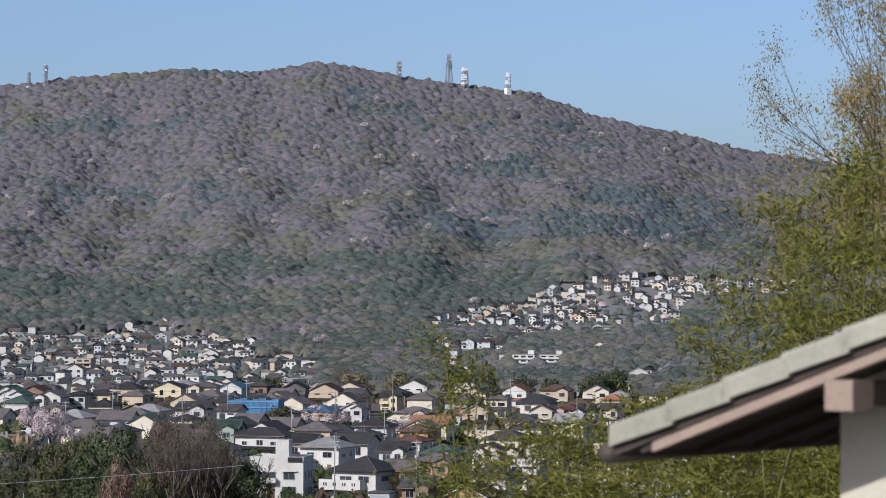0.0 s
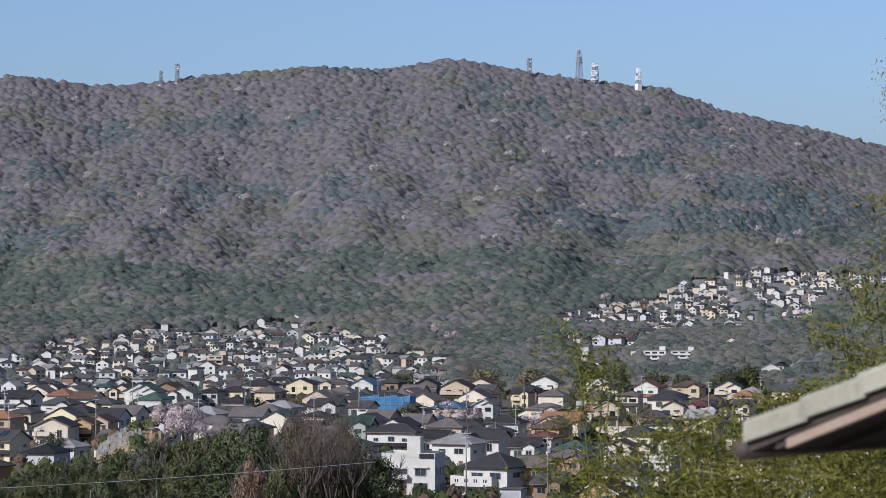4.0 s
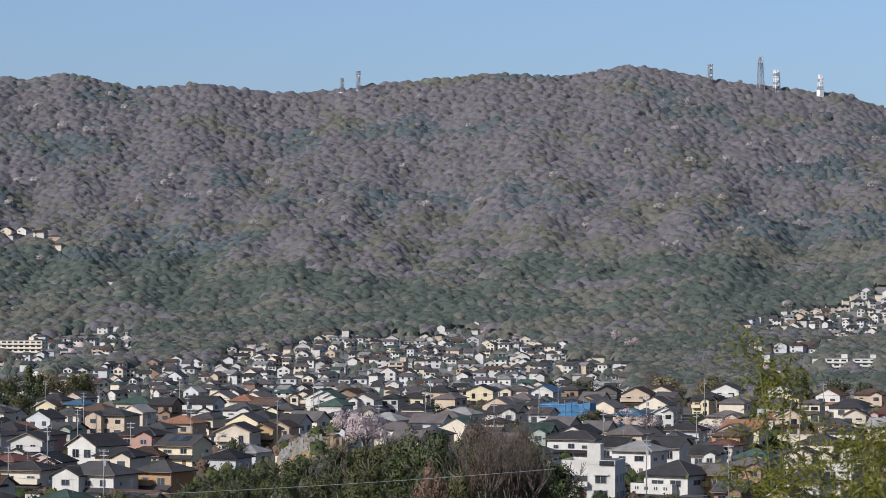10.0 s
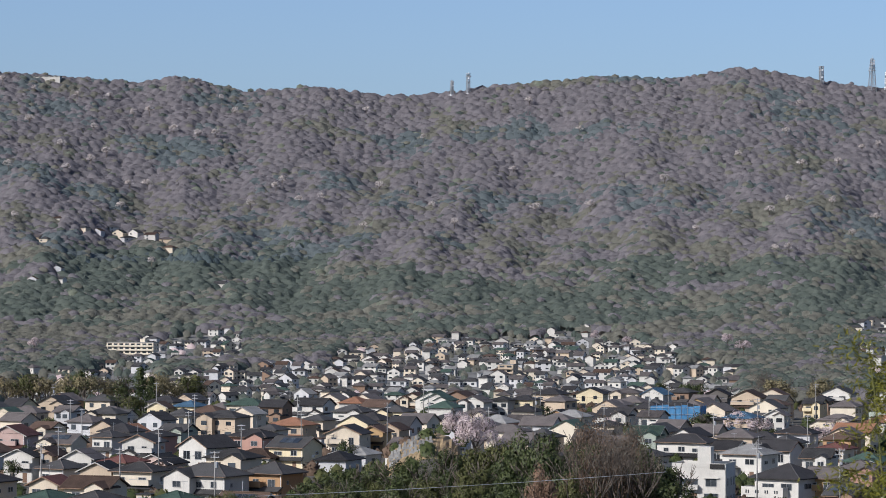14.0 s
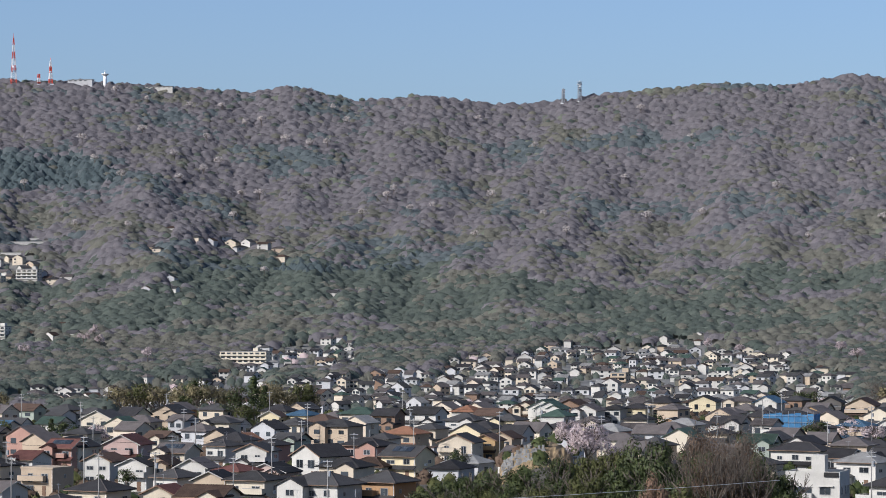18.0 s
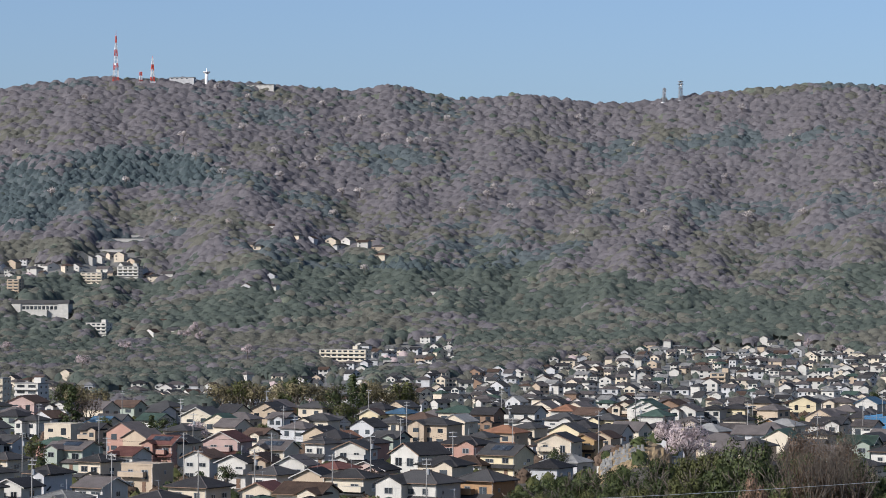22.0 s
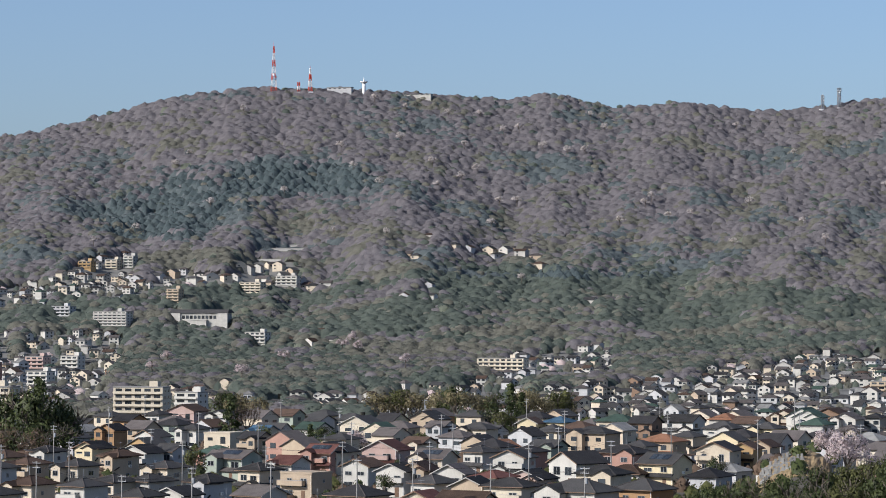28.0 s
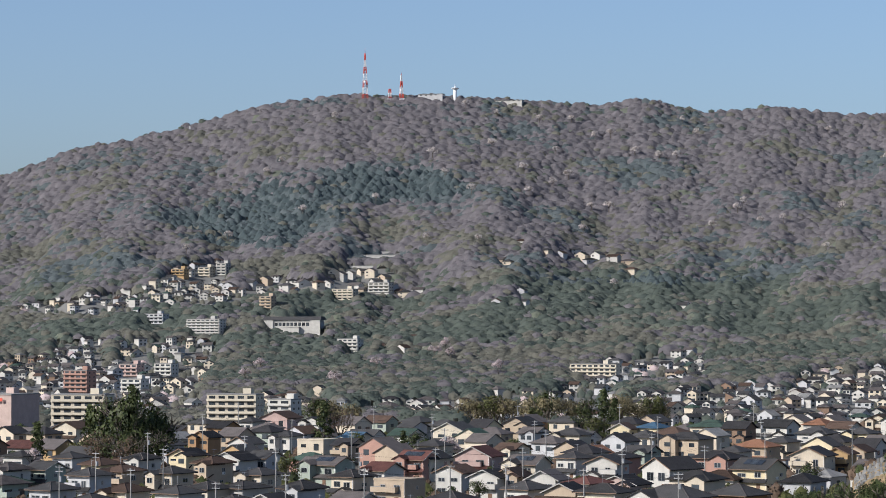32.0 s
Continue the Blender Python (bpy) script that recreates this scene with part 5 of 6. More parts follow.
def block(bearing, d, w, dep, h, wall, floors=5, turn=-20, rise=None, label="", name="apartment_building", bays=0, plain=False):
    """A flat-roofed block with balconies along its front; rise: elevation of its top, which sets its height."""
    p = spot(bearing, d)
    if rise is not None:
        h = EYE.z + d * math.tan(radians(rise)) - p.z
    TAKEN.append((p.x, p.y, max(w, dep) * 0.6 + 4))
    ob = thing(name, pose(*p, 0, 0, turn), label or COLOUR_WORD[wall] + " concrete block of flats with balconies", "building")
    part("wall", Geo().box(-w / 2, w / 2, -dep / 2, dep / 2, -4, h), WALLS[wall], ob)
    part("roof", Geo().box(-w / 2 - 0.2, w / 2 + 0.2, -dep / 2 - 0.2, dep / 2 + 0.2, h, h + 0.5), CONCRETE, ob)
    part("roof_tower", Geo().box(w * 0.18, w * 0.18 + 4, -2, 2, h + 0.5, h + 3), WALLS[wall], ob)
    fh = min(2.9, h / floors)
    bays = bays or max(2, int(w / 4.5))
    for f in range(0 if plain else floors):
        z = h - (f + 1) * fh
        if z < -1:
            break
        bal = part("balcony", Geo().box(-w / 2 + 0.2, w / 2 - 0.2, -dep / 2 - 1.2, -dep / 2 - 1.05, z + 0.1, z + 1.15).box(-w / 2 + 0.2, w / 2 - 0.2, -dep / 2 - 1.05, -dep / 2, z - 0.05, z + 0.1), WALLS[wall], ob)
        for i in range(bays):
            cx = (i + 0.5 - bays / 2) * (w - 0.6) / bays
            part("window", Geo().box(cx - w / bays * 0.32, cx + w / bays * 0.32, -dep / 2 - 0.05, -dep / 2 + 0.02, z + 0.2, z + fh - 0.45), GLASS, ob)
        for y in (-dep * 0.2, dep * 0.25):
            part("window", Geo().box(w / 2 - 0.02, w / 2 + 0.05, y - 0.6, y + 0.6, z + 0.8, z + 2.0), GLASS, ob)
    return ob


def blocks():
    big = block(-16.6, 1300, 27, 20, 0, "salmon", 6, rise=-1.42, label="large salmon-pink concrete building with few windows", plain=True)
    top = EYE.z + 1300 * math.tan(radians(-1.42)) - spot(-16.6, 1300).z
    for i in range(6):
        part("sign_bar", Geo().box(-1 + i * 1.9, 0.4 + i * 1.9, -11.45, -11.3, top - 2.6, top - 1.2), RED_PAINT, big, "red sign lettering")
    block(-15.05, 1330, 25, 11, 0, "cream", 6, -8, rise=-1.44)
    block(-12.18, 1400, 24, 11, 0, "cream", 6, -8, rise=-1.45)
    block(-11.25, 1480, 13, 10, 0, "white", 5, rise=-1.55)
    for b, e, w, dep, h, wall, fl in ((-12.73, -0.30, 33, 10, 12, "pale", 5), (-13.7, -0.12, 24, 10, 9, "grey", 3), (-12.72, 0.78, 13, 9, 8, "cream", 3), (-12.40, 0.80, 11, 9, 11, "pale", 4), (-13.22, 0.78, 14, 9, 7, "ochre", 2), (-9.42, 0.46, 22, 9, 9, "pale", 3), (-11.56, 0.12, 12, 9, 13, "tan", 5), (-10.1, 0.32, 22, 10, 10, "cream", 4),
                                      (-5.35, -1.13, 38, 10, 9, "cream", 3), (-10.0, -0.65, 19, 10, 10, "white", 3), (10.05, -1.48, 15, 10, 8.5, "white", 3),
                                      (10.58, -1.46, 16, 10, 7.5, "white", 3), (1.75, -1.65, 10, 10, 11, "tan", 4),
                                      (-14.13, -1.1, 16, 10, 9, "pink", 3), (-14.07, -1.42, 16, 10, 9.5, "white", 3), (-13.48, -1.1, 15, 10, 9.5, "white", 3), (-15.1, -1.4, 19, 11, 15, "brick", 5)):
        p = slope_spot(b, e)
        block(b, math.hypot(p.x, p.y), w, dep, h, wall, fl)
        half = math.degrees(w / 2 / math.hypot(p.x, p.y))
        YARDS.append((b - half, b + half, e - 0.16, e + 0.03))
    # the long hall under a grey roof
    p = slope_spot(-11.07, -0.27)
    TAKEN.append((p.x, p.y, 40))
    YARDS.append((-11.62, -10.42, -0.52, 0.0))
    hall = thing("hall", pose(*p, 0, 0, -4) @ Matrix.Scale(0.86, 4), "long white hall with a broad grey roof and solid end blocks", "building")
    part("wall", Geo().box(-28, 28, -8, 12, -5, 11), WALLS["pale"], hall)
    part("roof", Geo().poly([(-30, -9.5, 11), (30, -9.5, 11), (30, 14, 11), (-30, 14, 11), (-29, -4, 14.5), (29, -4, 14.5), (29, 8, 14.5), (-29, 8, 14.5)],
         [(0, 3, 2, 1), (0, 1, 5, 4), (1, 2, 6, 5), (2, 3, 7, 6), (3, 0, 4, 7), (4, 5, 6, 7)]), ROOFS["slate"], hall)
    for x in (-24, 24):
        part("end_block", Geo().box(x - 5, x + 5, -9.2, -8, -5, 10.6), WALLS["white"], hall)
    part("entrance", Geo().box(-8, 8, -12, -8, -5, 4).box(-8.5, 8.5, -12.5, -8, 4, 4.6), WALLS["white"], hall)
    for i in range(9):
        part("window", Geo().box(-17.5 + i * 4, -14.5 + i * 4, -8.1, -7.9, 5.2, 8.5), GLASS, hall)


blocks()
for b0, e0, length, turn in ((-9.65, 1.14, 62, 6), (-9.95, 0.93, 40, -3), (-9.3, 1.2, 30, 10)):
    p = slope_spot(b0, e0)
    YARDS.append((b0 - 0.55, b0 + 0.55, e0 - 0.13, e0 + 0.03))
    ob = thing("retaining_wall", pose(*p, 0, 0, turn), "long pale concrete retaining wall on the slope", "wall")
    part("wall", Geo().box(-length / 2, length / 2, -0.5, 0.5, -6, 2.2), WALLS["pale"], ob)
    part("coping", Geo().box(-length / 2, length / 2, -0.7, 0.7, 2.2, 2.5), CONCRETE, ob)
# hamlet high on the slope and houses in the woods
ham_rng = random.Random(77)
for b, e in ((-7.12, 1.02), (-7.0, 0.98), (-6.75, 1.36), (-6.3, 1.14), (-6.0, 1.1), (-5.75, 1.16), (-5.6, 1.06), (-5.45, 1.0), (-5.3, 1.06), (-5.15, 1.12), (-5.0, 1.02), (-4.85, 1.08), (-4.72, 0.98), (-4.66, 0.78),
             (-6.75, 0.38), (-6.72, 0.18), (-7.2, 0.16), (-10.35, 0.75), (-10.2, 0.7), (-10.0, 0.72), (-9.75, 0.82), (-9.6, 0.76), (-9.5, 0.62), (-9.35, 0.66), (-9.2, 0.48), (-9.05, 0.42), (-8.95, 0.36), (-8.7, 0.42), (-9.9, 0.5),
             (-10.6, 0.55), (-10.9, 0.6), (-11.2, 0.5), (-11.6, 0.62), (-11.9, 0.55), (-12.2, 0.42), (-9.4, -0.62), (-9.0, -0.7), (-8.6, -0.66), (-8.8, -0.5), (-3.7, 0.1), (13.0, -1.0), (12.2, -1.25), (11.5, -1.2), (9.0, -1.55), (8.7, -1.3), (8.28, -1.14), (8.46, -1.13), (8.64, -1.14), (8.8, -1.12), (8.98, -1.13), (9.16, -1.12), (9.32, -1.13), (9.5, -1.12), (9.66, -1.13), (9.9, -0.98), (8.45, -0.62), (8.62, -0.58), (8.8, -0.56)):
    p = slope_spot(b, e)
    YARDS.append((b - 0.09, b + 0.09, e - 0.15, e + 0.04))
    wk, rk = ham_rng.choice(("white", "pale", "tan", "grey", "beige")), ham_rng.choice(("slate", "grey", "brown"))
    house_m = pose(*p, 0, 0, ham_rng.choice((-25, -35, -15, 40)))
    wall, rg, win = far_shape(ham_rng, ham_rng.uniform(8, 13), ham_rng.uniform(7, 9), ham_rng.choice((3.2, 5.2, 5.6)), ham_rng.choice(("hip", "gable", "front")))
    ob = thing("house", house_m, COLOUR_WORD[wk] + " house with a " + ROOF_WORD[rk] + " roof among mountain woods", "house", "houses on the far hillside")
    part("wall", wall, WALLS[wk], ob)
    part("roof", rg, ROOFS[rk], ob)
    for k in range(0, len(win.v) - 8, 24):
        part("window", Geo().poly(win.v[k:k + 8], win.f[:6]), GLASS, ob)
settle()
plant_woods()


# ---- masts on the ridge ----
def mast(bearing, base_rise, height, w0, w1, mats, levels, dishes, label, bar=0.35, platforms=(), d=RIDGE - 12, hut=-4.0):
    """A four-legged lattice mast with bracing, platforms and dish aerials; bands of colour go from mats."""
    k = SHRINK if d > 3000 else 1.0
    height, w0, w1, bar = height * k, w0 * k, w1 * k, bar * k
    platforms, dishes = [(h * k, r * k) for h, r in platforms], [(h * k, a, r * k) for h, a, r in dishes]
    x, y = d * math.sin(radians(bearing)), d * math.cos(radians(bearing))
    z = max(ground_at(x, y), EYE.z + d * math.tan(radians(base_rise)) - 6)
    ob = thing("radio_mast", pose(x, y, z, 0, 0, 25), label, "mast", "masts on the ridge")
    foot = EYE.z + d * math.tan(radians(base_rise)) - z
    top = foot + height

    def half(h):
        return (w0 + (w1 - w0) * min(1, h / top)) / 2

    corners = ((-1, -1), (1, -1), (1, 1), (-1, 1))
    for k in range(levels):
        h0, h1 = top * k / levels, top * (k + 1) / levels
        a, b = half(h0), half(h1)
        g = Geo()
        for i in range(4):
            c, n = corners[i], corners[(i + 1) % 4]
            g.tube((c[0] * a, c[1] * a, h0), (c[0] * b, c[1] * b, h1), bar, sides=4)
            g.tube((c[0] * b, c[1] * b, h1), (n[0] * b, n[1] * b, h1), bar * 0.55, sides=4)
            g.tube((c[0] * a, c[1] * a, h0), (n[0] * b, n[1] * b, h1), bar * 0.42, sides=4)
            g.tube((n[0] * a, n[1] * a, h0), (c[0] * b, c[1] * b, h1), bar * 0.42, sides=4)
        part("lattice_section", g, mats[k % len(mats)], ob)
    for h, r in platforms:
        part("platform", Geo().tube((0, 0, foot + h), (0, 0, foot + h + 0.5), r * 0.85, sides=10), mats[-1], ob)
    for h, a, r in dishes:
        q = Vector((math.sin(radians(a)), -math.cos(radians(a)), 0))
        s = half(foot + h) + 0.6
        part("dish", Geo().tube(q * s + Vector((0, 0, foot + h)), q * (s + 0.9) + Vector((0, 0, foot + h)), r * 0.5, r, sides=10), WHITE_PAINT, ob)
    part("spire", Geo().tube((0, 0, top), (0, 0, top + height * 0.12), 0.3, 0.1), mats[0], ob)
    part("hut", Geo().box(-3, 3, -3, 3, -5, foot + hut), WHITE_PAINT, ob)
    return ob


RW = [RED_PAINT, WHITE_PAINT]
mast(-9.71, 4.20, 60, 7.5, 0.9, RW, 7, ((14, 20, 1.6), (20, -30, 1.6), (17, 60, 1.4)), "tall red and white lattice television mast", 0.4, ((15, 3.2), (30, 2.0)))
mast(-9.02, 4.22, 28, 5.0, 0.9, RW, 4, ((7, 0, 1.5),), "red and white lattice mast with a thin spire", 0.6, ((12, 2.6),))
mast(-9.24, 4.21, 9, 3.5, 2.5, RW, 3, (), "short red and white lattice mast", 0.5)
mast(0.99, 3.90, 22, 4.0, 3.2, [STEEL], 5, ((10, 10, 1.3), (16, -20, 1.3), (19, 30, 1.2)), "grey steel lattice mast with dish aerials", 0.4, ((12, 3.6), (18, 5.0), (22, 4.6)))
mast(0.68, 3.87, 15, 3.2, 2.6, [STEEL], 4, ((8, 0, 1.2), (12, 20, 1.2)), "short grey lattice mast with dish aerials", 0.45, ((10, 2.8),))
mast(7.66, 3.99, 23, 4.6, 4.2, [STEEL], 7, ((4, 10, 1.5), (9, -15, 1.5), (14, 15, 1.5), (19, -10, 1.5), (23, 20, 1.5)), "dark grey lattice mast crowded with dishes", 0.5, ((6, 4.0), (12, 4.0), (18, 4.0), (24, 4.2)))
mast(8.61, 3.86, 44, 9.0, 3.2, [STEEL], 6, ((37, 0, 2.0), (41, 40, 1.8)), "slender grey lattice mast with ringed platforms", 0.45, ((27, 6.8), (31, 6.0), (35, 5.4)))
mast(8.91, 3.88, 24, 7.4, 5.4, [STEEL, WHITE_PAINT], 6, ((4, 0, 2.0), (4, 40, 2.0), (11, -20, 2.0), (11, 30, 2.0), (18, 10, 1.8)), "broad mast with stacked platforms and white dishes", 0.6, ((1, 6.2), (7, 6.2), (14, 6.4), (20, 5.2)))
mast(9.73, 3.76, 26, 7.0, 3.4, [STEEL, WHITE_PAINT], 6, ((11, -10, 2.2), (17, -15, 2.2), (22, -10, 2.4), (17, 40, 2.0), (22, 40, 2.0)), "lattice mast with white dishes over a white hut", 0.5, ((14, 3.4), (20, 3.6)), hut=3.5)


mast(-13.03, 3.5, 9, 1.6, 1.0, [WHITE_PAINT], 3, (), "thin white mast on the ridge", 0.35)
mast(12.9, 0.24, 14, 2.4, 2.0, [STEEL], 5, ((9, 0, 1.0), (12, 20, 1.0)), "grey lattice mast above the hillside houses", 0.25, ((10, 2.2), (13, 2.2)), d=2880.0)


def crest_building(bearing, rise, w, h, wall, label, name="building", d=RIDGE - 8):
    w, h = w * SHRINK, h * SHRINK
    x, y = d * math.sin(radians(bearing)), d * math.cos(radians(bearing))
    z = EYE.z + d * math.tan(radians(rise))
    ob = thing(name, pose(x, y, z, 0, 0, -10), label, "building")
    part("wall", Geo().box(-w / 2, w / 2, -4, 4, z and ground_at(x, y) - z - 2, h), WALLS[wall], ob)
    part("roof", Geo().box(-w / 2 - 0.4, w / 2 + 0.4, -4.4, 4.4, h, h + 0.6), ROOFS["silver"], ob)
    for i in range(max(2, int(w / 6))):
        part("window", Geo().box(-w / 2 + 2 + i * 6, -w / 2 + 5 + i * 6, -4.08, -3.95, h * 0.35, h * 0.8), GLASS, ob)
    return ob


crest_building(-8.45, 4.19, 36, 2.6, "grey", "long low grey building on the summit")
crest_building(-7.1, 4.085, 60, 1.2, "pale", "long low white building on the ridge")
tower = thing("lookout_tower", pose((RIDGE - 8) * math.sin(radians(-8.0)), (RIDGE - 8) * math.cos(radians(-8.0)), EYE.z + (RIDGE - 8) * math.tan(radians(4.15))) @ Matrix.Scale(SHRINK, 4), "white round lookout tower with a flared top", "tower")
part("shaft", Geo().tube((0, 0, -12), (0, 0, 12), 2.4, sides=12), WHITE_PAINT, tower, smooth=True)
part("gallery", Geo().tube((0, 0, 12), (0, 0, 14), 2.8, 5.2, 12).tube((0, 0, 14), (0, 0, 15), 5.2, sides=12), WHITE_PAINT, tower)
part("spire", Geo().tube((0, 0, 15), (0, 0, 20), 1.0, 0.3, 8), WHITE_PAINT, tower)


# ---- trees of the copse and the gardens ----
def limb_tree(rng, height, spread, depth=4, r=0.22, droop=0.0):
    """Trunk and forking limbs; returns the wood and the tips of its twigs."""
    g, tips = Geo(), []

    def grow(p, way, length, rad, k):
        q = p + way * length
        g.tube(p, q, rad, rad * 0.68, 5 if k > 1 else 3)
        if k == 0:
            tips.append(q)
            return
        for _ in range(rng.choice((2, 3, 3)) if k < depth else 4):
            bend = Vector((rng.uniform(-1, 1), rng.uniform(-1, 1), rng.uniform(-0.25 - droop, 0.7)))
            grow(q if rng.random() < 0.7 else p + way * length * rng.uniform(0.5, 0.95), (way * 0.75 + bend * spread).normalized(), length * rng.uniform(0.62, 0.85), rad * 0.62, k - 1)

    grow(Vector((0, 0, -1)), Vector((0, 0, 1)), height * 0.3 + 1, r, depth)
    return g, tips


def leaf_cloud(rng, centres, count, spread, size, flat=0.7, shell=False):
    """Small bent leaf sprays round each centre."""
    g = Geo()
    for c in centres:
        for _ in range(count):
            q = Vector((rng.gauss(0, 1), rng.gauss(0, 1), rng.gauss(0, flat))) * spread * 0.6
            if shell:
                q = q.normalized() * spread * rng.uniform(0.75, 1.1)
            n = (q.normalized() * (1.6 if shell else 1.0) + Vector((rng.uniform(-1, 1), rng.uniform(-1, 1), rng.uniform(-0.4, 1)))).normalized()
            u = n.orthogonal().normalized()
            u = (Matrix.Rotation(rng.uniform(0, 6.28), 3, n) @ u)
            v = n.cross(u)
            s = size * rng.uniform(0.6, 1.3)
            m = c + q
            g.poly([m - u * s, m + v * s * 0.5 + n * s * 0.2, m + u * s, m - v * s * 0.5 + n * s * 0.15], [(0, 2, 1), (0, 3, 2)])
    return g


LEAF_DARK = material("evergreen_leaf", (0.024, 0.036, 0.012), (0.084, 0.102, 0.034), 0.25, 1.2, 0.6, 0.0, island=0.9, spec=0.3, leafy=0.25)
LEAF_OLIVE = material("olive_leaf", (0.056, 0.064, 0.022), (0.130, 0.134, 0.052), 0.25, 1.2, 0.7, 0.0, island=0.9, spec=0.2, leafy=0.3)
LEAF_RUSSET = material("russet_leaf", (0.15, 0.095, 0.065), (0.28, 0.19, 0.135), 0.4, 2.0, 0.8, 0.0, island=0.9, spec=0.1, leafy=0.3)
LEAF_BROWN = material("brown_twigs", (0.080, 0.056, 0.040), (0.18, 0.130, 0.095), 0.4, 2.0, 0.9, 0.0, island=0.8, spec=0.05, leafy=0.2)
LEAF_BUD = material("budding_leaf", (0.13, 0.112, 0.062), (0.30, 0.262, 0.155), 0.4, 2.0, 0.85, 0.0, island=0.8, spec=0.05, leafy=0.3)
WILD_PETAL = material("wild_cherry_petals", (0.50, 0.45, 0.43), (0.78, 0.72, 0.68), 0.4, 2.0, 0.8, 0.0, island=0.6, spec=0.1, leafy=0.4)
PETAL = material("cherry_petals", (0.46, 0.375, 0.375), (0.70, 0.60, 0.595), 0.4, 2.0, 0.8, 0.0, island=0.7, spec=0.1, leafy=0.4)
TREE_KINDS = {}


def round_off(me, dome):
    """Lets the leaves of a dense crown shade with the roundness of its clumps."""
    if dome:
        v = np.zeros(len(me.vertices) * 3)
        me.vertices.foreach_get("co", v)
        v, c = v.reshape(-1, 3), np.array([q[:] for q in dome])
        near = c[np.argmin(((v[:, None] - c[None]) ** 2).sum(-1), axis=1)]
        a, b = v - near, v - (0, 0, 5.0)
        n = a / (np.linalg.norm(a, axis=1, keepdims=True) + 1e-6) + 0.6 * b / (np.linalg.norm(b, axis=1, keepdims=True) + 1e-6) + (0, 0, 0.15)
        me.shade_smooth()
        me.attributes.new("custom_normal", "FLOAT_VECTOR", "POINT").data.foreach_set("vector", (n / np.linalg.norm(n, axis=1, keepdims=True)).ravel().astype(np.float32))
    return me


def make_tree(kind, seed, fine):
    """One tree about 10 m high at the origin; kept as meshes to be shared."""
    rng = random.Random(seed)
    if kind == "bare":
        wood, tips = limb_tree(rng, 10, 0.55, 6, 0.20)
        return wood, None, None, ()
    wood, tips = limb_tree(rng, 10, 0.62 if kind != "cedar" else 0.3, 3, 0.25)
    if kind == "cedar":
        wood = Geo().tube((0, 0, -1), (0, 0, 9.5), 0.25, 0.04, 6)
        tips = [Vector((math.cos(a) * r, math.sin(a) * r, z)) for z in np.arange(1.0, 10, 0.55) for a in [rng.uniform(0, 6.28) for _ in range(5)] for r in [(10.3 - z) * 0.27 * rng.uniform(0.4, 1)]]
        return wood, leaf_cloud(rng, tips, 30 if fine else 12, 0.55, 0.20 if fine else 0.34, 0.5), LEAF_DARK, ()
    dome = [Vector((0, 0, 6.5))]
    for _ in range(19):
        a, up = rng.uniform(0, 6.28), rng.uniform(-0.35, 1)
        k = rng.uniform(0.7, 0.95)
        s = math.sqrt(max(0, 1 - up * up)) * 3.3 * k
        dome.append(Vector((math.cos(a) * s, math.sin(a) * s, 5.6 + up * 3.6 * k)))
    mat = {"evergreen": LEAF_DARK, "olive": LEAF_OLIVE, "russet": LEAF_RUSSET, "brown": LEAF_BROWN, "budding": LEAF_BUD, "cherry": PETAL, "wild_cherry": WILD_PETAL}[kind]
    count, size = (150, 0.190) if fine else (46, 0.30)
    if kind == "brown":
        count, size = count * 0.8, size * 0.75
    return wood, leaf_cloud(rng, dome, int(count), 1.15, size, 0.8, True), mat, dome if kind != "brown" else ()


TREE_LABEL = dict(evergreen="dense dark green evergreen tree", olive="olive-green broadleaf tree", russet="rusty brown-leaved bushy tree", brown="brown budding tree with fine twigs", budding="yellow-brown tree with opening buds",
                  cherry="pale pink cherry tree in full blossom", wild_cherry="creamy white wild cherry in blossom", bare="bare leafless tree with fine grey branches", cedar="dark pointed conifer")
tree_rng = random.Random(8)


def tree(bearing, d, height, kind, wide=1.0, where="", lift=0.0):
    """A tree of that height with trunk and crown, sharing its meshes with its kind."""
    v, fine = tree_rng.randrange(3), d < 640
    if (kind, v, fine) not in TREE_KINDS:
        wood, crown, mat, dome = make_tree(kind, 40 * len(kind) + 7 * v + ord(kind[0]), fine)
        TREE_KINDS[(kind, v, fine)] = (mesh("trunk", wood, BARK, True), round_off(mesh("crown", crown, mat), dome) if crown else None)
    wood, crown = TREE_KINDS[(kind, v, fine)]
    p = spot(bearing, d)
    s = height / 10
    m = pose(p.x, p.y, p.z + lift, 0, 0, tree_rng.uniform(0, 360)) @ Matrix.Diagonal((s * wide, s * wide, s, 1))
    ob = thing("cherry_tree" if "cherry" in kind else "tree", m, TREE_LABEL[kind] + where, "tree")
    t = new("trunk", wood)
    t.parent = ob
    if crown:
        c = new("crown", crown)
        c.parent = ob
    return ob


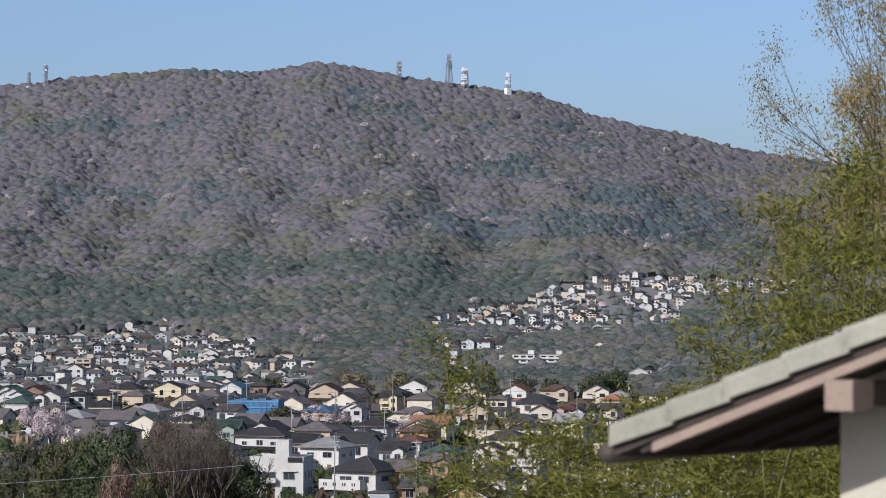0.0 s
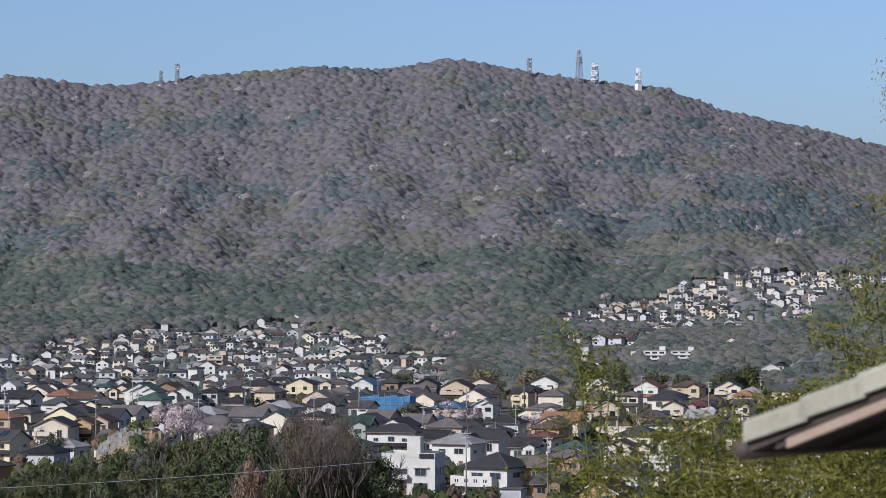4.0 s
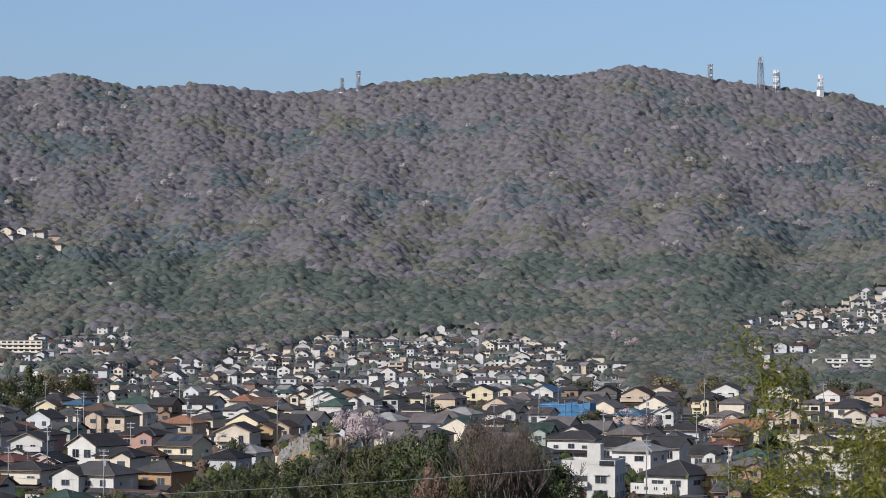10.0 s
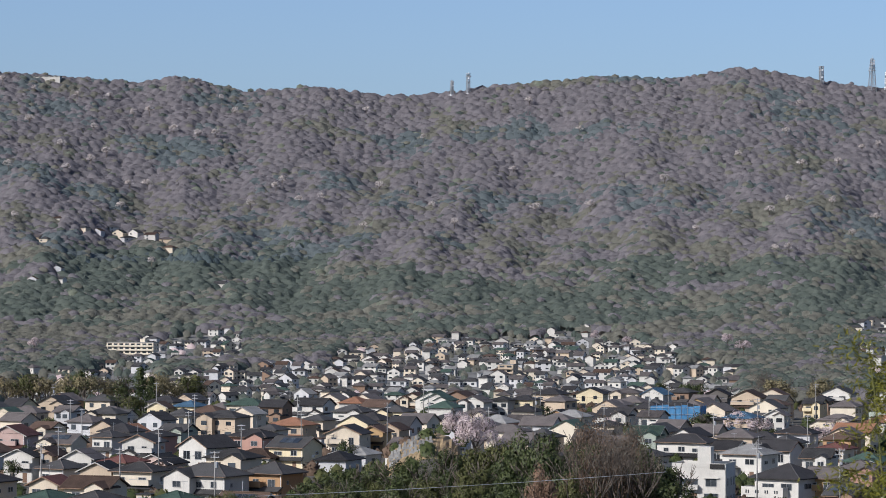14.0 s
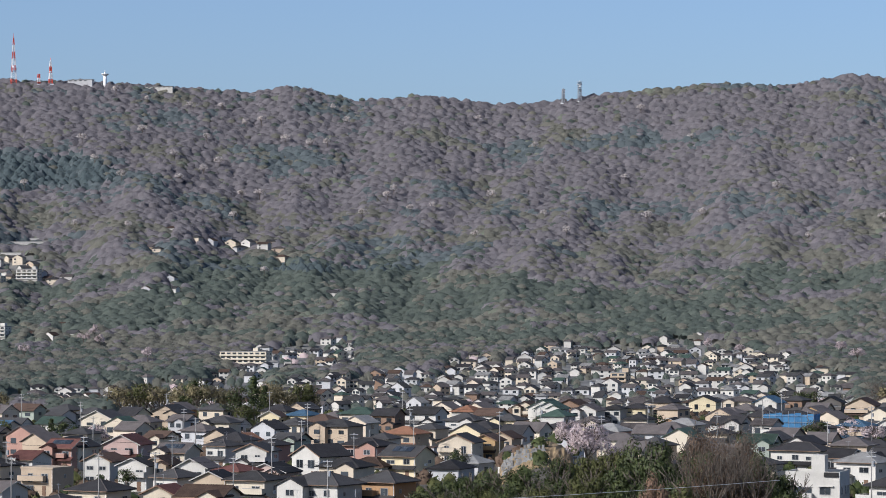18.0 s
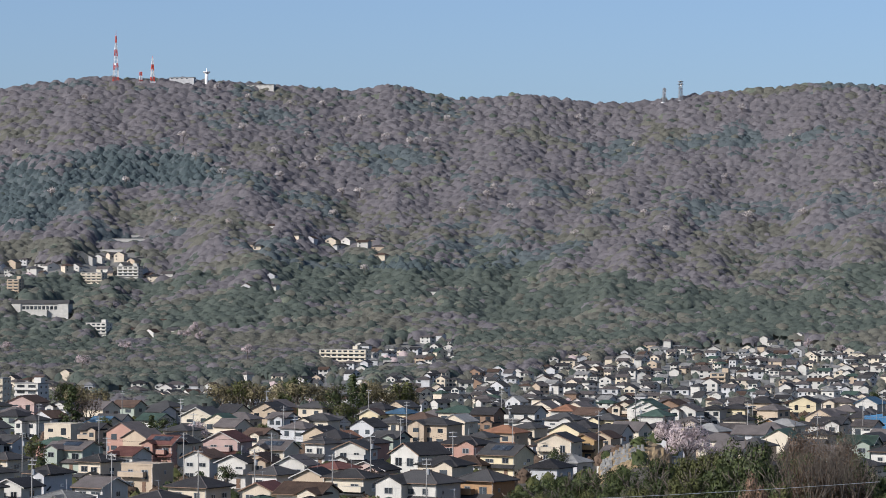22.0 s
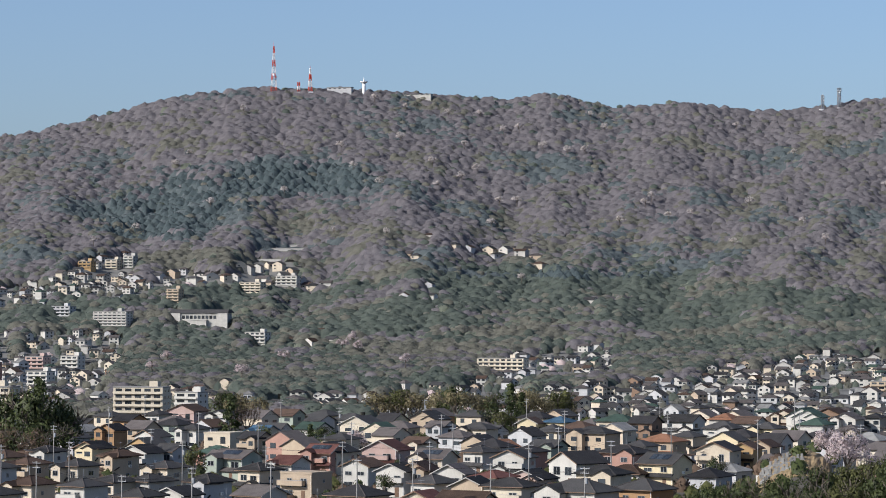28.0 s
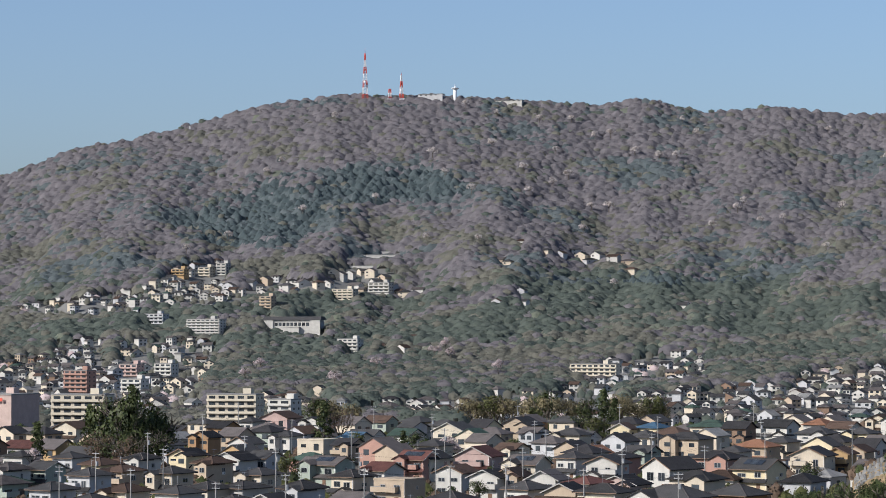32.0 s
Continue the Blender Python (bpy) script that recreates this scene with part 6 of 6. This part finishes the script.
def copse():
    rng = random.Random(12)
    tops = ((-2.9, 8.5), (-2.2, 9), (-1.6, 10.5), (-0.8, 11), (0.2, 11.8), (0.8, 13.6), (1.5, 16), (2.2, 18.2), (2.8, 19.5), (3.5, 19.5), (4.0, 18.5), (4.5, 16), (4.9, 11))
    b = -2.1
    while b < 4.95:
        h = float(np.interp(b, [q[0] for q in tops], [q[1] for q in tops]))
        for row, (dd, k) in enumerate(((478, 0.72), (492, 0.88), (512, 1.0))):
            bb = b + rng.uniform(-0.12, 0.12)
            kinds = ("evergreen", "evergreen", "evergreen", "evergreen", "olive") if bb < 2.6 else ("evergreen", "brown", "evergreen") if bb < 4.2 else ("evergreen", "evergreen", "olive")
            kind = rng.choice(kinds if row else ("evergreen", "evergreen", "evergreen", "olive"))
            if row == 2 and 2.9 < bb < 4.2:
                kind = rng.choice(("brown", "evergreen", "brown"))
            hh = h * 1.06 * k * rng.uniform(0.88, 1.0)
            tree(bb, dd + rng.uniform(-5, 5), hh, kind, 0.66 * 12 / max(hh, 9) + 0.22, " in the copse")
        b += 0.46
    tree(2.35, 452, 15.0, "russet", 0.5, " at the edge of the copse")
    for b, d, h in ((3.25, 468, 18), (3.75, 470, 18.5), (4.15, 472, 17)):
        tree(b, d, h, "brown", 0.6, " at the edge of the copse")
        tree(b + 0.15, d - 4, h * 0.95, "bare", 0.6, " in the copse")
    tree(2.9, 460, 13.0, "olive", 0.55, " at the edge of the copse")
    tree(1.12, 560, 11.0, "cherry", 1.05, " beside the graveyard")
    tree(1.65, 562, 9.5, "cherry", 1.05, " beside the graveyard")
    tree(0.75, 566, 7.5, "cherry", 1.0, " beside the graveyard")


copse()

# town trees, one by one
for b, d, h, kind, wide in ((-14.9, 800, 17, "cedar", 1.0), (-14.55, 790, 20, "evergreen", 0.8), (-14.2, 780, 21, "evergreen", 0.8), (-13.9, 785, 21, "evergreen", 0.75),
                            (-13.6, 790, 18, "evergreen", 0.8), (-14.75, 770, 12, "brown", 1.0), (-14.2, 760, 11, "brown", 1.0), (-15.9, 790, 13, "cedar", 1.0), (-14.4, 770, 12, "evergreen", 1.3), (-14.0, 772, 13, "evergreen", 1.3), (-13.7, 775, 12, "evergreen", 1.2), (-14.8, 775, 10, "evergreen", 1.2), (-14.1, 795, 22, "cedar", 0.9), (-15.1, 780, 9, "olive", 1.2),
                            (-16.0, 760, 8, "cherry", 1.0), (-10.5, 900, 15, "cedar", 1.2), (-10.2, 905, 13, "brown", 1.0), (-9.9, 830, 9, "olive", 1.0),
                            (-8.15, 820, 8.5, "cherry", 1.1), (-9.0, 850, 8, "cedar", 1.2), (-9.2, 850, 7, "evergreen", 1.2), (-8.75, 845, 8, "evergreen", 1.1),
                            (-5.2, 990, 16, "cedar", 1.0), (-5.0, 1000, 13, "cedar", 1.0), (-5.6, 985, 10, "evergreen", 1.3), (-5.35, 970, 8, "olive", 1.4),
                            (-5.4, 820, 6, "cherry", 1.1), (-6.9, 830, 7, "olive", 1.1), (-4.9, 960, 7, "evergreen", 1.2), (-3.2, 510, 7, "olive", 1.0),
                            (-3.5, 512, 6, "evergreen", 1.1), (-11.2, 690, 9, "olive", 0.9), (-1.3, 700, 7, "evergreen", 1.1), (0.4, 720, 7, "evergreen", 1.0),
                            (6.1, 850, 8, "cherry", 1.4), (6.5, 840, 7, "cherry", 1.4), (8.0, 800, 8, "cherry", 1.5), (7.6, 780, 7, "cherry", 1.4), (5.4, 830, 9, "evergreen", 1.2),
                            (8.6, 830, 8, "brown", 1.2), (3.8, 870, 7, "cherry", 1.2), (9.9, 760, 9, "brown", 1.2), (6.9, 690, 6, "olive", 1.0), (10.9, 600, 10, "olive", 0.9),
                            (-7.6, 640, 6, "evergreen", 1.0), (-12.4, 740, 7, "olive", 1.0), (-2.5, 820, 7, "evergreen", 1.0), (2.4, 900, 8, "evergreen", 1.2)):
    tree(b, d, h, kind, wide, " among the houses")
tree_rng2 = random.Random(31)
for i in range(16):
    tree(-2.1 - i * 0.11 + tree_rng2.uniform(-0.03, 0.03), 478 + tree_rng2.uniform(-6, 6), tree_rng2.uniform(7.5, 9.0), tree_rng2.choice(("evergreen", "olive")), 0.8, " in the hedge row")
valley_rng = random.Random(14)
for b, d, n, kinds in ((-7.0, 1180, 9, ("budding", "budding", "olive")), (-5.9, 1160, 8, ("budding", "evergreen", "budding")), (-4.2, 1170, 9, ("budding", "olive", "budding")),
                       (-10.0, 1180, 6, ("evergreen", "budding")), (9.3, 1250, 10, ("evergreen", "cedar")), (11.2, 1260, 12, ("evergreen", "cedar", "evergreen")), (7.2, 1230, 8, ("budding", "bare")),
                       (5.2, 1200, 5, ("cedar", "evergreen"))):
    for i in range(n):
        tree(b + valley_rng.uniform(-0.75, 0.75), d + valley_rng.uniform(-25, 40), valley_rng.uniform(11, 15.5), valley_rng.choice(kinds), 1.0, " behind the town")

# cherries on the mountain
for b, e in WILD + WILDER + LOW_CHERRIES:
    p = slope_spot(b, e - 0.2)
    tree(b, math.hypot(p.x, p.y), tree_rng.uniform(8.5, 12), "wild_cherry" if e > -0.5 else "cherry", tree_rng.uniform(1.0, 1.5), " on the mountainside", lift=6.5)


# ---- the graveyard on its mound ----
DRY_GRASS = material("dry_grass", (0.13, 0.10, 0.055), (0.34, 0.25, 0.14), 0.25, 1.6, 0.95, 0.6)


def mound():
    """Dry grass over the top of the mound."""
    rng, g, n, m = random.Random(3), Geo(), 26, 12
    pts = []
    for j in range(m):
        for i in range(n):
            p = spot(-0.55 + 1.4 * i / (n - 1), 548 + 54 * j / (m - 1))
            edge = min(i, n - 1 - i, j, m - 1 - j)
            pts.append((p.x, p.y, p.z + (-0.4 if edge == 0 else rng.uniform(0.1, 0.55))))
    g.poly(pts, [(j * n + i, j * n + i + 1, (j + 1) * n + i + 1, (j + 1) * n + i) for j in range(m - 1) for i in range(n - 1)])
    tagged(new("grass_bank", mesh("grass_bank", g, DRY_GRASS)), "ochre dry grass on the mound behind the gravestones", "grass", kind="structure")


mound()
GRAVE = material("grave_granite", (0.13, 0.13, 0.127), (0.25, 0.25, 0.243), 0.6, 8.0, 0.7, 0.1, thing=0.8)
grave_rng = random.Random(2)
for i in range(11):
    for j in range(3):
        p = spot(-0.45 + i * 0.075 + grave_rng.uniform(-0.02, 0.02), 557 + j * 5 + grave_rng.uniform(-1, 1))
        h = grave_rng.uniform(1.0, 1.5)
        g = thing("gravestone", pose(*p, 0, 0, grave_rng.uniform(-30, 0)), "upright grey granite gravestone on a stepped plinth", "gravestone", "stones of the graveyard")
        part("plinth", Geo().box(-0.55, 0.55, -0.5, 0.5, -0.6, 0.35).box(-0.38, 0.38, -0.34, 0.34, 0.35, 0.65), GRAVE, g)
        part("stone", Geo().box(-0.22, 0.22, -0.2, 0.2, 0.65, h), GRAVE, g)


# ---- poles and cables ----
def pole(bearing, d, h=12.0, turn=-27.0):
    p = spot(bearing, d)
    ob = thing("utility_pole", pose(*p, 0, 0, turn), "grey concrete utility pole with crossarms and insulators", "pole", "utility poles")
    part("shaft", Geo().tube((0, 0, -1), (0, 0, h), 0.16, 0.10, 8), CONCRETE, ob, smooth=True)
    for z, w in ((h - 0.4, 1.0), (h - 1.2, 0.9)):
        arm = part("crossarm", Geo().box(-w, w, -0.05, 0.05, z, z + 0.09), STEEL, ob)
        for x in (-w * 0.9, -w * 0.3, w * 0.3, w * 0.9) if d < 600 else ():
            part("insulator", Geo().tube((x, 0, z + 0.12), (x, 0, z + 0.38), 0.05, 0.03, 5), CONCRETE, arm)
    if int(bearing * 10) % 2 == 0:
        part("transformer", Geo().tube((0.35, 0, h - 3.0), (0.35, 0, h - 2.0), 0.28, sides=8), STEEL, ob)
    return p + Vector((0, 0, h - 0.3))


def cable(a, b, sag=0.8, r=0.022, mat=ROOFS["black"], label="thin dark overhead cable strung between poles"):
    a, b = Vector(a), Vector(b)
    pts = [a.lerp(b, k / 8) - Vector((0, 0, sag * 4 * (k / 8) * (1 - k / 8))) for k in range(9)]
    tagged(new("cable", mesh("cable", path_geo(pts, r), mat)), label, "cable")


def pole_lines():
    rng = random.Random(17)
    for d, b0, b1, n in ((545, -15.5, -4, 9), (640, -15, 0, 10), (740, -14, 9.5, 13), (850, -13, 11, 12), (960, -12, 12, 11)):
        last = None
        for i in range(n):
            b = b0 + (b1 - b0) * (i + rng.uniform(-0.15, 0.15)) / (n - 1)
            if -1.8 < b < 4.8 and d < 650:
                last = None
                continue
            top = pole(b, d + rng.uniform(-12, 12), rng.uniform(11, 13.5))
            if last is not None:
                for off in (-0.8, 0.8):
                    cable(last + Vector((off, 0, 0)), top + Vector((off, 0, 0)), 1.2)
            last = top
    for b, d, h in ((8.0, 560, 12), (6.45, 560, 13), (9.15, 520, 12), (10.3, 540, 12), (11.1, 500, 12)):
        pole(b, d, h)


pole_lines()
for b, h in ((-0.65, 9.5), (0.6, 9.5), (3.0, 5), (-1.2, 5), (1.2, 5)):
    p = spot(b, 455)
    ob = thing("steel_pole", pose(*p), "thin grey steel pole in front of the copse", "pole")
    part("shaft", Geo().tube((0, 0, -1), (0, 0, h), 0.07, 0.05, 6), STEEL, ob)
a, b = spot(-3.04, 440), spot(4.74, 455)
cable((a.x, a.y, EYE.z - 440 * math.tan(radians(3.80))), (b.x, b.y, EYE.z - 455 * math.tan(radians(3.33))), 0.3, 0.05, STEEL, "thin pale overhead cable in front of the copse")


# ---- shrubs, hedges and sheds between the houses ----
def gardens():
    rng = random.Random(44)
    dark, olive, brown = [], [], []
    for _ in range(3900):
        b, d = rng.uniform(-18, 18), rng.uniform(450, 1090)
        p = spot(b, d)
        if any((p.x - q[0]) ** 2 + (p.y - q[1]) ** 2 < (q[2] + 0.3) ** 2 for q in TAKEN if abs(p.x - q[0]) < 9):
            continue
        r = rng.uniform(0.7, 2.2)
        rng.choice((dark, dark, olive, brown)).append((p.x, p.y, p.z + r * 0.45, r, r * rng.uniform(0.9, 1.5)))
    scatter("dark_shrubs", SHRUB, dark, LEAF_DARK, "clipped dark green garden shrubs between the houses", "shrubs", 1.6)
    scatter("olive_shrubs", SHRUB, olive, LEAF_OLIVE, "olive-green garden shrubs between the houses", "shrubs", 1.6)
    scatter("brown_shrubs", SHRUB, brown, LEAF_BROWN, "brown leafless garden shrubs between the houses", "shrubs", 1.6)
    made = 0
    while made < 45:
        b, d = rng.uniform(-17.5, 14), rng.uniform(470, 900)
        p = spot(b, d)
        if any((p.x - q[0]) ** 2 + (p.y - q[1]) ** 2 < (q[2] + 2.2) ** 2 for q in TAKEN) or (-2.2 < b < 5 and d < 640):
            continue
        made += 1
        TAKEN.append((p.x, p.y, 3))
        w, h = rng.uniform(2.5, 5), rng.uniform(2.2, 2.8)
        ob = thing("garage", pose(*p, 0, 0, -27 + rng.uniform(-6, 6)), "small pale garden garage with a flat dark roof", "garage", "garages between the houses")
        part("wall", Geo().box(-w / 2, w / 2, -2.2, 2.2, -1, h), WALLS[rng.choice(("pale", "beige", "grey", "tan"))], ob)
        part("roof", Geo().box(-w / 2 - 0.25, w / 2 + 0.25, -2.5, 2.4, h, h + 0.16), ROOFS[rng.choice(("slate", "grey", "brown"))], ob)
        part("shutter", Geo().box(-w / 2 + 0.3, w / 2 - 0.3, -2.24, -2.18, 0, h - 0.4), STEEL, ob)


gardens()


# ---- the near roof ----
GLAZE = material("grey_green_tile", (0.205, 0.195, 0.145), (0.335, 0.32, 0.245), 3.0, 40.0, 0.6, 0.15, thing=0.5, streaks=1.0)
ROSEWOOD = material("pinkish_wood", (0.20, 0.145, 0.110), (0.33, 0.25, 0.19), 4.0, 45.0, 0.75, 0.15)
# dark wood; on the purlin and the gap strip its colour stands for shade
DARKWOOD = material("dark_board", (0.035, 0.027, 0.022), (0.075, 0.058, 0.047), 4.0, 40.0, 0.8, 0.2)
STUCCO = material("cream_stucco", (0.44, 0.405, 0.315), (0.56, 0.52, 0.42), 1.5, 60.0, 0.9, 0.2, streaks=0.8)


def near_house():
    b, e, dist = radians(11.73), radians(-2.55), 12.0
    tip = EYE + Vector((math.sin(b), math.cos(b), math.tan(e))) * dist
    ob = thing("tiled_house", pose(*tip, 0, 0, 90 - 135.5), "cream stucco house under a grey-green tiled roof", "house")
    k = 0.372
    # local x runs up the slope along the verge, local y away along the eave
    n = 18
    for i in range(n):
        x0, x1 = -0.02 + i * 0.262, -0.02 + (i + 1) * 0.262 + 0.035
        z0, z1 = k * x0 + 0.012, k * x1 - 0.004
        prof = ((0.0, -0.092), (0.0, -0.02), (0.012, -0.004), (0.035, 0.0), (0.09, 0.008), (0.15, -0.004), (0.17, -0.02))
        pts = [(x0, y, z0 + z) for y, z in prof] + [(x1, y, z1 + z) for y, z in prof] + [(x0, 0.03, z0 - 0.092), (x1, 0.03, z1 - 0.092)]
        m = len(prof)
        faces = [(j, j + 1, m + j + 1, m + j) for j in range(m - 1)] + [(0, m, 2 * m + 1, 2 * m), tuple([*range(m - 1, -1, -1), 2 * m]), tuple([*range(m, 2 * m), 2 * m + 1])]
        t = part("verge_tile", Geo().poly(pts, [tuple(reversed(f)) for f in faces[:m - 1]] + faces[m - 1:]), GLAZE, ob)
    part("nail_head", Geo().tube((1.0, 0.02, k * 1.0 - 0.02), (1.0, 0.02, k * 1.0 + 0.006), 0.012, sides=8), STEEL, ob)
    # field tiles course by course
    for i in range(16):
        x0, x1 = i * 0.262, (i + 1) * 0.262 + 0.03
        g = Geo()
        for j in range(20):
            y0 = 0.17 + j * 0.27
            pts = []
            for x, dz in ((x0, 0.03), (x1, 0.0)):
                for q in range(7):
                    pts.append((x, y0 + q * 0.045, k * x + dz - 0.02 + 0.022 * math.cos(q / 6 * 2 * math.pi)))
            g.poly(pts, [(q, q + 7, q + 8, q + 1) for q in range(6)])
        part("tile_course", g, GLAZE, ob)
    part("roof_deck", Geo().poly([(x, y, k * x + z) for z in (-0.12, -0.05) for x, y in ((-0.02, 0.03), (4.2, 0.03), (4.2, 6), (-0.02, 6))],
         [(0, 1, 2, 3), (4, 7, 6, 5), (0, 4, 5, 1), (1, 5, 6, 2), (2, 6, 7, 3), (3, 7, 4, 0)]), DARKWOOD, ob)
    part("barge_board", Geo().poly([(x, y, k * x + z) for z in (-0.168, -0.130) for x, y in ((0.17, 0.02), (4.2, 0.02), (4.2, 0.07), (0.17, 0.07))],
         [(0, 3, 2, 1), (4, 5, 6, 7), (0, 1, 5, 4), (1, 2, 6, 5), (2, 3, 7, 6), (3, 0, 4, 7)]), ROSEWOOD, ob, "pinkish weathered wood barge board")
    # dark strip filling the gap under the tiles in place of its shade
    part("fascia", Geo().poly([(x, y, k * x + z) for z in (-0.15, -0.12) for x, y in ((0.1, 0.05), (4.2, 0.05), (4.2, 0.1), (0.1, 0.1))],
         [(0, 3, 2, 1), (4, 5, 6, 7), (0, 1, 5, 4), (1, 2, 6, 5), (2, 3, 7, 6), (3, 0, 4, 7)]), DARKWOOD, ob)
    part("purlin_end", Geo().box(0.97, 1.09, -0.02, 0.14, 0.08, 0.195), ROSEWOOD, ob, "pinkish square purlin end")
    # behind its pinkish end the purlin is coloured dark for the eave's shade
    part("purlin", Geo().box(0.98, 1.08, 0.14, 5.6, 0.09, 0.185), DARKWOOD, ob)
    part("eave_gutter", Geo().tube((-0.05, 0.03, -0.12), (-0.05, 6, -0.12), 0.04, sides=8), DARKWOOD, ob, smooth=True)
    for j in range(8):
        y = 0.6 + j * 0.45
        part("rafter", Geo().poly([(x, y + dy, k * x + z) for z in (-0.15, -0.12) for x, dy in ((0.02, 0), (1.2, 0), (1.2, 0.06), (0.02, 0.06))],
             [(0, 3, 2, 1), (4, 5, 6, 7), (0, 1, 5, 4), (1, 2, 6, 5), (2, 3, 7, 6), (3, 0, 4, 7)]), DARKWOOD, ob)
    drop = ground_at(tip.x, tip.y) - tip.z - 0.6
    part("wall", Geo().poly([(x, y, z if z is not None else k * x - 0.12) for x, y in ((0.71, 0.56), (4.2, 0.56), (4.2, 5.6), (0.71, 5.6)) for z in (drop, None)],
         [(0, 2, 3, 1), (2, 4, 5, 3), (4, 6, 7, 5), (6, 0, 1, 7)]), STUCCO, ob)


near_house()

# ---- bamboo and the budding tree beside it ----
BAMBOO_LEAF = material("bamboo_leaf", (0.072, 0.076, 0.008), (0.235, 0.222, 0.032), 0.6, 3.0, 0.55, 0.0, island=1.0, spec=0.3, leafy=0.45)
CULM = material("bamboo_culm", (0.07, 0.08, 0.02), (0.15, 0.145, 0.04), 0.8, 8.0, 0.5, 0.05)
BUD_LEAF = material("young_leaf", (0.20, 0.155, 0.050), (0.40, 0.305, 0.12), 0.6, 4.0, 0.6, 0.0, island=1.0, spec=0.2, leafy=0.5)


def bamboo_shape(seed):
    rng = random.Random(seed)
    leaves = Geo()
    lean = rng.uniform(0.25, 0.75)
    a0 = rng.uniform(0, 6.28)

    def at(t):
        return Vector((math.cos(a0), math.sin(a0), 0)) * lean * t ** 2.6 * 1.6 + Vector((0, 0, 10 * t - 1.1 * lean * t ** 5))

    for i in range(46):
        t = rng.uniform(0.22, 1.0) ** 0.8
        p = at(t)
        a = rng.uniform(0, 6.28)
        reach = (1.0 - t * 0.55) * rng.uniform(0.5, 1.1)
        way = Vector((math.cos(a), math.sin(a), rng.uniform(0.1, 0.6)))
        q = p + way * reach
        leaves.tube(p, q, 0.006, 0.003, 3, 1)
        for k in range(36):
            s = rng.uniform(0.25, 1.05)
            m = p + (q - p) * s + Vector((rng.gauss(0, 0.13), rng.gauss(0, 0.13), rng.gauss(0, 0.09) - 0.06 * s))
            d = Vector((rng.uniform(-1, 1), rng.uniform(-1, 1), rng.uniform(-1.0, 0.25))).normalized()
            n = d.cross(Vector((rng.uniform(-1, 1), rng.uniform(-1, 1), rng.uniform(-1, 1)))).normalized()
            ln, w = rng.uniform(0.08, 0.15), rng.uniform(0.009, 0.015)
            leaves.poly([m, m + d * ln * 0.4 + n * w, m + d * ln, m + d * ln * 0.4 - n * w], [(0, 1, 2), (0, 2, 3)])
    return mesh("culm", path_geo([at(i / 14) for i in range(15)], 0.010, 6), CULM, True), mesh("foliage", leaves, [BAMBOO_LEAF, CULM])


BAMBOOS = [bamboo_shape(40 + i) for i in range(5)]
bam_rng = random.Random(6)


def bamboo(bearing, d, top_rise):
    p = spot(bearing, d)
    top = EYE.z + d * math.tan(radians(top_rise))
    s = max(0.3, (top - p.z + 0.3) / 9.6)
    ob = thing("bamboo", pose(*p, 0, 0, bam_rng.uniform(0, 360)) @ Matrix.Diagonal((1, 1, s, 1)), "yellow-green leafy bamboo cane in a thicket", "bamboo", "bamboo thicket")
    culm, leaves = bam_rng.choice(BAMBOOS)
    new("culm", culm).parent = ob
    new("foliage", leaves).parent = ob


def thicket():
    r = bam_rng
    for i in range(3):
        bamboo(8.65 + i * 0.2 + r.uniform(-0.1, 0.1), 40 + r.uniform(-3, 3), r.uniform(-1.9, -1.35))
    for i in range(18):
        bamboo(9.2 + i * 0.26 + r.uniform(-0.12, 0.12), 38 + r.uniform(-3, 3), r.uniform(-3.4, -2.75) + 0.02 * i)
    for i in range(22):
        bamboo(10.6 + i * 0.24 + r.uniform(-0.12, 0.12), 33 + r.uniform(-3, 3), r.uniform(-4.0, -3.1))
    for i in range(26):
        bamboo(13.3 + i * 0.18 + r.uniform(-0.12, 0.12), 34 + r.uniform(-4, 5), r.uniform(-2.6, -1.8))
    for i in range(20):
        b = 14.2 + i * 0.16 + r.uniform(-0.12, 0.12)
        bamboo(b, 38 + r.uniform(-4, 5), min(1.9, -0.9 + (b - 13.7) * 1.15) + r.uniform(-0.9, 0.3))


thicket()


def budding_tree(bearing, d, height, seed, spread):
    rng = random.Random(seed)
    wood, tips = limb_tree(rng, height, spread, 7, 0.2)
    leaves = leaf_cloud(rng, tips, 62, 0.40, 0.036, 0.8)
    p = spot(bearing, d)
    ob = thing("tree", pose(*p, 0, 0, 40) @ Matrix.Diagonal((0.52, 0.52, 0.88, 1)), "tall fine-twigged tree with yellow-green young leaves", "tree")
    part("trunk", wood, BARK, ob, smooth=True)
    part("crown", leaves, BUD_LEAF, ob)


budding_tree(22.6, 44, 13.0, 5, 0.5)
budding_tree(22.9, 47, 18.0, 9, 0.55)
budding_tree(20.9, 46, 13.0, 33, 0.45)
budding_tree(21.7, 45, 17.0, 41, 0.5)
budding_tree(20.3, 50, 11.0, 21, 0.4)
x, y = (RIDGE - 8) * math.sin(radians(15.9)), (RIDGE - 8) * math.cos(radians(15.9))
column = thing("water_tower", pose(x, y, EYE.z + RIDGE * math.tan(radians(2.25))) @ Matrix.Scale(SHRINK, 4), "white cylindrical tower on the wooded ridge", "tower")
part("shaft", Geo().tube((0, 0, -15), (0, 0, 26), 4.8, sides=14), WALLS["pale"], column, smooth=True)
part("cap", Geo().tube((0, 0, 26), (0, 0, 28), 5.2, sides=14), WHITE_PAINT, column)
